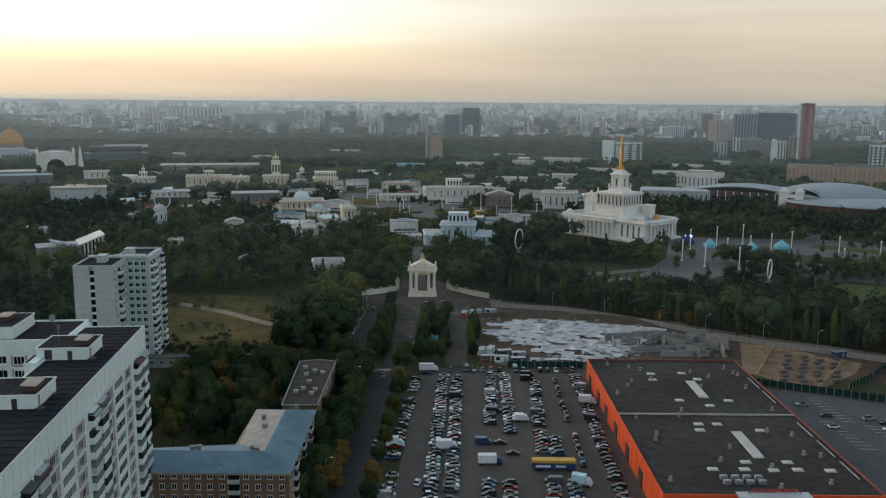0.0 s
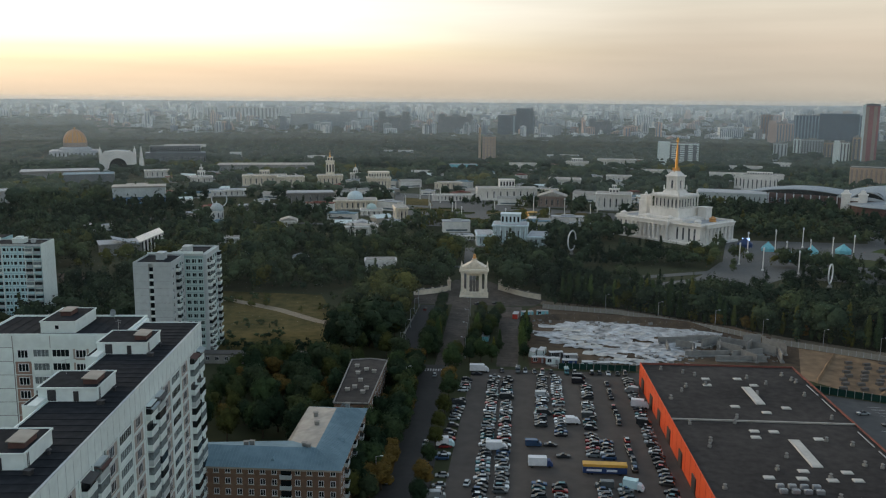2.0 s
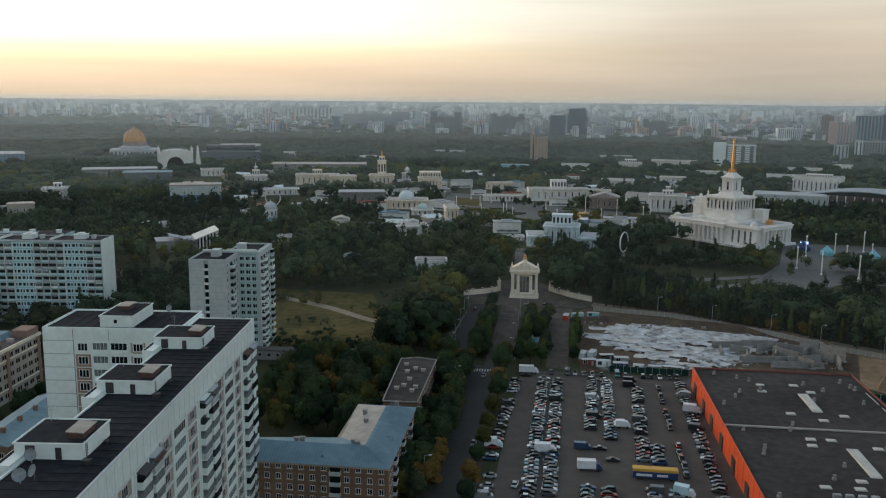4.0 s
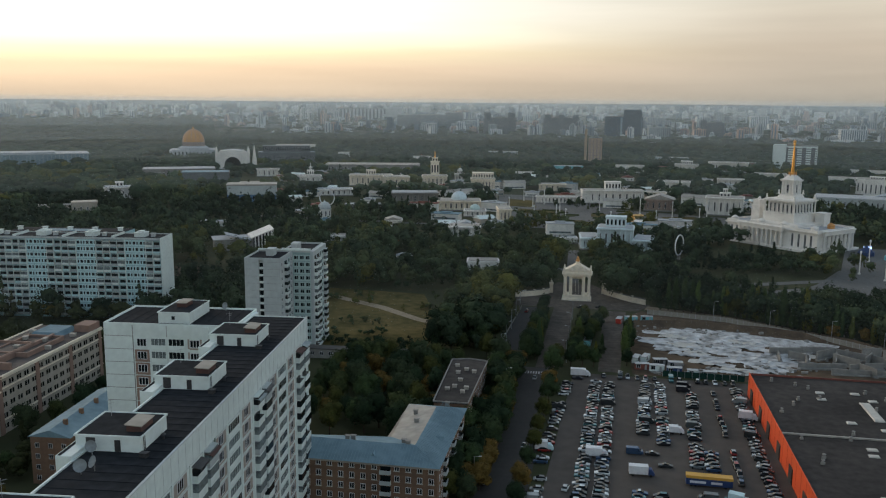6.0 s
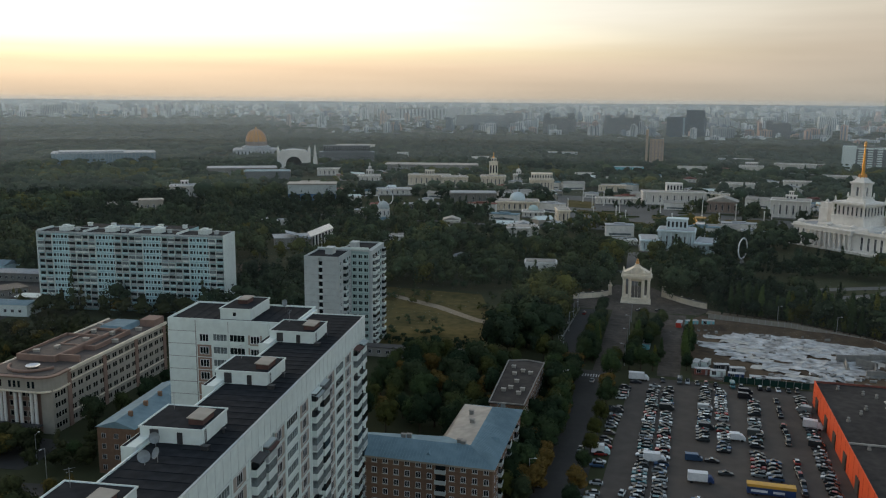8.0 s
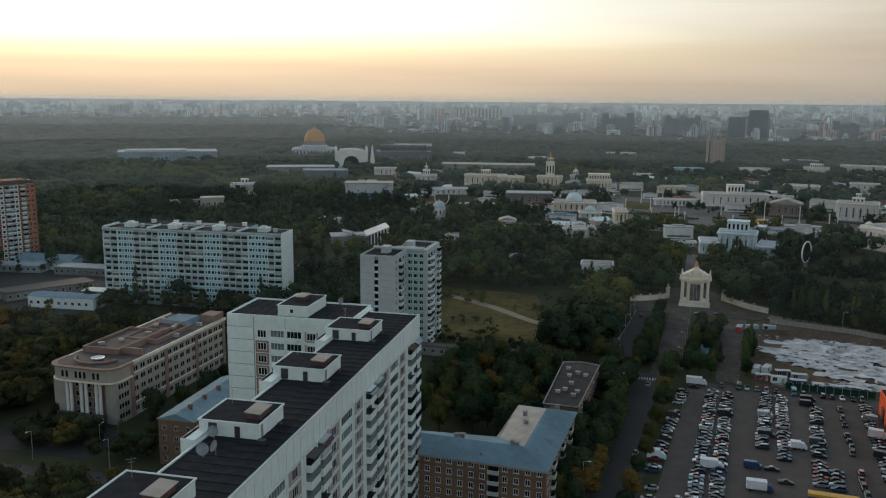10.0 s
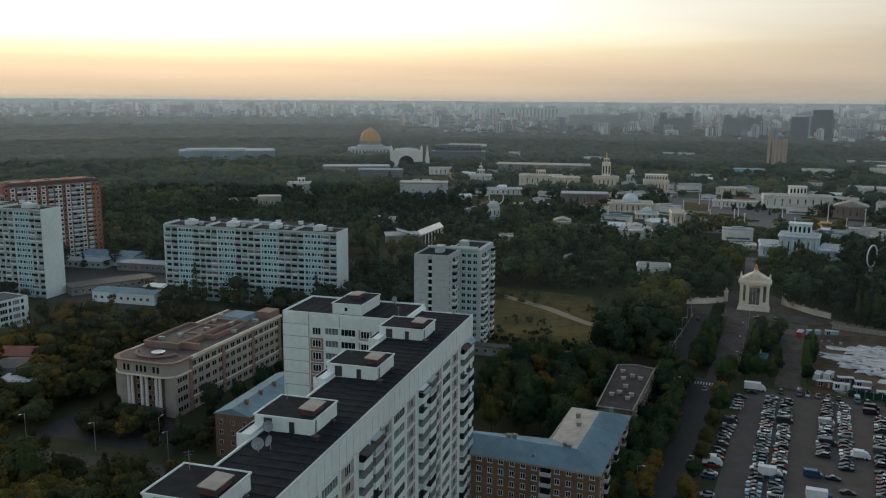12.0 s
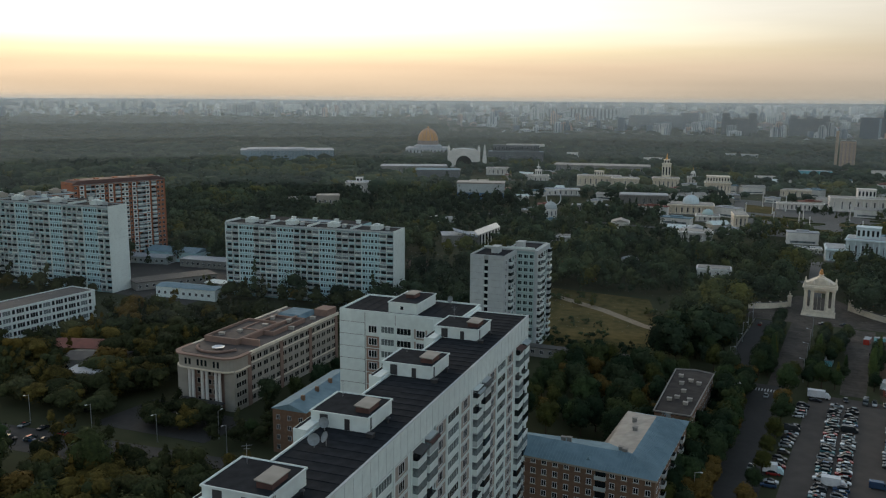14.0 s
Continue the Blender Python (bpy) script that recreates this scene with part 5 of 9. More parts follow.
# ---- small park buildings along the promenade ----
def park_building(label, x, y, yaw, w, d, h, wall, roof, gable):
    t = thing("park_building", label, "kiosk", x, y, 0, yaw, group="park buildings")
    part("body", Build().box(-w / 2, -d / 2, 0, w / 2, d / 2, h).box(-w / 2 - 0.3, -d / 2 - 0.3, 0, w / 2 + 0.3, d / 2 + 0.3, 0.6), wall, t)
    part("glazing", Build().box(-w * 0.4, -d / 2 - 0.06, 1.0, w * 0.4, -d / 2 + 0.05, min(2.6, h * 0.5)), "balcony_glass", t)
    if gable:
        part("roof", Build().gable(-w / 2 - 0.4, -d / 2 - 0.4, w / 2 + 0.4, d / 2 + 0.4, h, h + min(w, d) * 0.22, 'x'), roof, t)
    else:
        part("roof", Build().box(-w / 2 - 0.6, -d / 2 - 0.6, h, w / 2 + 0.6, d / 2 + 0.6, h + 0.5).box(-w / 5, -d / 5, h + 0.5, w / 5, d / 5, h + 1.8), roof, t)
    free(x, y, w + 6, d + 6, yaw, 1)
    far = math.hypot(x, y)
    free(x - x / far * (d / 2 + 12), y - y / far * (d / 2 + 12), w, 26, math.degrees(math.atan2(-x, y)), 0)


random.seed(21)
ROOFS = [("roof_pale", "pale"), ("roof_metal", "grey metal"), ("roof_blue", "blue"), ("panel_white", "white"), ("roof_metal", "grey metal"), ("roof_red", "red")]
made = 0
for _ in range(420):
    az, far = random.uniform(-10, 22), random.uniform(720, 1250)
    x, y = -far * math.sin(radians(az)), far * math.cos(radians(az))
    if made == 66 or not is_free(x, y):
        continue
    roof, tone = ROOFS[made % 6]
    gable = made % 3 == 0
    w = random.uniform(9, 30)
    park_building("%s %s park building with %s %s roof" % ("long" if w > 20 else "small", "cream" if made % 4 == 1 else "white", tone, "gabled" if gable else "flat"), x, y, az + random.uniform(-35, 35), w, random.uniform(8, 14),
                  random.uniform(4.5, 9), "plaster_cream" if made % 4 == 1 else "stone_white", roof, gable)
    made += 1
free(-262, 350, 104, 40, 7.5, 0)


# ---- tower blocks ----
WIN = window_mesh(1.75, 1.65, mullions=1, bar=0.07)


def parapet(b, x0, y0, x1, y1, z, h=1.0, t=0.35):
    b.box(x0, y0, z, x1, y0 + t, z + h).box(x0, y1 - t, z, x1, y1, z + h)
    b.box(x0, y0 + t, z, x0 + t, y1 - t, z + h).box(x1 - t, y0 + t, z, x1, y1 - t, z + h)


def near_tower():
    t = thing("apartment_tower", "long white seventeen-storey panel apartment building with dark roof", "apartment building", -76, 211, 0, 5.5)
    Z = 52.4
    slab_box, wing_box = (-15, -150, 0, 0), (-51, -12, -16, 7)
    free(-83, 140, 22, 160, 5.5, 4)
    free(-107, 205, 42, 24, 5.5, 4)
    part("slab_body", Build().box(-15, -150, 0, 0, 0, Z), "panel_white", t)
    part("wing_body", Build().box(-51, -12, 0, -16, 7, Z).box(-16, -9, 0, -15, 5, Z), "panel_white", t)
    for nm, (x0, y0, x1, y1), h in (("parapet", slab_box, 0.32), ("parapet", wing_box, 0.4)):
        b = Build()
        parapet(b, x0, y0, x1, y1, Z, h)
        part(nm, b, "panel_white", t)
    # roofing felt in strips, each lapped on the next
    strip = Build().box(-7.1, -1.45, 0, 7.1, 1.45, 0.05).box(-7.1, 1.3, 0.05, 7.1, 1.45, 0.12).mesh("roof_strip", "roof_tar")
    for i in range(50):
        put("roof_strip", strip, t, pose(-7.5, -1.9 - i * 2.95, Z + 0.006 * (i % 2)))
    ws = Build().box(-1.4, -8.9, 0, 1.4, 8.9, 0.05).box(1.25, -8.9, 0.05, 1.4, 8.9, 0.12).mesh("roof_strip", "roof_tar")
    for i in range(12):
        put("roof_strip", ws, t, pose(-49.0 + i * 2.85, -2.5, Z + 0.006 * (i % 2)))
    # lift and stair houses on the roof
    door = Build().box(-0.5, -0.08, 0, 0.5, 0, 2.0).mesh("door", "dark_steel")
    lid = Build().box(-1.5, -2.6, 0.25, 1.5, 2.6, 0.4).mesh("vent_lid", "plaster_cream")
    vent = Build().box(-1.3, -2.2, 0, 1.3, 2.2, 0.9).mesh("vent_shaft", "roof_brown")
    gdoor = Build().box(-0.8, -0.08, 0, 0.8, 0, 2.2).mesh("louvre", "dark_steel")
    for v in (-28, -59, -90, -122):
        p = part("stair_house", Build().box(-16.6, v, Z, -5.4, v + 10.4, Z + 2.6).box(-16.8, v - 0.2, Z + 2.6, -5.2, v + 10.6, Z + 2.75), "panel_white", t)
        put("roof_strip", Build().box(-5.4, -5, 0, 5.4, 5, 0.06).mesh("roof_strip", "roof_tar"), p, pose(-11, v + 5.2, Z + 2.75))
        b = Build()
        parapet(b, -16.8, v - 0.2, -5.2, v + 10.6, Z + 2.75, 0.16, 0.2)
        part("coping", b, "panel_white", p)
        put("vent_shaft", vent, p, pose(-7.4, v + 4.2, Z + 2.8))
        put("vent_lid", lid, p, pose(-7.4, v + 4.2, Z + 3.7, 0, 4, 0))
        put("door", door, p, pose(-9.4, v, Z + 0.1))
        put("louvre", gdoor, p, pose(-14, v, Z + 0.2))
        part("low_house", Build().box(-17.7, v - 4.5, Z - 3, -15.0, v + 8.4, Z + 0.9), "panel_white", t)
        part("low_roof", Build().box(-17.5, v - 4.3, Z + 0.9, -16.9, v + 8.2, Z + 0.96), "roof_tar", t)
    p = part("stair_house", Build().box(-37, -10, Z, -28.5, 4, Z + 2.8).box(-37.2, -10.2, Z + 2.8, -28.3, 4.2, Z + 2.95), "panel_white", t)
    put("roof_strip", Build().box(-4.0, -6.9, 0, 4.0, 6.9, 0.06).mesh("roof_strip", "roof_tar"), p, pose(-32.75, -3, Z + 2.95))
    b = Build()
    parapet(b, -37.2, -10.2, -28.3, 4.2, Z + 2.95, 0.16, 0.2)
    part("coping", b, "panel_white", p)
    wn1 = window_mesh(1.0, 1.1, mullions=0)
    put("window", wn1, p, pose(-33, -10, Z + 1))
    put("vent_shaft", vent, p, pose(-33, -2, Z + 3.0))
    put("vent_lid", lid, p, pose(-33, -2, Z + 3.9))
    # dishes
    dish = Build().lathe(0, 0, [(0.1, 0), (0.6, 0.08), (1.0, 0.26), (1.25, 0.5), (1.2, 0.5), (0.95, 0.3), (0.5, 0.14), (0.05, 0.08)], 14)
    arm = Build().cyl(0, 0, 0, 1.5, 0.07, 6)
    for x, y, s, tilt, yw in ((-11, -99, 0.85, 70, 20), (-9.5, -97.6, 0.8, 62, -35), (-13, -91.6, 0.8, 75, 10), (-24, 4.5, 0.8, 75, -20), (-8, -18.3, 0.6, 70, 30)):
        zz = Z + 0.1
        d = thing("satellite_dish", "round grey satellite dish on a roof mast", "satellite dish", group="roof dishes")
        q = t.matrix_world @ Vector((x, y, zz))
        d.matrix_world = pose(q.x, q.y, q.z, 0, 0, yw)
        part("mast", arm, "galvanised", d)
        dm = part("dish", dish, "dish_grey", d)
        dm.matrix_basis = pose(0, 0, 1.5, tilt, 0, 0) @ Matrix.Scale(s, 4)
    lad = Build()
    for sx in (-0.25, 0.25):
        lad.tube((sx, 0, 0), (sx, 0, 3.4), 0.05, 5)
    for i in range(9):
        lad.tube((-0.25, 0, 0.3 + i * 0.36), (0.25, 0, 0.3 + i * 0.36), 0.04, 4)
    lad_me = lad.mesh("ladder", "dark_steel")
    box = Build().box(-0.6, -0.5, 0, 0.6, 0.5, 0.7).box(-0.7, -0.6, 0.7, 0.7, 0.6, 0.8).mesh("roof_hatch", "dark_steel")
    ant = Build().cyl(0, 0, 0, 3.2, 0.04, 5).tube((-0.8, 0, 2.9), (0.8, 0, 2.9), 0.03, 4).tube((-0.5, 0, 2.4), (0.5, 0, 2.4), 0.03, 4).mesh("antenna", "galvanised")
    for v in (-28, -59, -90, -122):
        put("ladder", lad_me, t, pose(-5.3, v + 1.2, Z, 0, 0, 90))
        put("roof_hatch", box, t, pose(-4.2, v - 1.5, Z + 0.06, 0, 0, -8))
        put("antenna", ant, t, pose(-14.5, v + 8.5, Z + 2.8, 0, 0, 40))
    # small roof vents
    cap = Build().cyl(0, 0, 0, 0.8, 0.25, 8).lathe(0, 0, [(0.25, 0.8), (0.5, 0.9), (0.1, 1.2)], 8).mesh("vent_pipe", "dark_steel")
    for i in range(5):
        put("vent_pipe", cap, t, pose(-4.2, -22 - i * 31, Z))
    # east front: repeated sections of two balcony stacks, window panels and a wide glazed loggia, under a blank attic band
    PER, dz, top = 34.9, 3.35, 14
    z0 = 44.0 - (top - 1) * dz
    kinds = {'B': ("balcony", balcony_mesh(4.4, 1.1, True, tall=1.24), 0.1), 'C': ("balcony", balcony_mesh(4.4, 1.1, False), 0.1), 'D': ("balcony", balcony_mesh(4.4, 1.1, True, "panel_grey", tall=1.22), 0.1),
             'E': ("balcony", balcony_mesh(4.4, 1.1, True, "panel_white", "glass", 1.24), 0.1), 'w': ("window", window_mesh(2.6, 2.1, mullions=2, bar=0.14), 0.8), 'n': ("window", window_mesh(1.3, 1.95, mullions=1, bar=0.12), 0.9),
             'W': ("loggia", loggia_mesh(6.6, "glass"), 0.1), 'V': ("loggia", loggia_mesh(6.6, "balcony_glass"), 0.1)}
    bays, piers = [], []
    for k in range(5):
        for u, c in ((4.7, 'B'), (10.5, 'B'), (17.9, 'w'), (25.6, 'W'), (33.1, 'w')):
            if u + k * PER < 147:
                bays.append((150 - u - k * PER, c))
        piers += [150 - u - k * PER for u in (1.4, 7.6, 13.6, 21.4, 29.8, 36.3) if u + k * PER < 149]
    rng = random.Random(12)
    facade(t, slab_box, 'e', bays, top, z0, dz, kinds, keep=lambda s, uu: s >= 5 and uu > 48, pick=lambda c: rng.choice("BBCDEE") if c == 'B' else rng.choice("WWV") if c == 'W' else c)
    infill = Build().box(-2.9, -0.035, 0.35, 2.9, 0.02, 3.0).mesh("infill_panel", "panel_beige")
    low = Build()
    for s in range(top):
        for uu, k in bays:
            if k == 'w' and s >= 5 and uu > 48:
                put("infill_panel", infill, t, face_matrix('e', *slab_box, uu, z0 + s * dz))
            elif k == 'w':
                low.box(-0.02, -150 + uu - 2.9, z0 + s * dz + 0.35, 0.035, -150 + uu + 2.9, z0 + s * dz + 3.0)
    part("infill_band", low, "panel_beige", t)["kind"] = "stuff"
    pier = Build().box(-0.3, -0.22, 0, 0.3, 0.02, top * dz + 0.3).mesh("pier", "panel_white")
    for uu in piers:
        put("pier", pier, t, face_matrix('e', *slab_box, uu, z0))
    band = Build()
    for s in range(top + 1):
        band.box(-0.01, -150, z0 + s * dz - 0.02, 0.045, 0, z0 + s * dz + 0.05)
    for i in range(49):
        band.box(-0.01, -3.1 * i - 1.2, z0 + top * dz + 0.2, 0.03, -3.1 * i - 1.14, Z - 0.1)
    part("panel_joints", band, "panel_grey", t)
    part("coping", Build().box(-0.35, -150, Z + 0.32, 0.12, 0.1, Z + 0.4), "panel_grey", t)
    # wing, south front: blank panels, a brick-toned window stack, loggias and window panels
    dw = 3.5
    w0 = 45.85 - 13 * dw
    wb = [(10.1, 'w'), (14.6, 'L'), (19.4, 'M'), (24.3, 'w'), (30.4, 'n')]
    kinds.update({'L': ("loggia", loggia_mesh(3.9, "balcony_glass"), 0.1), 'M': ("loggia", loggia_mesh(4.2, "glass"), 0.1)})
    facade(t, wing_box, 's', wb, 14, w0, dw, kinds, keep=lambda s, uu: s >= 6)
    pk = Build().box(-1.95, -0.03, 0.1, 1.95, 0.02, 3.4).mesh("brick_panel", "panel_pink")
    for s in range(5, 13):
        put("brick_panel", pk, t, face_matrix('s', *wing_box, 10.1, w0 + s * dw))
    frame_panel = Build().box(-1.9, -0.06, 0.5, -1.4, 0.02, 3.1).box(1.4, -0.06, 0.5, 1.9, 0.02, 3.1).box(-1.4, -0.06, 0.25, 1.4, 0.02, 0.75).mesh("infill_panel", "panel_beige")
    for s in range(6, 14):
        put("infill_panel", frame_panel, t, face_matrix('s', *wing_box, 24.3, w0 + s * dw))
    pan = Build().box(-3.9, -0.12, 0.03, 3.9, 0.02, 3.46).mesh("wall_panel", "panel_white")
    for s in range(0, 14):
        put("wall_panel", pan, t, face_matrix('s', *wing_box, 3.9, w0 + s * dw))
    panw = Build().box(-3.1, -0.12, 0.03, 3.1, 0.02, 3.46).mesh("wall_panel", "panel_white")
    for s in range(6, 14):
        for i in range(3):
            put("wall_panel", panw, t, face_matrix('w', *wing_box, 3.2 + i * 6.3, w0 + s * dw))
    seam = Build()
    for s in range(15):
        seam.box(-50.9, -12.14, w0 + s * dw - 0.06, -43.3, -12.0, w0 + s * dw + 0.06)
    seam.box(-43.28, -12.14, 0, -43.12, -12.0, Z - 0.1)
    for u in (7.83, 16.93, 26.65):
        seam.box(-51 + u - 0.07, -12.14, w0 + 14 * dw, -51 + u + 0.07, -12.0, Z - 0.1)
    part("panel_joints", seam, "concrete", t)
    for u0, u1 in ((0.05, 7.8), (7.86, 16.9), (16.96, 26.6), (28.2, 34.9)):
        part("attic_panel", Build().box(-51 + u0, -12.12, w0 + 14 * dw + 0.05, -51 + u1, -11.98, Z - 0.05), "panel_white", t)
    part("wall_pier", Build().box(-24.4, -12.5, 0, -22.8, -11.98, Z), "panel_white", t)
    # small sheet canopies over the top balconies
    can = [Build().box(-2.3, -1.7, 0, 2.3, 0.1, 0.1).box(-2.3, -1.7, -0.35, 2.3, -1.6, 0.0).mesh("canopy", m_) for m_ in ("balcony_brown", "roof_brown", "dark_steel")]
    for i, (uu, k) in enumerate(bays):
        if k == 'B' and uu > 40:
            put("canopy", can[i % 3], t, face_matrix('e', *slab_box, uu, z0 + top * dz - 0.55) @ Matrix.Rotation(radians(12), 4, 'X'))


near_tower()


def panel_block(label, x, y, yaw, w, d, storeys, dz, zones, wall, side_wall, keep_rows=0, roof_boxes=3, rear=None, name="apartment_block"):
    """A long panel block: x, y is the front-left corner, its front to -y. zones: (from, to, kind) along the front, l: loggias, w: panels with cast windows, p: single windows, v: white bays."""
    t = thing(name, label, "apartment building", x, y, 0, yaw)
    c, s = math.cos(radians(yaw)), math.sin(radians(yaw))
    free(x + w / 2 * c - d / 2 * s, y + w / 2 * s + d / 2 * c, w, d, yaw, 5)
    z0 = 1.2
    Z = z0 + storeys * dz
    part("body", Build().box(0.3, 0.3, 0, w - 0.3, d - 0.3, Z + 0.5), wall, t)
    for bx in ((w - 0.3, -0.3, w, d), (0, -0.3, 0.3, d)):
        part("end_wall", Build().box(bx[0], bx[1], 0, bx[2], bx[3], Z + 1.3), side_wall, t)
    b = Build()
    parapet(b, 0.3, -0.1, w - 0.3, d, Z + 0.3, 0.9)
    part("parapet", b, "panel_grey", t)
    part("roof", Build().box(0.7, 0.4, Z + 0.5, w - 0.7, d - 0.4, Z + 0.8), "roof_tar", t)
    for i in range(roof_boxes):
        cx = w * (i + 0.5) / roof_boxes
        part("stair_house", Build().box(cx - 2.6, d * 0.3, Z + 0.8, cx + 2.6, d * 0.66, Z + 2.9).box(cx - 1.2, d * 0.36, Z + 2.9, cx + 1.4, d * 0.56, Z + 3.9).box(cx - 2.9, d * 0.3 - 0.2, Z + 2.9, cx + 2.9, d * 0.66 + 0.2, Z + 3.1), side_wall, t)
        part("vent_shaft", Build().box(cx + 5.4, d * 0.4, Z + 0.8, cx + 7, d * 0.55, Z + 2.4).box(cx + 5.2, d * 0.38, Z + 2.4, cx + 7.2, d * 0.57, Z + 2.6), "panel_grey", t)
        part("roof_wall", Build().box(cx - w / roof_boxes / 2 + 0.2, 0.4, Z + 0.8, cx - w / roof_boxes / 2 + 0.5, d - 0.4, Z + 2.0), side_wall, t)
    if rear:
        part("rear_wing", Build().box(rear[0], d, 0, rear[1], d + rear[2], Z + 1.0), wall, t)
        part("roof", Build().box(rear[0] + 0.4, d + 0.4, Z + 1.0, rear[1] - 0.4, d + rear[2] - 0.4, Z + 1.15), "roof_tar", t)
        part("roof_patch", Build().box(rear[0] + 14, d + 3, Z + 1.15, rear[1] - 16, d + rear[2] - 4, Z + 1.2), "roof_blue", t)
        for i in range(5):
            ux = rear[0] + 4 + i * (rear[1] - rear[0] - 8) / 4
            part("vent_shaft", Build().box(ux - 1, d + 5, Z + 1.15, ux + 1, d + 7, Z + 2.8).box(ux - 1.3, d + 4.7, Z + 2.8, ux + 1.3, d + 7.3, Z + 3.0), side_wall, t)
    bays, slabs, fins, ribs = [], Build(), Build(), []
    for u0, u1, kind in zones:
        n = max(1, round((u1 - u0) / 3.4))
        bays += [(u0 + (u1 - u0) * (i + 0.5) / n, kind) for i in range(n)]
        ribs.append(u0)
        if kind == 'l':
            for i in range(1, n):
                fins.box(u0 + (u1 - u0) * i / n - 0.07, -1.0, z0, u0 + (u1 - u0) * i / n + 0.07, 0.3, Z)
            for k in range(storeys + 1):
                slabs.box(u0 + 0.1, -0.9, z0 + k * dz - 0.12, u1 - 0.1, 0.3, z0 + k * dz + 0.06)
    rng = random.Random(int(w))
    facade(t, (0, 0.3, w, d), 's', bays, storeys, z0, dz, {'p': ("window", WIN, 0.85), **BLOCK_KINDS}, keep=lambda s_, u: s_ >= storeys - keep_rows,
           pick=lambda k: rng.choice("1122445667" if wall != "brick_orange" else "115516") if k == 'l' else rng.choice("wwx") if k == 'w' else k)
    if slabs.v:
        part("slab_edge", slabs, "balcony_brown", t)["kind"] = "stuff"
        part("loggia_fin", fins, side_wall if wall != "brick_orange" else "panel_grey", t)["kind"] = "stuff"
    rib = Build().box(-0.13, -0.55, 0, 0.13, 0.3, Z - 0.4).mesh("rib", side_wall)
    for u in ribs:
        put("rib", rib, t, pose(u, 0, 0.5))
    return t


BLOCK_KINDS = {'w': ("wall_panel", panel_mesh(3.3, 3.05, ((-1.25, 1.35), (0.65, 0.7)), "panel_blue"), 0.1), 'x': ("wall_panel", panel_mesh(3.3, 3.05, ((-1.35, 0.7), (0.05, 1.35)), "panel_blue"), 0.1),
               'v': ("wall_panel", panel_mesh(3.0, 2.95, ((-0.9, 1.8),), "panel_white"), 0.05),
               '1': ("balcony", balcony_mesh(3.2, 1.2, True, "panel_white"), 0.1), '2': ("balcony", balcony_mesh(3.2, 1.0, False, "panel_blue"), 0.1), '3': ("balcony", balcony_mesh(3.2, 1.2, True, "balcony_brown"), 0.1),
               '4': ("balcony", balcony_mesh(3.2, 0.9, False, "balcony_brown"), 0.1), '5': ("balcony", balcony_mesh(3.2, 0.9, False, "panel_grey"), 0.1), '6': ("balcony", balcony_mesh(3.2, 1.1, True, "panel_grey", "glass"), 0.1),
               '7': ("balcony", balcony_mesh(3.2, 1.1, True, "panel_blue", "glass"), 0.1)}
BLUE = [(0.6, 8.6, 'l'), (8.6, 18.4, 'w'), (18.4, 32.6, 'l'), (32.6, 43.2, 'w'), (43.2, 58.4, 'l'), (58.4, 68.6, 'w'), (68.6, 83.4, 'l'), (83.4, 94.2, 'w'), (94.2, 101.6, 'l')]
panel_block("long blue-grey twelve-storey panel block with balconies", -316, 372, 7.5, 102, 16, 12, 3.26, BLUE, "spandrel_blue", "panel_white", keep_rows=5, roof_boxes=4, rear=(14, 76, 15))
panel_block("tall blue-grey panel block with blank white end wall", -492, 333, 5, 118, 15, 14, 3.38, [(0.6, 16.4, 'w')] + [(u0 + 16, u1 + 16, k) for u0, u1, k in BLUE], "spandrel_blue", "panel_white", keep_rows=4, roof_boxes=4, rear=(10, 90, 13))


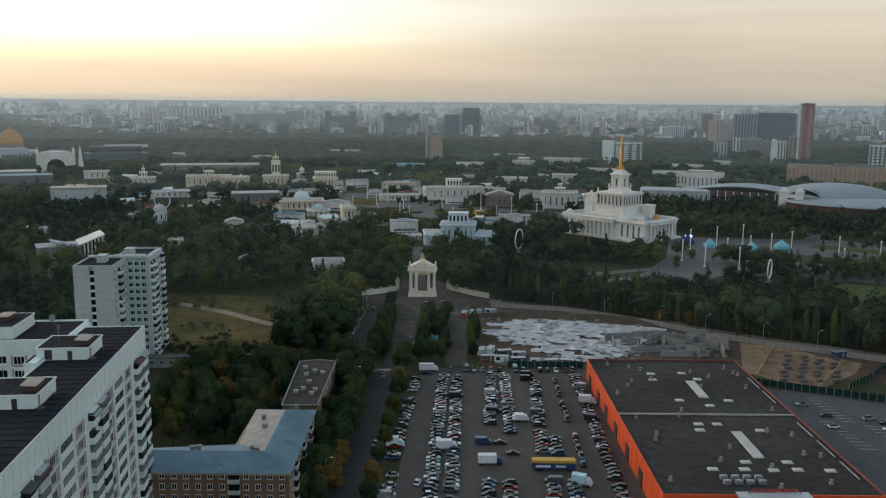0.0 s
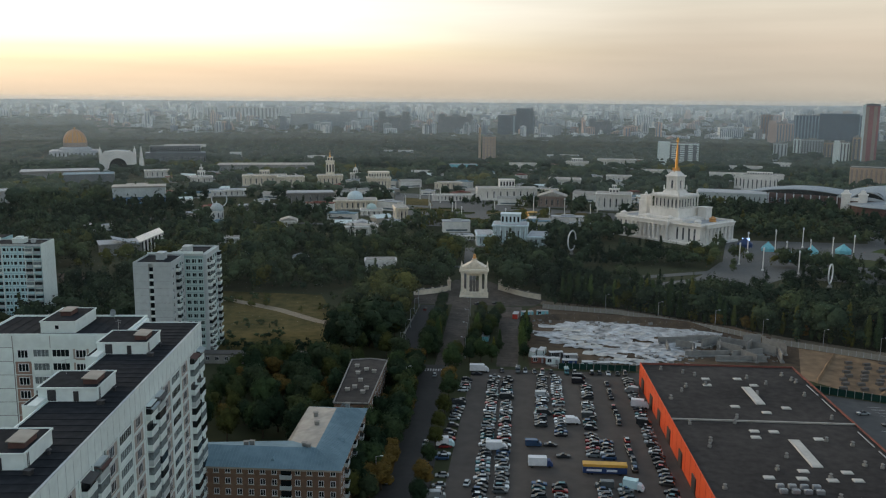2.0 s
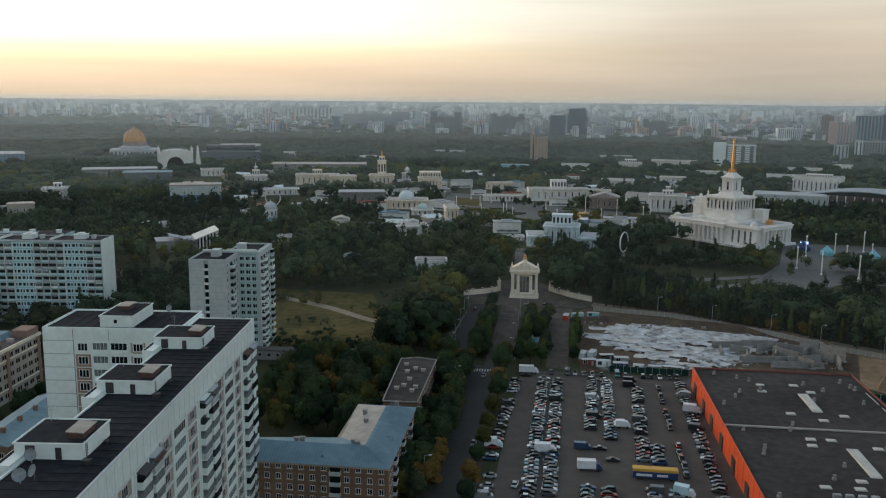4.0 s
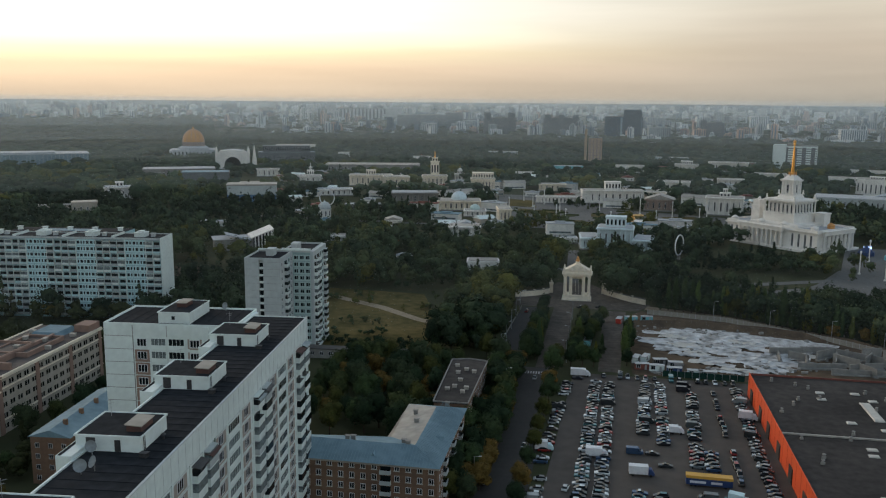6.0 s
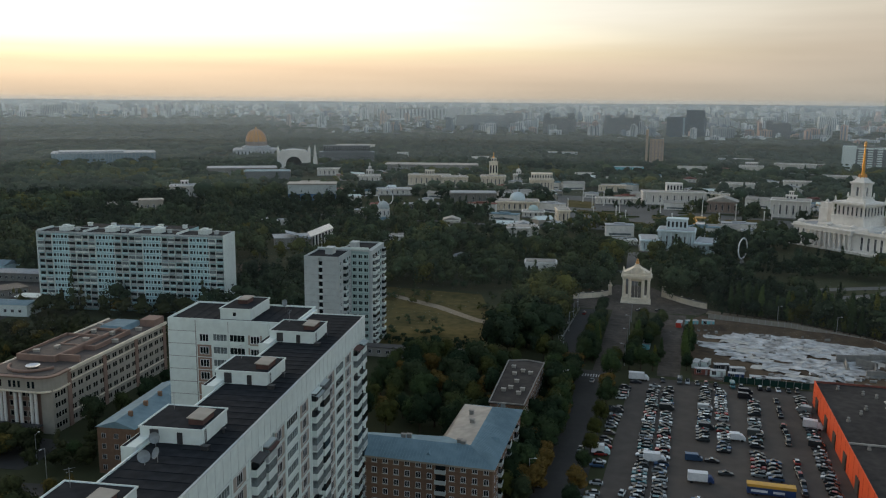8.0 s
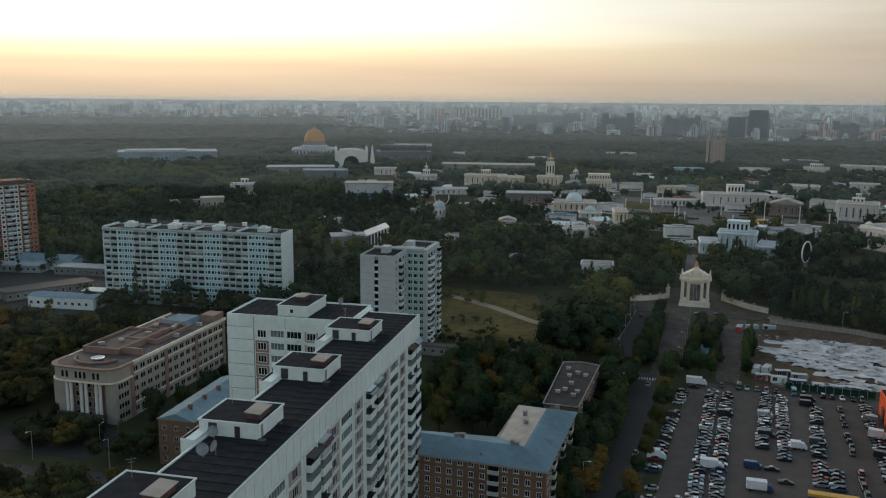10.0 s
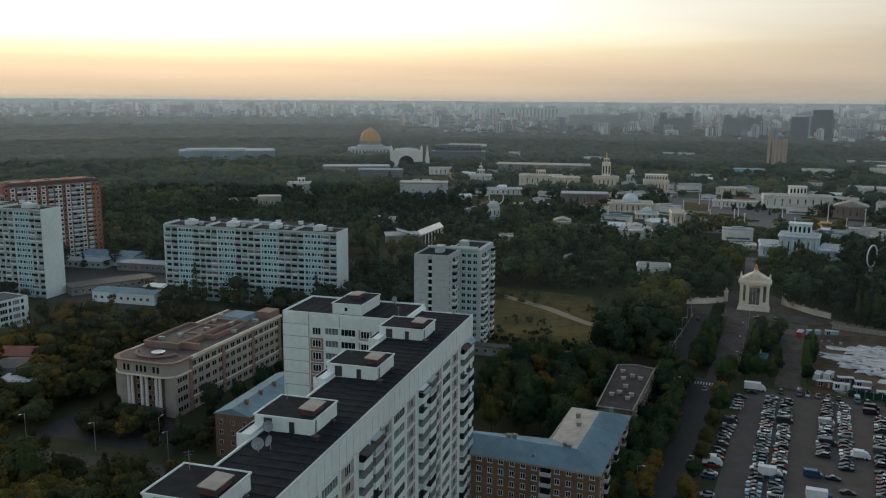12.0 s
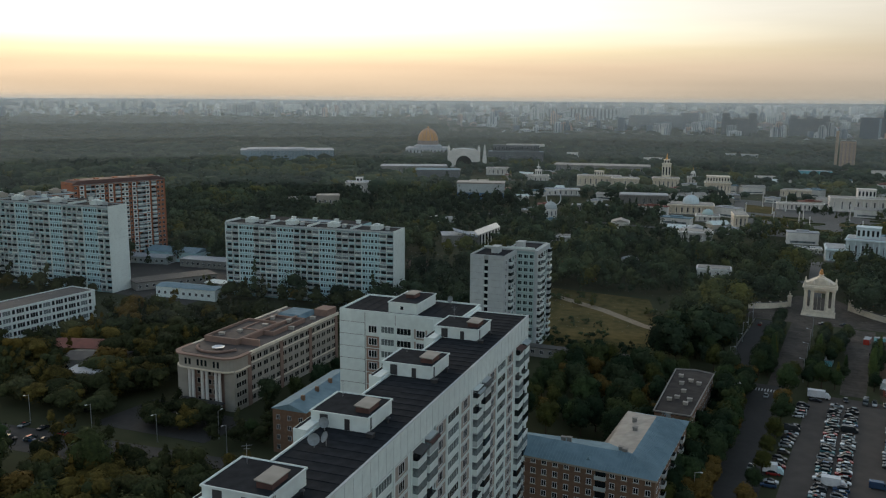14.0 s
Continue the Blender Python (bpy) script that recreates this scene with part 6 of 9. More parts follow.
def stepped_tower():
    """Two shifted sections, fourteen storeys."""
    t = thing("apartment_tower", "pale grey-green fourteen-storey tower of two shifted sections", "apartment building", -144.5, 326, 0, 5)
    Z = 44.6
    A, B = (0, 0, 15.2, 19.5), (10.5, 19.5, 25, 42)
    free(-133, 347, 34, 48, 5, 4)
    part("front_section", Build().box(0, 0, 0, 6.1, 19.5, Z).box(8.0, 0, 0, 15.2, 19.5, Z).box(6.1, 1.2, 0, 8.0, 19.5, Z), "panel_grey", t)
    part("rear_section", Build().box(10.5, 19.503, 0, 23.2, 42, Z), "spandrel_green", t)
    part("end_section", Build().box(23.2, 19.0, 0, 24.6, 42, Z + 0.6), "panel_grey", t)
    for bx in (A, (10.5, 19.51, 23.2, 42)):
        b = Build()
        parapet(b, *bx, Z, 0.8)
        part("parapet", b, "panel_grey", t)
        part("roof", Build().box(bx[0] + 0.4, bx[1] + 0.4, Z, bx[2] - 0.4, bx[3] - 0.4, Z + 0.12), "roof_tar", t)
    for x0, y0 in ((6.5, 9), (13, 25)):
        part("stair_house", Build().box(x0, y0, Z, x0 + 3.2, y0 + 5, Z + 2.8).box(x0 - 0.2, y0 - 0.2, Z + 2.8, x0 + 3.4, y0 + 5.2, Z + 3), "panel_grey", t)
    # dark sheet at the back of the open slot, its shade given as colour
    part("loggia_glazing", Build().box(6.15, 1.08, 1.5, 7.95, 1.19, Z - 1.5), "glass", t)
    slot = Build().box(-0.9, -1.1, 0, 0.9, -0.98, 1.0).mesh("loggia_rail", "panel_white")
    for s in range(14):
        put("loggia_rail", slot, t, pose(7.05, 1.2, 1.6 + s * 3.0))
    dz, z0 = 3.0, 1.6
    kinds = {'w': ("wall_panel", panel_mesh(2.5, 2.9, ((-0.75, 0.9), (0.3, 0.55)), "panel_green"), 0.05), 'q': ("window", window_mesh(1.5, 1.6, mullions=1, bar=0.12), 0.9),
             'g': ("balcony", balcony_mesh(3.6, 1.3, False, "panel_white"), 0.1), 'G': ("balcony", balcony_mesh(3.6, 1.3, True, "panel_white"), 0.1), 'h': ("balcony", balcony_mesh(3.6, 1.3, True, "panel_grey", "glass"), 0.1)}
    rng = random.Random(3)
    facade(t, A, 'e', [(2.4, 'q'), (8.2, 'g'), (13.2, 'w'), (16.4, 'q')], 14, z0, dz, kinds, pick=lambda k: rng.choice("ggGh") if k == 'g' else k)
    facade(t, (15.2, 19.5, 23.2, 42), 's', [(1.4, 'w'), (4.0, 'w'), (6.6, 'w')], 14, z0, dz, kinds)
    facade(t, (10.5, 19.5, 24.6, 42), 'e', [(2.6, 'g'), (7.2, 'g'), (12, 'w'), (15.4, 'w'), (19.5, 'g')], 14, z0, dz, kinds, pick=lambda k: rng.choice("ggGh") if k == 'g' else k)
    joint = Build()
    for k in range(1, 15):
        joint.box(-0.02, -0.03, z0 + k * dz, 6.1, 0.02, z0 + k * dz + 0.06).box(8.0, -0.03, z0 + k * dz, 15.2, 0.02, z0 + k * dz + 0.06)
    part("panel_joints", joint, "concrete", t)
    part("roof_wall", Build().box(10.5, 19.0, Z + 0.8, 23.2, 19.5, Z + 1.8).box(0, 18.6, Z + 0.8, 10.5, 19.1, Z + 1.5), "panel_white", t)


stepped_tower()

ORANGE = [(0.5, 4.2, 'p'), (4.2, 9, 'v'), (9, 15.6, 'l'), (15.6, 22.4, 'v'), (22.4, 24.4, 'p'), (24.4, 29, 'v'), (29, 34, 'l'), (34, 39.6, 'v'), (39.6, 41.4, 'p'), (41.4, 46, 'v'), (46, 51.5, 'l'), (51.5, 56, 'v'), (56, 60.4, 'l'), (60.4, 66.5, 'p')]
t = panel_block("orange-brick seventeen-storey block with white bays and brown roof", -460, 393, 74.5, 67, 16, 16, 3.2, ORANGE, "brick_orange", "brick_orange", keep_rows=3, roof_boxes=5)
part("mansard", Build().prism([(-0.4, -0.6), (67.4, -0.6), (67.4, 16.4), (-0.4, 16.4)], 53.0, 55.6, 0.86), "roof_brown", t, "dark brown mansard roof")
panel_block("lower orange-brick block with pale bays and red roof", -462, 318, 76, 66, 16, 15, 3.2, ORANGE, "brick_orange", "plaster_cream", keep_rows=2, roof_boxes=4)


# ---- low brick houses with blue roofs ----
def brick_house():
    t = thing("brick_house", "L-shaped brown brick apartment house with blue metal roof", "apartment building", 0, 0, 0)
    A, B = (-84, 205.5, -39, 219), (-57, 219, -39, 250)
    free(-61, 212, 46, 16, 0, 2)
    free(-48, 235, 18, 32, 0, 2)
    Z = 15.4
    part("body", Build().box(*A[:2], 0, *A[2:], Z).box(*B[:2], 0, *B[2:], Z), "brick_brown", t)
    part("cornice", Build().box(A[0], A[1] - 0.5, Z - 0.6, A[2] + 0.5, A[1], Z).box(-39, 205.5, Z - 0.6, -38.5, 250.4, Z), "plaster_cream", t)
    zr = Z + 3.0
    e = 0.7
    v = [(-85, 205.5 - e, Z), (-39 + e, 205.5 - e, Z), (-39 + e, 250 + e, Z), (-57, 250 + e, Z), (-57, 219 + e, Z), (-85, 219 + e, Z),
         (-85, 212.2, zr), (-46.5, 212.2, zr), (-46.5, 242, zr), (-55, 219 + e, Z + 1.6)]
    part("roof", Build().add(v, [(0, 1, 7, 6), (1, 2, 8, 7), (2, 3, 8), (5, 6, 7, 9), (5, 9, 4), (0, 6, 5), (4, 3, 2, 1, 0, 5)]), "roof_blue", t, "blue painted sheet-metal roof")
    part("patched_roof", Build().add([(-57, 219 + e, Z), (-55, 219 + e, Z + 1.6), (-46.5, 212.2, zr), (-46.5, 242, zr), (-57, 250 + e, Z)], [(0, 4, 3, 2, 1), (0, 1, 2, 3, 4)]), "roof_pale", t, "pale patched roof slope")
    seam = Build().box(-0.04, 0, 0, 0.04, 7.9, 0.06).mesh("seam", "roof_blue")
    slope = math.degrees(math.atan2(3.0, 7.4))
    for i in range(50):
        put("seam", seam, t, pose(-84.5 + i * 0.9, 205.5 - e, Z + 0.02, slope, 0, 0))
    for i in range(46):
        put("seam", seam, t, pose(-39 + e, 206 + i * 0.9, Z + 0.02, slope, 0, 90))
    ch = Build().box(-0.6, -0.4, 0, 0.6, 0.4, 1.3).box(-0.75, -0.55, 1.3, 0.75, 0.55, 1.5).mesh("chimney", "concrete")
    for x, y, z in ((-66, 214, Z + 2), (-64.5, 214.5, Z + 2), (-50, 214, Z + 2.2), (-48.6, 212.6, Z + 2.4), (-44, 247, Z + 1.5), (-52, 238, Z + 1.6), (-50, 230, Z + 2), (-84, 216, Z + 1.5)):
        put("chimney", ch, t, pose(x, y, z))
    dm = Build().add([(-0.9, 0, 0), (0.9, 0, 0), (0, 0, 1.2), (0, 2.4, 1.2)], [(0, 1, 2), (1, 3, 2), (0, 2, 3)]).mesh("dormer", "roof_blue")
    put("dormer", dm, t, pose(-57, 207.2, Z + 0.7))
    put("dormer", dm, t, pose(-40.5, 222, Z + 0.7, 0, 0, 90))
    w = window_mesh(1.4, 1.7, mullions=1, bar=0.12)
    me = {'w': ("window", w, 0.9), 'o': ("balcony", balcony_mesh(3.0, 1.0, False, "panel_grey"), 0.1)}
    facade(t, A, 's', [(3 + i * 3.1, 'o' if i == 9 else 'w') for i in range(14)], 5, 0.6, 3.0, me)
    facade(t, (-57, 205.5, -39, 250), 'e', [(3 + i * 3.2, 'o' if i % 4 == 2 else 'w') for i in range(13)], 5, 0.6, 3.0, me)
    sill = Build().box(-0.9, -0.2, 0, 0.9, 0, 0.12).mesh("sill", "plaster_cream")
    for i in range(14):
        for s in range(2, 5):
            put("sill", sill, t, pose(-84 + 3 + i * 3.1, 205.5, 0.6 + s * 3 + 0.75))


brick_house()


def flat_brick_house():
    t = thing("brick_house", "small brown brick house with flat tarred roof", "house", -45.5, 283, 0, 1)
    free(-45.5, 283, 15, 48, 1, 2)
    part("body", Build().prism([(-5.5, -24), (5.5, -24), (6.5, 22), (0, 24), (-6.5, 22)], 0, 13.4), "brick_brown", t)
    part("roof", Build().prism([(-5.7, -24.2), (5.7, -24.2), (6.7, 22.1), (0, 24.2), (-6.7, 22.1)], 13.4, 13.7), "roof_mall", t)
    b = Build()
    for (x0, y0), (x1, y1) in (((-5.7, -24.2), (5.7, -24.2)), ((5.7, -24.2), (6.7, 22.1)), ((6.7, 22.1), (0, 24.2)), ((0, 24.2), (-6.7, 22.1)), ((-6.7, 22.1), (-5.7, -24.2))):
        b.obox((x0 + x1) / 2, (y0 + y1) / 2, 13.7, 14.1, math.hypot(x1 - x0, y1 - y0), 0.35, math.degrees(math.atan2(y1 - y0, x1 - x0)))
    part("roof_edge", b, "concrete", t)
    vent = Build().box(-0.7, -0.5, 0, 0.7, 0.5, 0.9).box(-0.85, -0.65, 0.9, 0.85, 0.65, 1.05).mesh("roof_vent", "roof_pale")
    for x, y in ((-3, -12), (-1, -9), (2.5, -14), (3.2, -10), (-2, 6), (0.5, 10), (3.5, 8), (-3.5, 14), (0, -2)):
        put("roof_vent", vent, t, pose(x, y, 13.7))
    w = window_mesh(1.3, 1.5, mullions=1, bar=0.1)
    for s in range(4):
        put("window", w, t, pose(-3.4, -24, 1 + s * 3.1))
        for i in range(12):
            put("window", w, t, pose(5.5 + (i + 0.5) * 1.0 / 12, -24 + (i + 0.5) * 46 / 12, 1 + s * 3.1, 0, 0, 89))


flat_brick_house()
t = thing("brick_house", "brown brick house with pale blue metal roof behind the tower", "house", -158, 205, 0, 5)
part("body", Build().box(0, 0, 0, 12, 40, 14.5), "brick_brown", t)
part("roof", Build().gable(0, 0, 12, 40, 14.5, 16.6, 'y'), "roof_blue", t)
ch = Build().box(-0.6, -0.4, 0, 0.6, 0.4, 1.6).mesh("chimney", "brick_brown")
for y in (6, 15, 24, 33):
    put("chimney", ch, t, pose(7.5, y, 16))
w = window_mesh(1.3, 1.5)
for s in range(4):
    for i in range(3):
        put("window", w, t, pose(2 + i * 4, 0, 1.2 + s * 3.3))
free(-152, 225, 14, 42, 5, 2)


# ---- columned office building ----
def office():
    t = thing("office_building", "beige and pink office building with columned rounded front", "office building", -205, 262, 0, 3)
    free(-205, 260, 34, 86, 3, 4)
    Z, w, y1, yf = 19.6, 12.5, 36.0, -38.0

    def rounded(r, grow, y_front, y_back, n=6):
        pts = [(w + grow, y_back), (-w - grow, y_back)]
        for cx, a0 in ((-w - grow + r, 180), (w + grow - r, 270)):
            pts += [(cx + r * math.cos(radians(a0 + 90 * i / n)), y_front - grow + r + r * math.sin(radians(a0 + 90 * i / n))) for i in range(n + 1)]
        return pts

    part("body", Build().box(-w, -28, 0, w, y1, Z), "plaster_cream", t)
    part("front_block", Build().prism(rounded(3.5, -0.4, yf + 2.6, -28.002), 0, Z - 4.4), "plaster_pink", t)
    for sx in (-1, 1):
        part("corner_bay", Build().box(sx * (w - 2.2) - 2.2, yf + 1.6, 0, sx * (w - 2.2) + 2.2, -27.9, Z - 4.4), "plaster_cream", t)
    part("top_storey", Build().prism(rounded(5, 0.3, yf, -27.9), Z - 4.4, Z), "plaster_cream", t)
    part("belt_cornice", Build().prism(rounded(5.4, 0.8, yf, -27.8), Z - 4.9, Z - 4.4), "stone_cream", t)
    part("cornice", Build().prism(rounded(5.8, 1.2, yf, -27.5), Z, Z + 0.5), "plaster_pink", t)
    part("roof", Build().prism(rounded(4.5, -0.6, yf, -27.4), Z + 0.5, Z + 0.62).box(-w + 0.3, -27.3, Z, w - 0.3, y1 - 0.3, Z + 0.2), "roof_office", t)
    part("side_cornice", Build().box(w, -27.5, Z - 0.6, w + 0.7, y1, Z + 0.5), "stone_cream", t)
    part("side_cornice", Build().box(-w - 0.7, -27.5, Z - 0.6, -w, y1, Z + 0.5), "stone_cream", t)
    for x0, y0, x1, y1_, h in ((-w + 1, -22, 3.5, 6, 2.2), (-6, -6, 8.5, 17, 1.7)):
        b = Build()
        parapet(b, x0, y0, x1, y1_, Z + 0.2, h, 0.7)
        part("attic", b, "plaster_pink", t)
        part("attic_roof", Build().box(x0 + 0.7, y0 + 0.7, Z + 0.2, x1 - 0.7, y1_ - 0.7, Z + h - 0.7), "roof_office", t)
    hood = Build().box(-1, -0.7, 0, 1, 0.7, 1.1).box(-1.15, -0.85, 1.1, 1.15, 0.85, 1.3).mesh("roof_vent", "roof_pale")
    for x, y in ((-8, -16), (-4, -10), (0, 1), (4.5, 11), (-9, 24), (9.5, 5), (9, 22), (-4, 12)):
        put("roof_vent", hood, t, pose(x, y, Z + 1.2 if y < 17 and x < 8 else Z + 0.2, 0, 0, x * 20))
    part("attic_wall", Build().box(3, -20, Z + 0.2, 4, 18, Z + 2.2).box(4, -20, Z + 0.2, 11.5, -19, Z + 2.6), "plaster_pink", t)
    arc = Build()
    for i in range(12):
        a0, a1 = radians(195 + i * 12.5), radians(195 + (i + 1) * 12.5)
        arc.tube((8.5 * math.cos(a0), -27 + 8.5 * math.sin(a0), Z + 1.1), (8.5 * math.cos(a1), -27 + 8.5 * math.sin(a1), Z + 1.1), 0.5, 6)
    part("round_attic", arc, "plaster_pink", t)
    part("skylight", Build().prism([(-7, 18.5), (5, 18.5), (5, 32), (-7, 32)], Z + 0.2, Z + 2.0, 0.8), "roof_blue", t, "pale blue glazed roof light")
    part("end_house", Build().box(6, 28, Z, w - 0.2, 35.6, Z + 3.0), "plaster_pink", t)
    part("roof_dish", Build().lathe(1, -30, [(0.4, Z + 0.6), (1.6, Z + 1), (2.4, Z + 1.6), (1.2, Z + 1.2)], 12), "white_metal", t)
    b = Build()
    column(b, 0, 0, 0, Z - 4.9, 0.6)
    me = b.mesh("column", "stone_white")
    for x in (-6.6, -5.0, -1.0, 1.0, 5.0, 6.6):
        put("column", me, t, pose(x, yf + 0.9, 0))
    dark = dict(trim="plaster_cream", bar=0.16)
    wn1 = window_mesh(3.1, 2.3, mullions=1, trim="plaster_cream", bar=0.32)
    wp = window_mesh(1.3, 2.6, mullions=0, **dark)
    for s in range(5):
        for i in range(15):
            put("window", wn1, t, pose(w, -25.5 + i * 4.15, 1.4 + s * 3.6, 0, 0, 90))
    for s in range(4):
        for x in (-3, 3, 0):
            put("window", wn1, t, pose(x * 1.15, yf + 3.0, 1.2 + s * 3.5))
        for y in (-34, -31):
            put("window", wn1, t, pose(w, y, 1.4 + s * 3.5, 0, 0, 90))
    for x in (-7.0, -5.3, -1.7, 0, 1.7, 5.3, 7.0):
        put("window", wp, t, pose(x, yf - 0.3, Z - 3.6))
    strip = Build().box(-1.0, -0.35, 0, 1.0, 0.02, Z - 0.6).mesh("pilaster", "plaster_pink")
    for y in (-27.6, -7.0, 13.8, 34.6):
        put("pilaster", strip, t, pose(w, y, 0, 0, 0, 90))
    belt = Build().box(-32, -0.25, 0, 32, 0.02, 0.5).mesh("belt_course", "stone_cream")
    for z in (4.6, 15.3):
        put("belt_course", belt, t, pose(w, 4, z, 0, 0, 90))
    part("porch", Build().box(-9, yf - 3.4, 3.2, 9, yf + 0.4, 3.6).box(-8.6, yf - 3.2, 0, -8.2, yf - 2.8, 3.2).box(8.2, yf - 3.2, 0, 8.6, yf - 2.8, 3.2), "dark_steel", t)


office()


# ---- school and sheds ----
t = thing("school", "white four-storey school with wide windows and dark flat roof", "school", -362, 180, 0, -3)
part("body", Build().box(0, 0, 0, 17, 120, 14.2), "panel_white", t)
part("roof", Build().box(0.4, 0.4, 14.2, 16.6, 119.6, 14.4), "roof_tar_pale", t)
b = Build()
parapet(b, 0, 0, 17, 120, 14.2, 0.6)
part("parapet", b, "panel_white", t)
w = {'w': ("window", window_mesh(4.1, 2.3, mullions=2, bar=0.16), 0.8), 'n': ("window", window_mesh(1.7, 2.3, mullions=0, bar=0.16), 0.8), 'q': ("window", window_mesh(4.1, 2.3, "balcony_glass", mullions=2, bar=0.16), 0.8)}
facade(t, (0, 0, 17, 120), 'e', [(2.8 + i * 6.9, 'wq'[i % 3 == 1]) for i in range(17)] + [(6.3 + i * 6.9, 'n') for i in range(17)], 4, 0.6, 3.4, w, keep=lambda s, u: u > 60)
facade(t, (0, 0, 17, 120), 'n', [(4, 'w'), (9, 'q'), (13.5, 'w')], 4, 0.6, 3.4, w)
ledge = Build()
for s in range(5):
    ledge.box(16.98, 0.2, 0.55 + s * 3.4, 17.12, 119.8, 0.8 + s * 3.4)
part("belt_course", ledge, "panel_white", t)
free(-354, 240, 22, 124, -3, 3)
free(-334, 262, 24, 80, -3, 0)


def shed(label, x, y, yaw, w, d, h, wall, roof, gable=0.0):
    t = thing("shed", label, "shed", x, y, 0, yaw, group="service sheds")
    part("body", Build().box(-w / 2, -d / 2, 0, w / 2, d / 2, h), wall, t)
    if gable:
        part("roof", Build().gable(-w / 2, -d / 2, w / 2, d / 2, h, h + gable, 'x'), roof, t)
    else:
        part("roof", Build().box(-w / 2 - 0.4, -d / 2 - 0.4, h, w / 2 + 0.4, d / 2 + 0.4, h + 0.35), roof, t)
    me = window_mesh(1.6, min(1.6, h * 0.4))
    for i in range(int(w / 4)):
        put("window", me, t, pose(-w / 2 + 2 + i * 4, -d / 2, h * 0.35))
    free(x, y, w, d, yaw, 1.5)


slab("yard", [(-440, 400), (-392, 344), (-318, 340), (-322, 392), (-372, 446), (-440, 440)], "asphalt", "dark asphalt service yard between the blocks", "yard", 0.05, clear=False)
free(-380, 396, 110, 60, 30, 0)
free(-335, 372, 50, 50, 8, 0)
shed("white low building with blue-grey metal roof", -329, 357, 8, 38, 12, 6, "panel_white", "roof_blue", 1.2)
shed("low garage with flat tarred roof", -362, 378, 62, 48, 15, 4.5, "concrete", "roof_tar_pale")
shed("workshop with blue gabled metal roof", -416, 440, 8, 40, 18, 6.5, "panel_blue", "roof_blue", 2.5)
shed("grey warehouse with pale roof", -428, 424, 12, 38, 14, 4.5, "panel_grey", "roof_metal", 0.8)
shed("long depot with grey roof", -380, 430, 8, 36, 13, 5, "concrete", "roof_metal")
shed("row of lock-up garages with pale roof", -332, 384, 8, 14, 9, 3, "concrete", "panel_white")
shed("rundown depot with red roof", -290, 250, 20, 26, 14, 6, "brick_brown", "roof_red", 2)
shed("rundown depot with dark roof", -272, 240, 20, 24, 14, 6, "concrete", "roof_tar_pale", 1.5)
shed("small pink store with pale metal roof", -258, 222, 20, 14, 9, 7, "plaster_pink", "roof_metal")
shed("low flat lodge beside the meadow", -100, 342, 3, 44, 5, 4, "concrete", "roof_tar_pale")


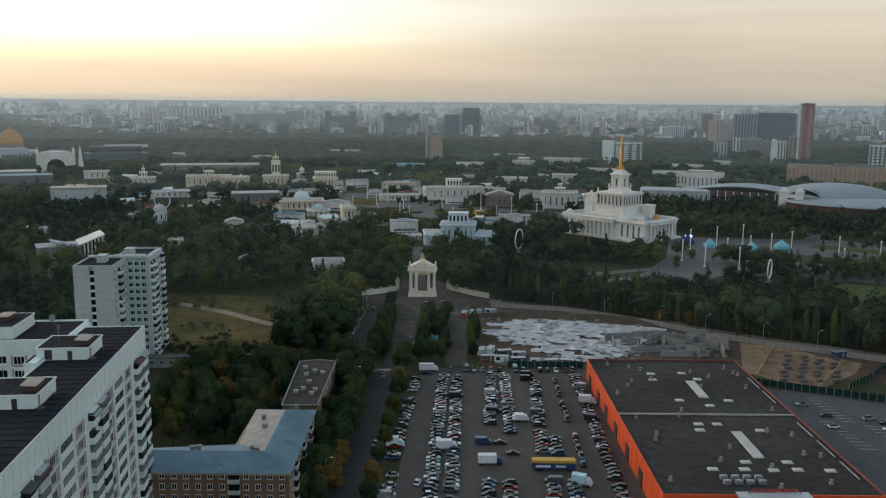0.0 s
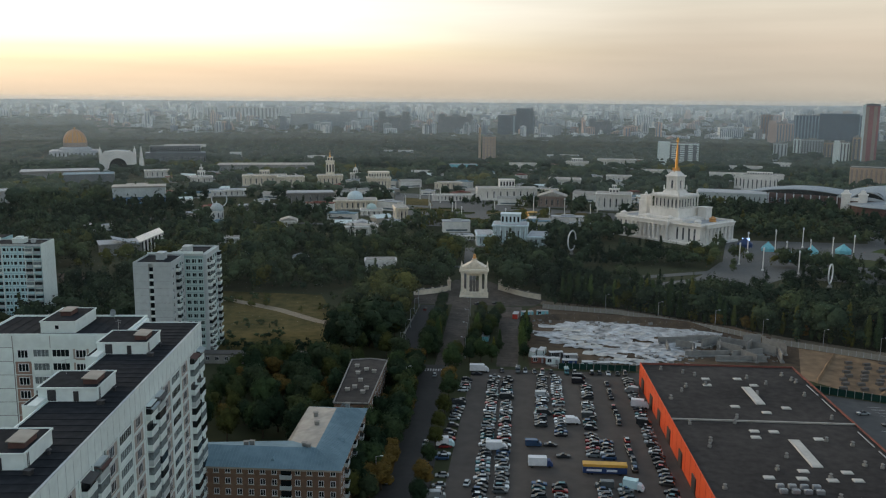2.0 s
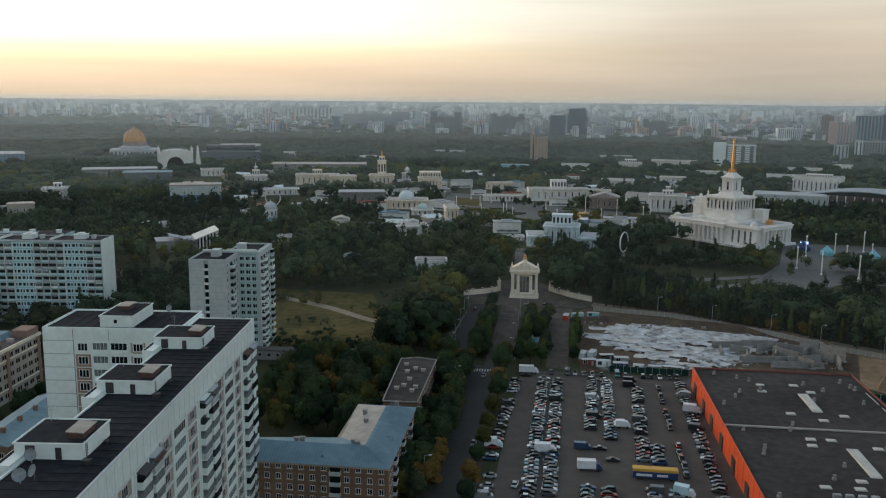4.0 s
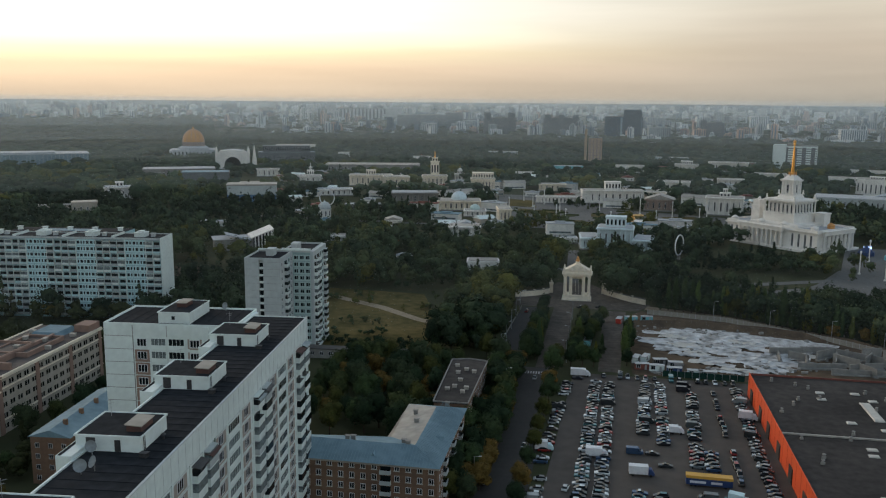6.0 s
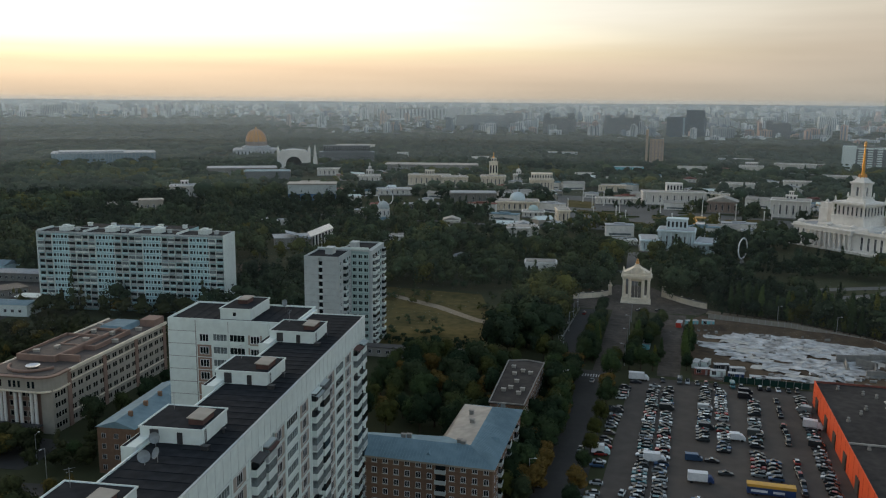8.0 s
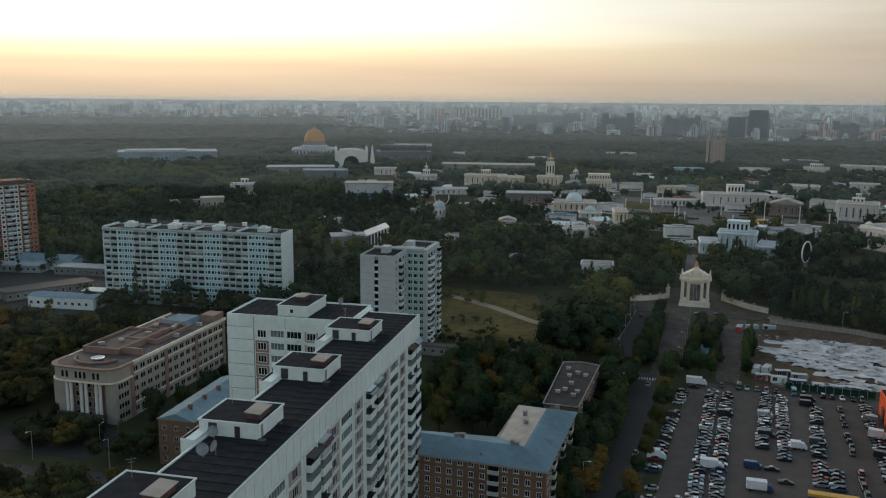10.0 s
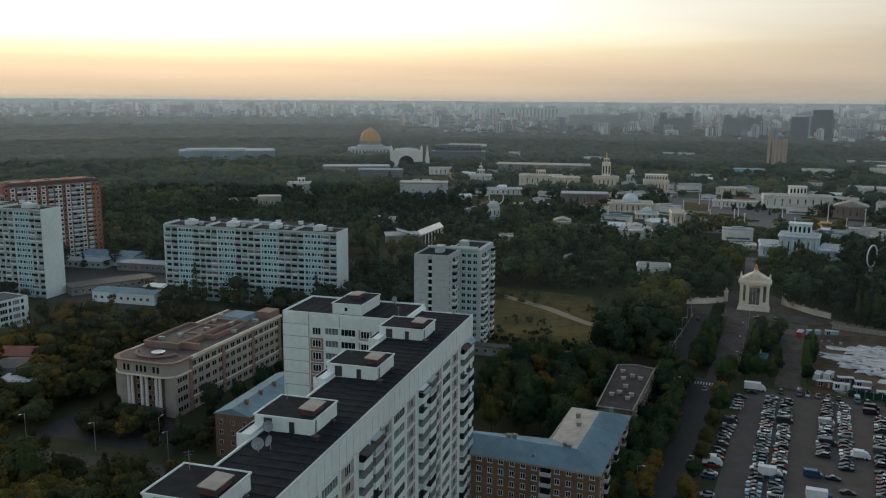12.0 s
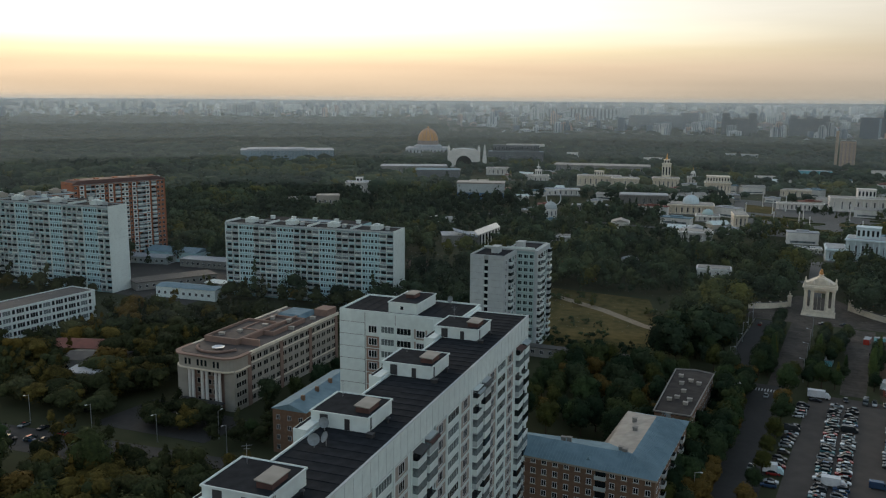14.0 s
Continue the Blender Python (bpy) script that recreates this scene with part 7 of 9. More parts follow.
# ---- store with orange walls ----
def store():
    t = thing("store", "large single-storey store with orange walls and dark flat roof", "store", 0, 0, 0)
    X0, X1, Y0, Y1, Z = 58.5, 117.5, 208.0, 327.0, 8.6
    free(88, 268, 62, 122, 0, 3)
    part("body", Build().box(X0 + 0.3, Y0 + 0.3, 0, X1 - 0.3, Y1 - 0.3, Z - 0.6), "panel_grey", t)
    part("wall_west", Build().box(X0, Y0, 0, X0 + 0.28, Y1, Z + 0.5), "mall_orange", t, "orange clad wall")
    part("wall_south", Build().box(X0 + 0.28, Y0, 0, X1, Y0 + 0.28, Z + 0.5), "mall_orange", t, "orange clad wall")
    part("parapet", Build().box(X0 + 0.28, Y1 - 0.3, Z - 0.6, X1, Y1, Z + 0.4).box(X1 - 0.3, Y0 + 0.28, Z - 0.6, X1, Y1 - 0.3, Z + 0.4), "roof_red", t, "faded red roof edging")
    part("roof", Build().box(X0 + 0.28, Y0 + 0.28, Z - 0.6, X1 - 0.3, 267, Z - 0.2).box(X0 + 0.28, 267.8, Z - 0.6, X1 - 0.3, Y1 - 0.3, Z - 0.3), "roof_mall", t, "dark weathered flat roof")
    part("roof_joint", Build().box(X0 + 0.28, 267, Z - 0.6, X1 - 0.3, 267.8, Z + 0.25), "roof_pale", t)
    sl = Build().box(-1.5, -1.0, 0, 1.5, 1.0, 0.22).prism([(-1.5, -1.0), (1.5, -1.0), (1.5, 1.0), (-1.5, 1.0)], 0.22, 0.4, 0.85).mesh("skylight", "skylight")
    for x, y in ((80, 310), (79, 303), (92, 311), (96, 304), (83, 281), (100, 281), (92, 276), (83, 259), (82, 254), (89, 259), (101, 254), (88, 230), (77, 225), (86, 225), (94, 224.5), (101, 225), (110, 224.5), (100, 230)):
        put("skylight", sl, t, pose(x, y, Z - 0.25))
    for x, y, l in ((92.5, 293, 9), (93, 243, 10)):
        part("ridge_skylight", Build().box(x - 1.6, y - l, Z - 0.3, x + 1.6, y + l, Z).prism([(x - 1.6, y - l), (x + 1.6, y - l), (x + 1.6, y + l), (x - 1.6, y + l)], Z, Z + 0.25, 0.9), "skylight", t)
    fan = Build().box(-0.5, -0.5, 0, 0.5, 0.5, 0.7).cyl(0, 0, 0.7, 1.3, 0.35, 8).lathe(0, 0, [(0.35, 1.3), (0.6, 1.4), (0.1, 1.7)], 8).mesh("roof_fan", "concrete")
    random.seed(5)
    for i in range(30):
        x, y = random.uniform(X0 + 4, X1 - 4), random.uniform(Y0 + 4, Y1 - 4)
        put("roof_fan", fan, t, pose(x, y, Z - 0.25, 0, 0, random.uniform(0, 90)))
    unit = Build().box(-1, -0.6, 0, 1, 0.6, 1.1).cyl(-0.4, 0, 1.1, 1.25, 0.4, 10).cyl(0.5, 0, 1.1, 1.25, 0.4, 10).mesh("air_unit", "galvanised")
    for i in range(8):
        put("air_unit", unit, t, pose(78 + (i % 4) * 3.2, 216 + (i // 4) * 3, Z - 0.25))
    pipe = Build().box(-0.15, -6, 0.1, 0.15, 6, 0.35).mesh("duct", "galvanised")
    for y in (225, 240, 255, 285, 300):
        put("duct", pipe, t, pose(X1 - 2.0, y, Z - 0.25))
    bay = Build().box(-2.2, -0.3, 0, 2.2, 0.0, 5).box(-1.8, -0.35, 0.3, 1.8, -0.3, 4).mesh("loading_door", "dark_steel")
    for y in (318, 300, 285, 268, 250, 232):
        put("loading_door", bay, t, pose(X0, y, 0, 0, 0, 270))
    seam = Build().box(-0.06, -0.04, 0, 0.06, 0.0, 9.0).mesh("cladding_joint", "red_paint")
    for i in range(19):
        put("cladding_joint", seam, t, pose(X0, 213 + i * 6.2, 0.05, 0, 0, 270))
    # sign box over the entrance
    part("entrance", Build().box(78, Y0 - 3, 0, 96, Y0 - 0.02, 9.6).box(77.5, Y0 - 3.4, 9.6, 96.5, Y0 - 0.02, 10), "panel_grey", t)
    part("sign_rack", Build().box(80.5, Y0 - 1.2, 10, 80.7, Y0 - 1.0, 12.2).box(94, Y0 - 1.2, 10, 94.2, Y0 - 1.0, 12.2).box(80.5, Y0 - 1.2, 10.2, 94.2, Y0 - 1.1, 10.35), "dark_steel", t)


store()


def lettering(text, size, material, x, y, z, yaw, label, name="sign"):
    c = bpy.data.curves.new(name, 'FONT')
    c.body, c.size, c.extrude, c.align_x = text, size, 0.08, 'CENTER'
    tmp = new("tmp", c)
    bpy.context.view_layer.update()
    me = bpy.data.meshes.new_from_object(tmp.evaluated_get(bpy.context.evaluated_depsgraph_get()))
    bpy.data.objects.remove(tmp)
    bpy.data.curves.remove(c)
    me.materials.clear()
    me.materials.append(M[material])
    ob = new(name, me)
    ob.matrix_world = pose(x, y, z, 90, 0, yaw)
    return tagged(ob, label, "sign")


lettering("ТОРГОВЫЙ ЦЕНТР", 1.3, "red_paint", 87.3, 206.8, 10.4, 0, "red roof sign letters over the store entrance")


# ---- building site ----
def building_site():
    rng = np.random.RandomState(3)
    outline = [(21, 404), (38, 421), (78, 418), (106, 407), (98, 390), (88, 374), (76, 357), (58, 352), (38, 370)]
    # white covering sheets laid in overlapping strips, with folds and gaps
    t = thing("cover_sheets", "crumpled white sheets covering a foundation pit", "tarpaulin")
    c, sn = math.cos(radians(-14)), math.sin(radians(-14))
    for i in range(-6, 7):
        for j in range(-10, 11):
            u, v = i * 9.5 + rng.uniform(-2, 2) + 4.5 * (j % 2), j * 4.4 + rng.uniform(-0.6, 0.6)
            x, y = 70 + u * c - v * sn, 388 + u * sn + v * c
            inside = False
            for (x0, y0), (x1, y1) in zip(outline, outline[1:] + outline[:1]):
                if (y0 > y) != (y1 > y) and x < (x1 - x0) * (y - y0) / (y1 - y0) + x0:
                    inside = not inside
            if not inside or rng.rand() < 0.1:
                continue
            w, d, a = rng.uniform(5.2, 7.0), rng.uniform(2.5, 3.2), radians(-14 + rng.uniform(-9, 9))
            ca, sa_, z = math.cos(a), math.sin(a), 0.06 + 0.02 * (i % 3) + 0.03 * (j % 2)
            vs, n = [], 7
            for r in range(4):
                for p in range(n):
                    e, f = -1 + 2 * p / (n - 1) + rng.uniform(-0.06, 0.06), -1 + 2 * r / 3 + rng.uniform(-0.12, 0.12)
                    vs.append((x + e * w * ca - f * d * sa_, y + e * w * sa_ + f * d * ca, z + 0.7 * rng.rand() ** 3))
            part("sheet", Build().add(vs, [(r * n + p, r * n + p + 1, r * n + n + p + 1, r * n + n + p) for r in range(3) for p in range(n - 1)]), "sheet_white" if rng.rand() < 0.8 else "skylight", t)
    t = thing("foundation_walls", "bare grey concrete foundation walls of a new building", "foundation", 0, 0)
    for x, y, l, yaw, h in ((84, 388, 14, 10, 3), (98, 392, 14, 5, 3), (111, 386, 13, -30, 3.4), (122, 376, 12, -50, 4), (90, 374, 12, 80, 3), (103, 378, 14, 75, 3.2), (95, 368, 20, 8, 2.6), (113, 370, 16, 20, 3), (108, 362, 22, 3, 2.4), (126, 366, 10, 80, 4), (80, 380, 10, 85, 2.4), (100, 384, 12, 40, 4.2), (106, 374, 12, -45, 4.4), (116, 378, 10, 60, 4.6), (120, 388, 9, 15, 5), (88, 380, 9, -35, 3.2), (112, 364, 9, -60, 3.6), (127, 378, 13, -55, 5.2)):
        part("wall", Build().obox(x, y, 0, h, l, 0.5, yaw).obox(x, y - 0.8, 0, 0.6, l, 1.8, yaw), "concrete", t)
    me = Build().box(-1.5, -0.7, 0, 1.5, 0.7, 1.1).mesh("concrete_block", "roof_tar_pale")
    random.seed(9)
    pile = thing("concrete_blocks", "stacked concrete blocks in the excavation", "blocks", 0, 0)
    for i in range(7):
        for j in range(4):
            put("block", me, pile, pose(138 + j * 7 + i * 2.5 + random.uniform(-1, 1), 328 + i * 5.5 + random.uniform(-1, 1), 0.02, 0, 0, 20 + random.uniform(-10, 10)))
    slab("sand_bed", [(126, 340), (146, 316), (172, 338), (182, 352), (160, 374), (140, 384)], "sand", "sandy excavated ground with tyre tracks", "ground", 0.05)
    t = thing("earth_bank", "banks of bare earth round the excavation", "earth bank")
    for (x0, y0), (x1, y1), h in (((131, 336), (152, 374), 1.1), ((148, 318), (172, 350), 1.1), ((152, 374), (172, 352), 1.1), ((17, 424), (40, 430), 2.6), ((40, 430), (82, 425), 2.6), ((82, 425), (118, 411), 2.6), ((118, 411), (130, 392), 2.6)):
        part("bank", Build().add([(x0 - 1, y0 - 3, 0), (x1 - 1, y1 - 3, 0), (x1, y1, h), (x0, y0, h), (x0 + 1, y0 + 4, 0), (x1 + 1, y1 + 4, 0)], [(0, 1, 2, 3), (3, 2, 5, 4), (0, 3, 4), (1, 5, 2)]), "sand" if h < 2 else "dirt", t)


building_site()


def fence(pts, h, material, label, step=3.0, group="site fences"):
    t = thing("fence", label, "fence", group=group)
    post = Build().box(-0.08, -0.08, 0, 0.08, 0.08, h + 0.15).mesh("post", "galvanised")
    meshes = {}
    for (x0, y0), (x1, y1) in zip(pts, pts[1:]):
        length, yaw = math.hypot(x1 - x0, y1 - y0), math.degrees(math.atan2(y1 - y0, x1 - x0))
        n = max(1, round(length / step))
        w = round(length / n, 2)
        if w not in meshes:
            meshes[w] = Build().box(-w / 2 + 0.1, -0.04, 0.1, w / 2 - 0.1, 0.04, h).box(-w / 2 + 0.1, -0.08, h - 0.12, w / 2 - 0.1, 0.08, h - 0.02).mesh("fence_panel", material)
        for i in range(n):
            f = (i + 0.5) / n
            put("fence_panel", meshes[w], t, pose(x0 + (x1 - x0) * f, y0 + (y1 - y0) * f, 0, 0, 0, yaw))
            f = i / n
            put("post", post, t, pose(x0 + (x1 - x0) * f, y0 + (y1 - y0) * f, 0))


fence([(27, 449), (66, 440), (110, 411), (135, 388), (192, 354), (235, 332)], 2.6, "fence_pale", "pale corrugated site fence along the park edge")
fence([(28, 344), (60, 343)], 2.6, "fence_green", "dark green mesh fence behind the car park")
fence([(121, 325), (130, 321), (167, 304), (200, 291)], 2.8, "fence_green", "dark green site fence along the parking deck")
fence([(160, 318), (176, 332), (192, 350)], 2.6, "fence_green", "dark green site fence beside the sandy lane")
fence([(-44.5, 345), (-42, 384), (-39.5, 450)], 1.4, "fence_pale", "low pale wall along the avenue")

# site cabins, containers and machines behind the lot
cab = [(20, 352, 6, 2.5, "roof_red", 5), (26, 351, 6, 2.5, "panel_white", 2), (33, 349, 6, 2.5, "blue_paint", 0), (41, 347, 6, 2.5, "panel_white", 0),
       (18, 362, 6, 2.5, "panel_white", 75), (22, 364, 6, 2.5, "panel_white", 70), (28, 360, 6, 2.5, "dark_steel", 10), (34, 357, 6, 2.5, "galvanised", 5),
       (46, 346.5, 7, 2.5, "concrete", 0), (18, 432, 6, 2.5, "teal", 20), (26, 434, 6, 2.5, "teal", 0), (12, 428, 6, 2.5, "red_paint", 80), (-3, 385, 7, 3, "teal", 85), (-3, 394, 7, 3, "panel_grey", 85),
       (190, 335, 6, 2.5, "blue_paint", 30), (176, 362, 6, 2.5, "blue_paint", 10)]
for x, y, w, d, m_, yaw in cab:
    t = thing("site_cabin", "portable metal site cabin standing on bare earth", "cabin", x, y, 0, yaw, group="site cabins")
    part("body", Build().box(-w / 2, -d / 2, 0.15, w / 2, d / 2, 2.6), m_, t)
    part("roof", Build().box(-w / 2 - 0.1, -d / 2 - 0.1, 2.6, w / 2 + 0.1, d / 2 + 0.1, 2.75), "galvanised", t)
    part("skid", Build().box(-w / 2, -d / 2, 0, w / 2, -d / 2 + 0.2, 0.15).box(-w / 2, d / 2 - 0.2, 0, w / 2, d / 2, 0.15), "dark_steel", t)
    put("window", WIN, t, pose(-w / 4, -d / 2, 0.9))
    put("door", Build().box(-0.45, -0.06, 0.2, 0.45, 0, 2.2).mesh("door", "galvanised"), t, pose(w / 4, -d / 2, 0))


# ---- cars ----
def loft(sections):
    """Skin rings of equal length into a closed body."""
    b = Build()
    k = len(sections[0])
    vs = [p for s in sections for p in s]
    fs = []
    for i in range(len(sections) - 1):
        fs += [(i * k + j, i * k + (j + 1) % k, (i + 1) * k + (j + 1) % k, (i + 1) * k + j) for j in range(k)]
    fs += [tuple(range(k - 1, -1, -1)), tuple(range((len(sections) - 1) * k, len(sections) * k))]
    return b.add(vs, fs)


def ring(x, hw, z0, z1, inset=0.12):
    return [(x, -hw, z0), (x, hw, z0), (x, hw, z1 - inset), (x, hw - inset, z1), (x, -hw + inset, z1), (x, -hw, z1 - inset)]


WHEEL = Build()
WHEEL.lathe(0, 0, [(0.2, -0.1), (0.31, -0.1), (0.33, 0), (0.31, 0.1), (0.2, 0.1)], 10)
WHEEL_ME = WHEEL.mesh("wheel", "tyre")


def make_car(kind):
    label = {"sedan": "parked sedan car on asphalt", "hatch": "parked hatchback car on asphalt", "suv": "parked tall estate car on asphalt", "van": "parked delivery van on asphalt"}[kind]
    t = thing("car", label, "car", 0, 0, 0, 0, "parked cars")
    if kind == "van":
        L, hw, belt, top = 5.4, 0.98, 1.3, 2.3
        body = loft([ring(-2.7, 0.9, 0.4, 2.2), ring(-2.6, hw, 0.3, top), ring(1.2, hw, 0.3, top), ring(1.9, 0.95, 0.3, 1.4), ring(2.6, 0.92, 0.35, 1.15), ring(2.7, 0.8, 0.4, 0.9)])
        cab_ = loft([ring(1.1, 0.99, 1.35, 2.15, 0.1), ring(1.25, 0.99, 1.35, 2.15, 0.1), ring(1.95, 0.9, 1.35, 1.45, 0.05)])
    else:
        top = {"sedan": 1.42, "hatch": 1.5, "suv": 1.72}[kind]
        belt = {"sedan": 0.92, "hatch": 0.95, "suv": 1.08}[kind]
        L = {"sedan": 4.6, "hatch": 4.1, "suv": 4.6}[kind]
        a, hw = L / 2, 0.88
        rear = {"sedan": 1.3, "hatch": 0.35, "suv": 0.25}[kind]
        body = loft([ring(-a, 0.72, 0.45, belt - 0.2), ring(-a + 0.15, 0.84, 0.25, belt - 0.02), ring(-a + 0.9, hw, 0.22, belt), ring(0.9, hw, 0.22, belt - 0.02), ring(a - 0.5, 0.86, 0.24, belt - 0.16), ring(a - 0.08, 0.78, 0.3, belt - 0.28), ring(a, 0.66, 0.4, belt - 0.4)])
        cab_ = loft([ring(-a + rear, 0.74, belt - 0.03, belt + 0.05, 0.03), ring(-a + rear + 0.55, 0.68, belt - 0.03, top - 0.04, 0.12), ring(0.2, 0.68, belt - 0.03, top - 0.03, 0.12), ring(1.15, 0.76, belt - 0.03, belt + 0.03, 0.02)])
    bd = part("body", body, "car_paint", t)
    part("cabin_glass", cab_, "glass", t)
    if kind != "van":
        part("roof", loft([ring(-a + rear + 0.5, 0.6, top - 0.07, top, 0.03), ring(0.25, 0.6, top - 0.07, top + 0.01, 0.03)]), "car_paint", t)
    a = L / 2
    for sx in (-a + 0.85, a - 0.85):
        for sy in (-1, 1):
            put("wheel", WHEEL_ME, t, pose(sx, sy * 0.8, 0.33, 90, 0, 0))
    return t


CARS = {k: make_car(k) for k in ("sedan", "hatch", "suv", "van")}
random.seed(21)
used, count = set(), 0


def park(x, y, yaw, kind=None, z=0.06):
    global count
    kind = kind or random.choices(("sedan", "hatch", "suv", "van"), (5, 4, 4, 0.5))[0]
    m = pose(x, y, z, 0, 0, yaw)
    if kind not in used:
        used.add(kind)
        CARS[kind].matrix_world = m
    else:
        copy_thing(CARS[kind], m)
    count += 1


def park_row(x0, y0, x1, y1, step, yaw, skip=0.06):
    n = int(math.hypot(x1 - x0, y1 - y0) / step)
    for i in range(n):
        if random.random() < skip:
            continue
        f = i / n
        park(x0 + (x1 - x0) * f + random.uniform(-0.3, 0.3), y0 + (y1 - y0) * f, yaw + random.uniform(-3, 3) + (180 if random.random() < 0.5 else 0))


for cx, cy, cyaw in ((-238, 185, 95), (-234, 177, 97), (-229, 178, 97), (-178, 188, 95), (-246, 184, 97)):
    park(cx, cy, cyaw)
park_row(1.2, 330, -3.0, 216, 2.75, 0, 0.04)
park_row(6.6, 328, 2.8, 216, 2.75, 0, 0.06)
park_row(20.6, 331, 17.0, 276, 2.75, 0, 0.04)
park_row(26.0, 331, 23.6, 268, 2.75, 0, 0.05)
park_row(14.5, 236, 13.2, 216, 2.8, 0, 0.1)
park_row(20.2, 232, 19.6, 216, 2.8, 0, 0.1)
park_row(37.0, 322, 32.5, 252, 2.8, 0, 0.05)
park_row(38.0, 266, 37.0, 250, 2.8, 0, 0.1)
park_row(33.2, 233, 31.8, 216, 2.8, 0, 0.05)
park_row(39.6, 234, 38.4, 216, 2.8, 0, 0.05)
park_row(45.5, 330, 44.5, 278, 4.9, 90, 0.25)
park_row(44.8, 268, 44.0, 240, 4.9, 90, 0.3)
park_row(54.6, 331, 51.5, 216, 2.8, -14, 0.1)
park_row(-9.6, 328, -15.0, 246, 3.0, 4, 0.15)
park_row(-14.0, 240, -15.4, 216, 3.1, 4, 0.2)
park_row(4, 338.2, 58, 338.2, 3.2, 90, 0.3)
for x, y, yaw, k in ((-6, 333, 5, "sedan"), (14, 262, 2, "van"), (19.5, 262, 0, "sedan"), (23.0, 253.5, 4, "sedan"), (19, 290, 2, "van"), (34.5, 326, 0, "van"), (35.2, 331.5, 0, "van"),
                     (-6.5, 232, 80, "hatch"), (-23, 330, 88, "hatch"), (-29.5, 232, 86, "sedan"), (-21, 260, 266, "sedan"),
                     (134, 300, 5, "sedan"), (138, 289, 4, "sedan"), (136, 278, 3, "hatch"), (152, 286, 5, "suv"), (156, 282, 5, "sedan"), (154, 276, 4, "sedan"), (160, 270, 3, "suv"), (157, 266, 4, "sedan"),
                     (-233, 176, 12, "sedan"), (-240, 174, 10, "suv"), (-247, 173, 10, "sedan"), (-228, 184, 190, "suv"), (-176, 186, 8, "sedan"), (-238, 204, 95, "hatch"),
                     (-206, 214, 70, "sedan"), (-203, 216, 70, "sedan"), (-200, 217, 70, "hatch"), (-36, 440, 85, "suv"), (-8, 455, 20, "sedan"), (2, 457, 0, "sedan")):
    park(x, y, yaw, k)
for cx, cy, cyaw in ((-262, 474, 20), (-257, 478, 24), (-252, 490, 22), (-264, 500, 80), (-270, 490, 30)):
    park(cx, cy, cyaw)
for i in range(13):
    park(-118 + i * 4.6 + (i % 3), 346.5, 90 if i % 4 else 0)


def truck(x, y, yaw, L, box_mat, cab_mat, label, high=3.3):
    t = thing("truck", label, "truck", x, y, 0.06, yaw, group="trucks")
    part("cargo_box", Build().box(-L / 2, -1.15, 0.8, L / 2 - 1.9, 1.15, high), box_mat, t)
    part("chassis", Build().box(-L / 2, -0.9, 0.5, L / 2 - 0.3, 0.9, 0.8), "dark_steel", t)
    part("cab", loft([ring(L / 2 - 1.8, 1.05, 0.5, 2.4, 0.15), ring(L / 2 - 0.9, 1.05, 0.45, 2.35, 0.15), ring(L / 2 - 0.3, 1.0, 0.45, 1.5, 0.1), ring(L / 2, 0.95, 0.5, 1.2, 0.1)]), cab_mat, t)
    part("windscreen", loft([ring(L / 2 - 1.0, 0.95, 1.45, 2.25, 0.1), ring(L / 2 - 0.32, 0.92, 1.45, 1.55, 0.03)]), "glass", t)
    for sx in (-L / 2 + 1.1, L / 2 - 1.1):
        for sy in (-1, 1):
            put("wheel", WHEEL_ME, t, pose(sx, sy * 1.0, 0.45, 90, 0, 0) @ Matrix.Scale(1.35, 4))


truck(15.5, 246, 2, 7.5, "white_metal", "blue_paint", "box truck with white cargo body and dark blue cab")
truck(2.2, 257, 3, 7.0, "white_metal", "white_metal", "box truck with white cargo body")
truck(-5, 337, 2, 8.0, "white_metal", "white_metal", "white box truck at the lot's edge")
truck(-14.5, 259, 5, 6.0, "white_metal", "panel_blue", "small white box truck beside the trees")
truck(54.5, 300, -12, 6.5, "white_metal", "white_metal", "white delivery truck by the orange wall")
truck(41.5, 232, -20, 6, "panel_blue", "white_metal", "pale blue box truck in the car park")
truck(28.5, 282, 3, 5, "white_metal", "white_metal", "white high-roofed van in the row", 2.8)


def coach(x, y, yaw):
    t = thing("trailer", "long blue and yellow advertising trailer", "trailer", x, y, 0.06, yaw)
    part("lower_body", Build().box(-6.5, -1.25, 0.6, 6.5, 1.25, 2.6), "blue_paint", t)
    part("roof", Build().box(-6.55, -1.3, 2.6, 6.55, 1.3, 3.4), "yellow_paint", t)
    part("stripe", Build().box(-5.5, -1.3, 1.2, -1.0, -1.26, 1.9).box(0.5, -1.3, 1.2, 3.6, -1.26, 1.9), "white_metal", t)
    for sx in (-5, -3.9, 4.6):
        for sy in (-1, 1):
            put("wheel", WHEEL_ME, t, pose(sx, sy * 1.05, 0.48, 90, 0, 0) @ Matrix.Scale(1.4, 4))


coach(34.5, 242.5, -1)

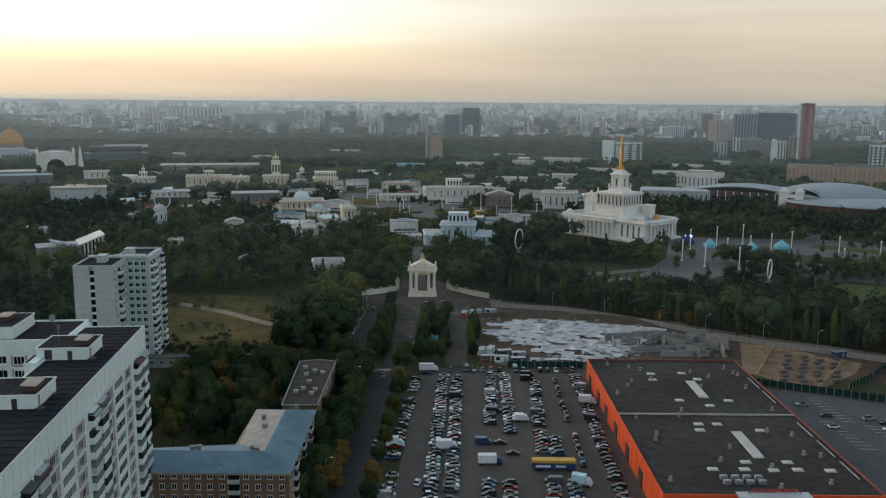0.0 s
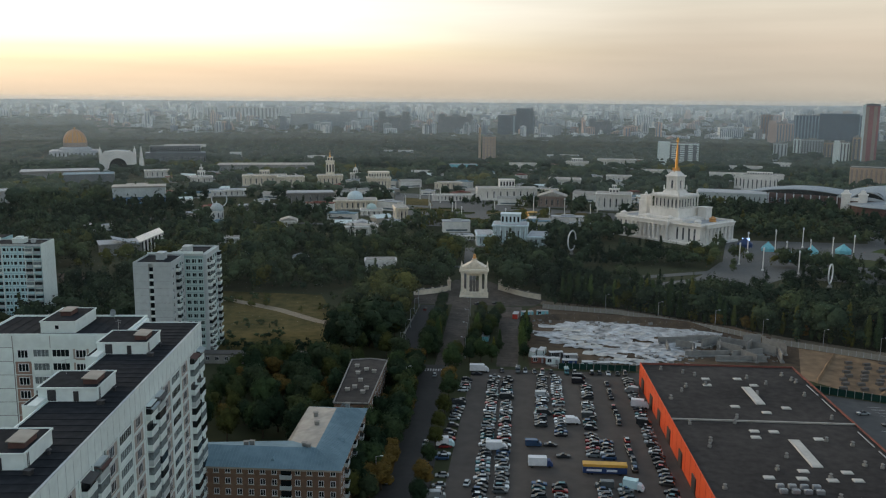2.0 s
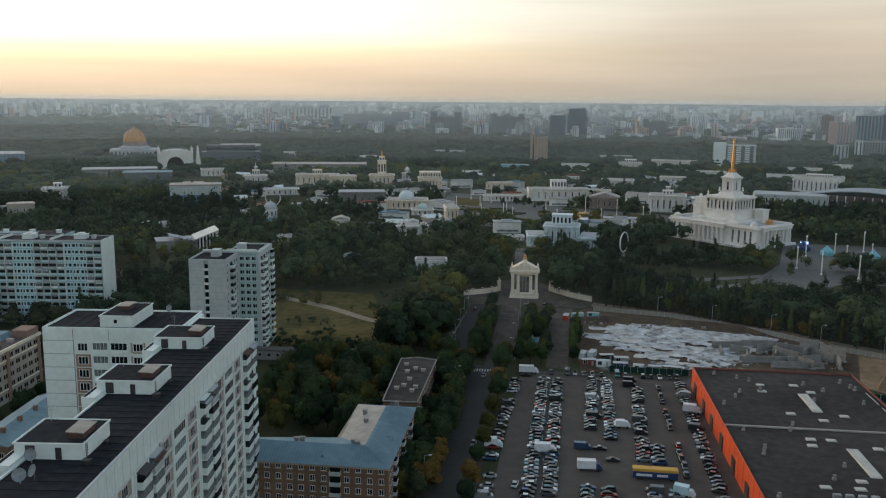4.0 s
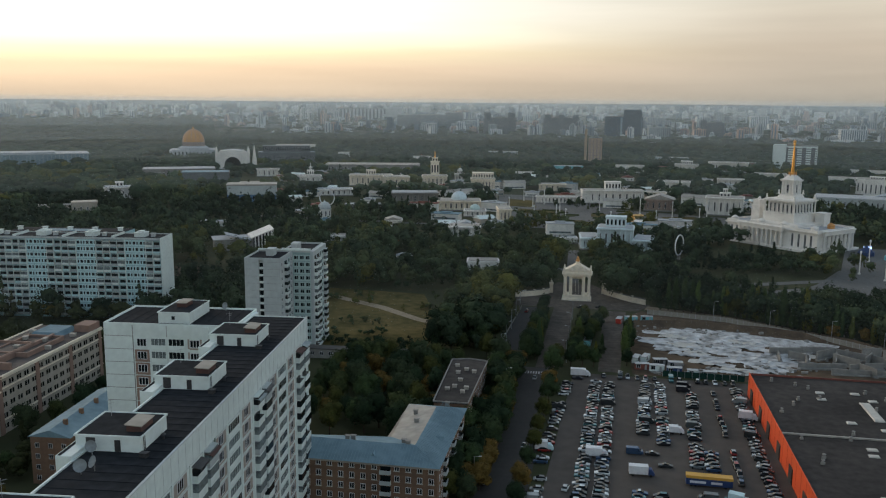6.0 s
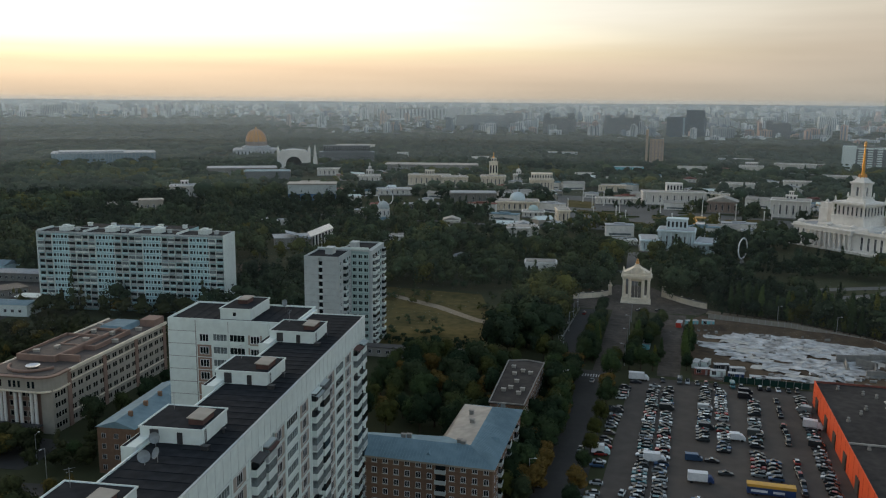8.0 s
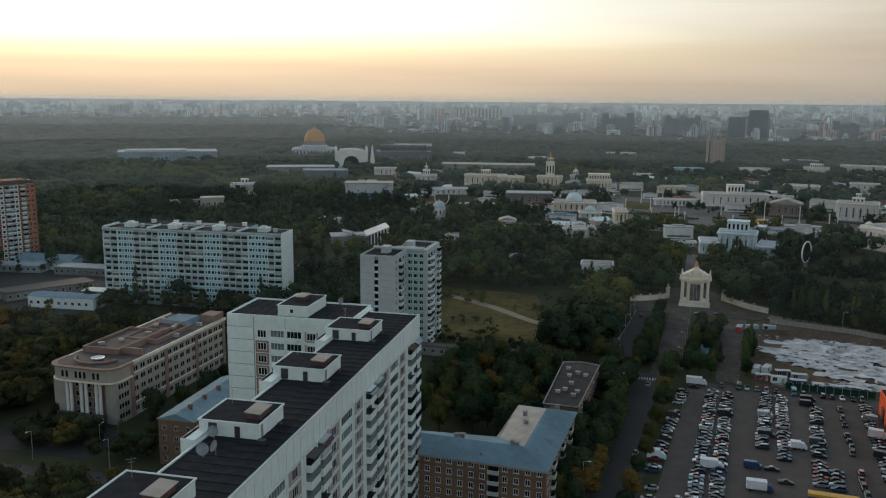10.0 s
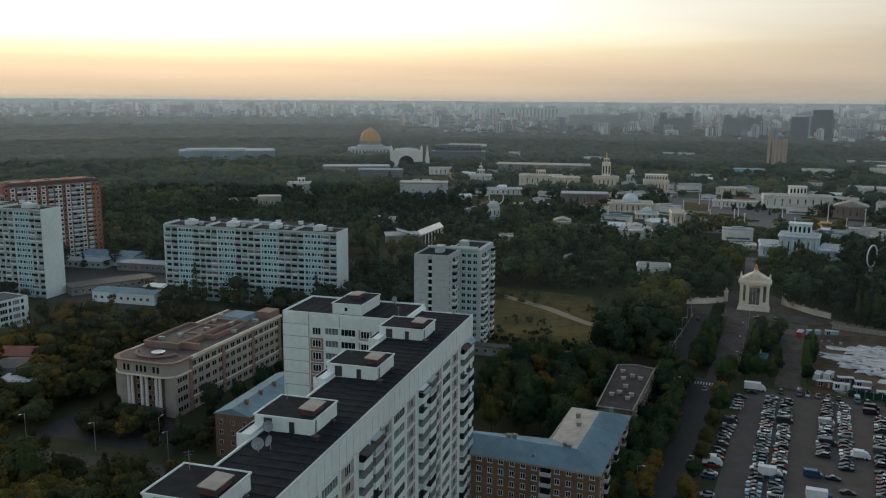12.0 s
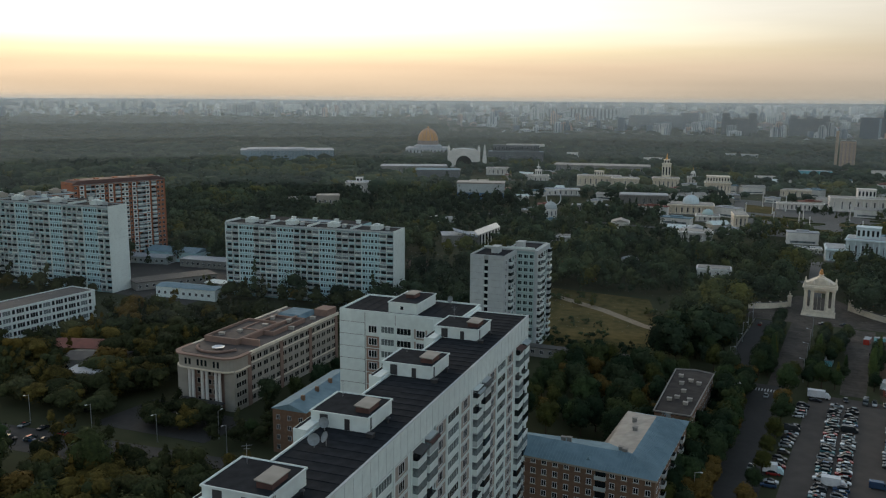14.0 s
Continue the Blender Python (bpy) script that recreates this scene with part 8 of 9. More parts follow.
# bay lines on the deck, crossing on the avenue
line = Build().box(-0.09, -2.4, 0, 0.09, 2.4, 0.012).mesh("bay_line", "line")
t = thing("road_marking", "white painted parking bay lines", "marking", 0, 0, 0.052, kind="structure")
for k, (x, y) in enumerate(((141, 296), (136, 272), (150, 268))):
    for i in range(9):
        put("bay_line", line, t, pose(x + i * 0.35, y - i * 3.0 + 12, 0, 0, 0, 84))
t = thing("road_marking", "worn white zebra crossing stripes", "marking", -22, 338, 0.056, kind="structure")
zeb = Build().box(-0.25, -1.6, 0, 0.25, 1.6, 0.012).mesh("crossing_stripe", "line")
for i in range(8):
    put("crossing_stripe", zeb, t, pose(-6.5 + i * 1.1, 0, 0))


# ---- street lamps and flag poles ----
def lamp_post(h):
    t = thing("street_lamp", "slim grey street lamp post", "street lamp", 0, 0, 0, 0, "street lamps")
    part("pole", Build().lathe(0, 0, [(0.2, 0), (0.14, 1.2), (0.09, h)], 8), "galvanised", t)
    part("arm", Build().tube((0, 0, h - 0.1), (1.6, 0, h + 0.25), 0.05), "galvanised", t)
    part("lamp_head", Build().box(1.3, -0.16, h + 0.15, 2.1, 0.16, h + 0.32), "white_metal", t)
    return t


base_lamp, first = lamp_post(9.5), True
for x, y, yaw in [(-32.6, 200 + i * 28, 0) for i in range(5)] + [(-40.3, 360 + i * 22, 0) for i in range(5)] + [(-11.5, 355 + i * 25, 180) for i in range(4)] + \
                 [(-170 - i * 26, 197 - i * 3, 270) for i in range(5)] + [(-180, 205, 90), (60, 445, 0), (85, 430, 0), (110, 415, 0), (128, 398, 0), (150, 382, 0), (170, 370, 0)]:
    if first:
        base_lamp.matrix_world, first = pose(x, y, 0.04, 0, 0, yaw), False
    else:
        copy_thing(base_lamp, pose(x, y, 0.04, 0, 0, yaw))
pole = thing("light_column", "tall white light column on the square", "light column", 0, 0, 0, 0, "light columns")
part("shaft", Build().lathe(0, 0, [(0.9, 0), (0.9, 0.8), (0.4, 1), (0.35, 14)], 8), "stone_white", pole)
part("lantern", Build().lathe(0, 0, [(0.4, 14), (0.65, 14.3), (0.65, 15.4), (0.2, 15.8)], 8), "white_metal", pole)
spots = [(-60, 790), (-40, 800), (-90, 850), (-70, 900), (-85, 960), (-30, 770), (10, 760), (50, 775), (90, 800), (70, 850), (40, 870), (0, 880), (-40, 870), (-60, 930), (100, 830),
         (205, 600), (225, 610), (245, 622), (265, 634), (190, 640), (215, 655), (240, 668), (180, 570), (200, 560), (290, 610), (310, 590), (330, 570), (270, 560), (300, 545), (170, 590)]
for i, (x, y) in enumerate(spots):
    if i == 0:
        pole.matrix_world = pose(x, y, 0.04)
    else:
        copy_thing(pole, pose(x, y, 0.04))

# tents, stage and beds on the squares
for x, y, r, m_, lab in ((208, 650, 5, "teal", "turquoise festival tent on the square"), (236, 637, 5, "teal", "turquoise festival tent on the square"), (211, 611, 4.5, "teal", "turquoise festival tent on the square"), (262, 645, 6, "teal", "turquoise festival tent on the square"), (196, 668, 6, "blue_paint", "small blue-lit stage beside the pavilion"), (280, 560, 3.5, "red_paint", "red festival tent on the square")):
    solid("tent", Build().lathe(0, 0, [(r, 0), (r, 2.5), (r * 0.7, 4), (r * 0.15, 6.5), (0.1, 7.5)], 8), m_, lab, "tent", x=x, y=y, z=0.05, group="festival tents")
t = thing("stage_screen", "small lit video screen on the festival stage", "screen", 199, 676, 0.05, -12)
part("frame", Build().box(-3.2, 0, 0, -2.8, 0.6, 6).box(2.8, 0, 0, 3.2, 0.6, 6).box(-3.2, 0, 5.6, 3.2, 0.6, 6).box(-3.2, 0, 0, 3.2, 1.4, 1.2), "dark_steel", t)
part("screen", Build().box(-2.8, 0.1, 1.6, 2.8, 0.3, 5.4), "screen", t, "glowing blue-white screen")
random.seed(4)
for i in range(14):
    x, y = random.uniform(-70, 60), random.uniform(770, 880)
    b = Build().lathe(0, 0, [(7, 0), (7, 0.25), (6.6, 0.45)], 12)
    solid("flower_bed", b, "yellow_paint" if i % 4 == 0 else "grass", "raised round flower bed on the promenade", "flower bed", x=x, y=y, z=0.05, group="flower beds")
solid("lawn", Build().prism([(225, 600), (330, 560), (340, 585), (240, 630)], 0, 0.2), "grass", "long lawn with clipped edges on the square", "lawn", "structure", z=0.05)
t = thing("fountain", "gilded fountain group in a round stone basin", "fountain", 27, 800, 0.05)
part("basin", Build().lathe(0, 0, [(22, 0), (22, 1), (21, 1), (21, 0.5), (3, 0.5)], 28), "stone_white", t)
part("sculpture", Build().lathe(0, 0, [(5, 0.5), (4, 2), (6.5, 4), (5, 6), (4.5, 8), (0.6, 11)], 12), "gold", t, "gilded figures")


for poly in ([(-64, 800), (-20, 792), (-14, 806), (-60, 816)], [(44, 786), (84, 792), (88, 812), (50, 806)], [(-82, 850), (-46, 842), (-44, 868), (-84, 884)], [(-8, 838), (40, 836), (44, 856), (-8, 862)], [(-96, 905), (-66, 898), (-74, 960), (-104, 970)], [(62, 830), (98, 838), (92, 858), (60, 850)]):
    solid("lawn", Build().prism(poly, 0, 0.2), "meadow", "clipped lawn with dry flower strips on the promenade", "lawn", "structure", z=0.05)
random.seed(14)
for i in range(26):
    x, y = random.uniform(-95, 100), random.uniform(765, 900)
    w = random.uniform(6, 16)
    solid("hedge", Build().box(-w / 2, -1.2, 0, w / 2, 1.2, 0.9).box(-w / 2 + 0.4, -0.9, 0.9, w / 2 - 0.4, 0.9, 1.3), "grass", "clipped low green hedge on the promenade", "hedge", x=x, y=y, z=0.05, yaw=random.uniform(-10, 40), group="promenade hedges")
rb = Build()
for i in range(260):
    x, y = random.uniform(18, 128), random.uniform(346, 424)
    if x < 96 and 366 < y < 415 and i % 5:
        continue
    r = random.uniform(0.4, 1.4)
    rb.obox(x, y, 0.03, random.uniform(0.3, 1.1), r * 2, r, random.uniform(0, 180))
tagged(new("rubble", rb.mesh("rubble", "concrete")), "scattered boards and rubble on the building site", "rubble", "", "stuff")
t = thing("stage", "round grey open-air stage in the park", "stage", 115, 512, 0.05)
part("platform", Build().lathe(0, 0, [(9, 0), (9, 1.0), (8.6, 1.2)], 20), "concrete", t)
part("step", Build().lathe(0, 0, [(10.5, 0), (10.5, 0.4), (9, 0.4)], 20), "concrete", t)


# ---- trees ----
def leaf_cloud(rng, blobs, n, size):
    """Small bent leaf sprays scattered over lobes; returns vertices, three to a spray, and rounded shading normals."""
    vol = np.array([b[3] * b[4] for b in blobs])
    pick = rng.choice(len(blobs), n, p=vol / vol.sum())
    B = np.array(blobs)[pick]
    d = rng.normal(size=(n, 3))
    d /= np.linalg.norm(d, axis=1)[:, None]
    r = rng.uniform(0.75, 1.08, n) ** 0.7
    c = B[:, :3] + d * np.c_[B[:, 3], B[:, 3], B[:, 4]] * r[:, None]
    nor = d + rng.normal(scale=0.22, size=(n, 3)) + np.array([0, 0, 0.3])
    nor /= np.linalg.norm(nor, axis=1)[:, None]
    t1 = np.cross(nor, rng.normal(size=(n, 3)))
    t1 /= np.linalg.norm(t1, axis=1)[:, None]
    t2 = np.cross(nor, t1)
    s = size * rng.uniform(0.6, 1.3, n)[:, None]
    q = np.stack([c - t1 * s - t2 * s * 0.6, c + t1 * s - t2 * s * 0.7, c + t2 * s * 1.1 + nor * s * 0.2], 1)
    soft = d + np.array([0, 0, 0.35])
    soft /= np.linalg.norm(soft, axis=1)[:, None]
    return q.reshape(-1, 3), np.repeat(soft, 3, axis=0)


def leaves_mesh(name, verts, normals, material):
    n = len(verts) // 3
    me = bpy.data.meshes.new(name)
    me.vertices.add(n * 3)
    me.vertices.foreach_set("co", verts.astype(np.float32).ravel())
    me.loops.add(n * 3)
    me.loops.foreach_set("vertex_index", np.arange(n * 3, dtype=np.int32))
    me.polygons.add(n)
    me.polygons.foreach_set("loop_start", np.arange(0, n * 3, 3, dtype=np.int32))
    me.materials.append(M[material])
    me.update(calc_edges=True)
    me.polygons.foreach_set("use_smooth", np.ones(n, dtype=bool))
    me.normals_split_custom_set_from_vertices(normals.astype(np.float32))
    return me


def crown_blobs(rng, h, r, poplar=False, k=7):
    if poplar:
        return [(rng.uniform(-0.3, 0.3), rng.uniform(-0.3, 0.3), h * f, r * (1.05 - abs(f - 0.42) * 1.3), h * 0.16) for f in (0.22, 0.36, 0.5, 0.64, 0.78, 0.9)]
    out = [(0, 0, h * 0.58, r * 0.72, h * 0.36)]
    for i in range(k):
        a = 2 * math.pi * i / k + rng.uniform(-0.4, 0.4)
        rr = r * rng.uniform(0.4, 0.65)
        out.append((rr * math.cos(a), rr * math.sin(a), h * rng.uniform(0.35, 0.78), r * rng.uniform(0.34, 0.52), h * rng.uniform(0.12, 0.2)))
    return out


def lump_cloud(rng, blobs, canopy):
    """Uneven rounded clumps of a far crown: three rings and a tip to a clump."""
    vs, ns = [], []
    for x, y, z, r, h in blobs:
        ring = []
        for f, q in ((0.8, -0.35), (1.0, 0.15), (0.72, 0.68)):
            o = rng.uniform(0, 1)
            ring.append([(x + r * f * rng.uniform(0.8, 1.2) * math.cos(2 * math.pi * (i + o) / 6), y + r * f * rng.uniform(0.8, 1.2) * math.sin(2 * math.pi * (i + o) / 6), z + h * (q + rng.uniform(-0.16, 0.16))) for i in range(6)])
        tip = (x + rng.uniform(-0.2, 0.2) * r, y + rng.uniform(-0.2, 0.2) * r, z + h * rng.uniform(0.9, 1.15))
        tris = []
        for k in range(2):
            for i in range(6):
                a, b, c, e = ring[k][i], ring[k][(i + 1) % 6], ring[k + 1][(i + 1) % 6], ring[k + 1][i]
                tris += [(a, b, c), (a, c, e)]
        tris += [(ring[2][i], ring[2][(i + 1) % 6], tip) for i in range(6)]
        for tri in tris:
            for p in tri:
                d = np.array([(p[0] - x) / r, (p[1] - y) / r, (p[2] - z) / h + canopy])
                vs.append(p)
                ns.append(d / np.linalg.norm(d))
    return np.array(vs), np.array(ns)


def make_tree(seed, h, r, leaf, label, poplar=False, n=1500):
    rng = np.random.RandomState(seed)
    t = thing("tree", label, "tree", 0, 0, 0, 0, "street and yard trees")
    blobs = crown_blobs(rng, h, r, poplar)
    b = Build().lathe(0, 0, [(0.32, 0), (0.24, h * 0.15), (0.16, h * 0.45), (0.06, h * 0.75)], 7)
    for x, y, z, *_ in blobs[1:]:
        b.tube((0, 0, z * 0.5), (x * 0.8, y * 0.8, z), 0.07, 4)
    part("trunk", b, "bark", t)
    core = lump_cloud(rng, [(x, y, z, q * 0.74, v * 0.78) for x, y, z, q, v in blobs], 0.3)
    spray = leaf_cloud(rng, blobs, n, 0.3)
    ob = new("crown", leaves_mesh("crown", np.concatenate([core[0], spray[0]]), np.concatenate([core[1], spray[1]]), leaf))
    ob.parent = t
    return t


# ---- woods ----
def woods(name, places, variants, lobes, size_leaf, n_leaf, material, label, seed, hmin, hmax, rratio, canopy=0.3, core_size=1.0):
    rng = np.random.RandomState(seed)
    temps = []
    for k in range(variants):
        if k % 6 == 5:
            blobs = crown_blobs(rng, 1.2, rratio * 0.5, True)
        elif k % 6 == 4:
            blobs = [(rng.uniform(-0.03, 0.03), rng.uniform(-0.03, 0.03), f, rratio * 0.62 * (1.12 - f), 0.13) for f in (0.5, 0.78, 0.95, 0.3)]
        else:
            blobs = crown_blobs(rng, rng.uniform(0.85, 1.1), rratio * rng.uniform(0.75, 1.3), False, rng.randint(4, 8))
        core = lump_cloud(rng, [(x, y, z, q * core_size, v * core_size) for x, y, z, q, v in blobs[:1 + lobes]], canopy)
        if n_leaf:
            spray = leaf_cloud(rng, blobs, n_leaf, size_leaf)
            core = np.concatenate([core[0], spray[0]]), np.concatenate([core[1], spray[1]])
        temps.append(core)
    vs, nv, tint = [], [], []
    for x, y in places:
        patch = 0.5 + 0.5 * noise.noise((x * 0.02, y * 0.02, 3.3))
        h = (hmin + (hmax - hmin) * min(1, max(0, 0.6 * patch + 0.8 * rng.rand() - 0.2)))
        a = rng.uniform(0, 2 * math.pi)
        g = h * rng.uniform(0.8, 1.25)
        c, s = math.cos(a) * g, math.sin(a) * g
        tv, tn = temps[rng.randint(variants)]
        nv.append(np.c_[(tn[:, 0] * c - tn[:, 1] * s) / g, (tn[:, 0] * s + tn[:, 1] * c) / g, tn[:, 2]])
        vs.append(np.c_[tv[:, 0] * c - tv[:, 1] * s + x, tv[:, 0] * s + tv[:, 1] * c + y, tv[:, 2] * h + land(math.hypot(x, y))])
        hue = 0.5 + 0.8 * noise.noise((x * 0.011, y * 0.011, 7.7)) + rng.normal(0, 0.17)
        tint.append(np.full(len(tv), min(0.99, max(0.0, hue))))
    me = leaves_mesh(name, np.concatenate(vs), np.concatenate(nv), material)
    me.attributes.new("tint", 'FLOAT', 'POINT').data.foreach_set("value", np.concatenate(tint).astype(np.float32))
    return tagged(new(name, me), label, "woods", "", "stuff")


def scatter(seed, r0, r1, az0, az1, step, hole=0.0, drop=lambda x, y: False):
    """Jittered plan points in a ring sector, free of roads and buildings."""
    rng = np.random.RandomState(seed)
    out = []
    r = r0
    while r < r1:
        da = math.degrees(step / r)
        a = az0
        while a < az1:
            rr, aa = r + rng.uniform(-0.75, 0.75) * step, a + rng.uniform(-0.75, 0.75) * da
            x, y = -rr * math.sin(radians(aa)), rr * math.cos(radians(aa))
            if noise.noise((x * 0.012, y * 0.012, seed)) > hole and is_free(x, y) and not drop(x, y):
                out.append((x, y))
            a += da
        r += step
    return out


KINDS = [make_tree(1, 13, 4.6, "leaf", "broad green deciduous tree in full leaf"), make_tree(2, 11, 4.0, "leaf", "broad green deciduous tree in full leaf"),
         make_tree(3, 15, 5.2, "leaf", "tall dark green deciduous tree in leaf"), make_tree(4, 9, 3.6, "leaf_gold", "small tree turning autumn yellow"),
         make_tree(5, 16, 2.0, "leaf_poplar", "slender green poplar tree in leaf", True), make_tree(6, 13, 1.7, "leaf_poplar", "slender green poplar tree in leaf", True)]
placed = set()


def plant(k, x, y, s, yaw):
    m = pose(x, y, 0, 0, 0, yaw)
    if k not in placed:
        placed.add(k)
        KINDS[k].matrix_world = m
        return
    copy_thing(KINDS[k], m @ Matrix.Scale(s, 4))


random.seed(8)
TREES = 0


def grove(x0, y0, x1, y1, n, kinds, gap=4.0, smin=0.7, smax=1.15, check=True):
    global TREES
    got = []
    for _ in range(n * 6):
        if len(got) >= n:
            break
        x, y = random.uniform(x0, x1), random.uniform(y0, y1)
        if check and not is_free(x, y):
            continue
        if any((x - a) ** 2 + (y - c) ** 2 < gap * gap for a, c in got):
            continue
        got.append((x, y))
        plant(random.choice(kinds), x, y, random.uniform(smin, smax), random.uniform(0, 360))
    TREES += len(got)


def tree_row(x0, y0, x1, y1, step, kinds, jitter=1.0, smin=0.7, smax=1.0):
    global TREES
    n = int(math.hypot(x1 - x0, y1 - y0) / step)
    for i in range(n + 1):
        f = i / max(n, 1)
        plant(random.choice(kinds), x0 + (x1 - x0) * f + random.uniform(-jitter, jitter), y0 + (y1 - y0) * f + random.uniform(-jitter, jitter), random.uniform(smin, smax), random.uniform(0, 360))
        TREES += 1


tree_row(-28.0, 354, -27.4, 446, 3.4, [1, 0, 1, 2], 0.8, 0.55, 0.8)
tree_row(-24.8, 356, -25.4, 428, 4.2, [1, 5, 0], 0.7, 0.55, 0.75)
tree_row(-8.6, 360, -5.5, 430, 3.6, [1, 5, 0, 1], 1.0, 0.6, 0.85)
tree_row(-3.5, 386, 3.5, 430, 4.0, [1, 0, 1], 1.4, 0.55, 0.8)
tree_row(1.0, 360, 4, 372, 5, [1, 5], 1.0, 0.6, 0.8)
tree_row(13, 356, 16.5, 404, 4.4, [5, 1, 4, 0], 1.0, 0.65, 0.95)
tree_row(-30.4, 226, -30.8, 340, 7, [0, 2, 1, 3, 0], 0.8, 0.75, 1.05)
tree_row(-14, 348, 0, 351, 4, [3, 3, 1], 1.2, 0.8, 1.1)
tree_row(-15.0, 330, -18.5, 216, 13, [1, 0, 2, 1, 3], 1.2, 0.7, 1.05)
grove(-40, 216, -31.0, 342, 46, [0, 1, 2, 1, 0, 3], 3.6, 0.8, 1.1, False)
grove(-100, 254, -54, 338, 62, [0, 1, 2, 2, 0, 3], 4.6, 0.8, 1.1)
grove(-70, 353, -44, 455, 36, [0, 1, 2, 2], 4.8, 0.85, 1.1)
grove(-262, 100, -118, 158, 26, [0, 1, 2, 0, 1, 2, 3], 6.0, 1.1, 1.5)
for x, y, q in ((-309, 291, 1.5), (-313, 298, 1.3), (-322, 309, 1.4), (-265, 236, 1.4), (-262, 241, 1.2), (-300, 286, 1.2)):
    plant(3, x, y, q, x * 7)
grove(-215, 205, -160, 330, 22, [0, 1, 2, 1], 5, 0.6, 0.9)
woods("yard_trees", [(-200 + rr * 15 * math.cos(q), 208 + rr * 8 * math.sin(q)) for rr, q in ((0.25 + 0.75 * ((i * 0.618) % 1) ** 0.5, i * 2.4) for i in range(34))] + [(-178 + (i * 7) % 18, 200 + i * 3.4) for i in range(13)], 8, 5, 0.035, 300, "leaf_yard", "dark rounded shrubs before the office building", 33, 6, 9, 0.5, 0.3, 0.78)
woods("yard_trees", [(x, y) for x, y in scatter(31, 250, 460, 30, 60, 6.2, -0.9) if -350 < x < -205 and 196 < y < 352], 8, 5, 0.026, 420, "leaf_yard", "yard trees between the blocks turning yellow", 31, 7, 14, 0.46, 0.3, 0.78)
woods("yard_trees", [(-322 + i * 3.6, 363.5 - 4 * (i % 3) + 0.132 * i * 3.6 + (i * 7 % 4)) for i in range(31) if i not in (2, 3, 11, 12)], 8, 5, 0.026, 420, "leaf_yard", "dark trees before the blue-grey block", 61, 8, 14, 0.4, 0.3, 0.78)
woods("yard_trees", [(-492 + i * 4.2, 323 - 4 * (i % 3) + 0.087 * i * 4.2) for i in range(28)], 8, 5, 0.026, 380, "leaf_yard", "dark trees before the tall blue-grey block", 62, 9, 15, 0.4, 0.3, 0.78)
woods("yard_trees", [(-205 + 62 * ((i * 0.618) % 1), 333 + 36 * ((i * 0.755) % 1)) for i in range(30) if not (-205 + 62 * ((i * 0.618) % 1) < -172 and 333 + 36 * ((i * 0.755) % 1) > 352)], 8, 5, 0.026, 420, "leaf_yard", "thick dark trees beside the stepped tower", 63, 8, 14, 0.4, 0.3, 0.78)
woods("yard_trees", [(-222 + i * 4.4 + 1.6 * (i % 3), 157 + 5.5 * ((i * 7) % 4) - (i % 2) * 2) for i in range(17)], 6, 5, 0.024, 520, "leaf_yard", "thick dark trees along the street", 37, 10, 14, 0.42, 0.3, 0.78)
tree_row(38, 460, 72, 449, 3.6, [4, 5, 4, 1], 1.2, 0.95, 1.25)
tree_row(72, 449, 112, 420, 3.4, [4, 5, 4], 1.2, 0.95, 1.35)
tree_row(112, 420, 200, 366, 4.4, [5, 4, 5, 3, 4], 1.8, 0.8, 1.25)
woods("yard_trees", [(x, y) for x, y in scatter(32, 140, 250, 38, 66, 6.5, -0.9) if -265 < x < -118 and 92 < y < 172], 8, 5, 0.022, 560, "leaf_yard", "thick dark street trees turning yellow", 32, 10, 16, 0.42, 0.3, 0.78)


def site_edge(x):
    return float(np.interp(x, [14, 27, 66, 110, 135, 192, 235, 260], [455, 455, 447, 418, 396, 362, 340, 335]))


def near_zone(x, y):
    return (-120 < x < 240 and y < 345) or (-44 < x < 15 and y < 456) or (14 <= x < 240 and y < site_edge(x)) or (-240 < x < -130 and y < 200) or (-156 < x < -74 and y < 470) or (-225 < x < -74 and y < 345) or (x < -220 and y < 350) or (x > 30 and y > 452)


woods("park_trees", scatter(11, 230, 620, -34, 58, 8.2, -0.7, near_zone), 16, 3, 0.03, 330, "leaf_wood", "dense dark green park trees of mixed height", 11, 6, 23, 0.36, 0.2, 0.7)
woods("park_trees", [(x, y) for x, y in scatter(51, 450, 640, -36, -3, 7.6, -0.75) if x > 30 and y > 452], 12, 3, 0.04, 220, "leaf_wood", "dark green trees and shrubs round the square", 51, 5, 16, 0.4, 0.2, 0.7)
woods("park_trees", scatter(12, 620, 1000, -11, 12, 9.8, -0.05), 12, 3, 0.055, 90, "leaf_park", "dark green park trees among the pavilions", 12, 6, 19, 0.4, 0.2, 0.72)
woods("park_trees", scatter(18, 620, 1000, 12, 34, 9.8, -0.28), 12, 3, 0.055, 90, "leaf_park", "dark green park trees among the pavilions", 18, 6, 20, 0.4, 0.2, 0.72)
woods("park_trees", scatter(17, 620, 1000, -34, -11, 10, -0.36), 12, 3, 0.055, 90, "leaf_park", "dark green park trees round the halls", 17, 7, 19, 0.4, 0.2, 0.72)
woods("park_trees", scatter(15, 620, 1000, 34, 60, 10, -0.6), 12, 3, 0.055, 80, "leaf_park", "closed dark green woodland", 15, 8, 21, 0.44, 0.2, 0.72)
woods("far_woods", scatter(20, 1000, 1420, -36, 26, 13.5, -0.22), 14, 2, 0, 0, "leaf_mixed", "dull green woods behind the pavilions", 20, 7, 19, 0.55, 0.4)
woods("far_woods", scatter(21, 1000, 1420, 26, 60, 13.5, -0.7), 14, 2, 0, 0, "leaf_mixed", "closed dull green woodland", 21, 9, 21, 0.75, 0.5)
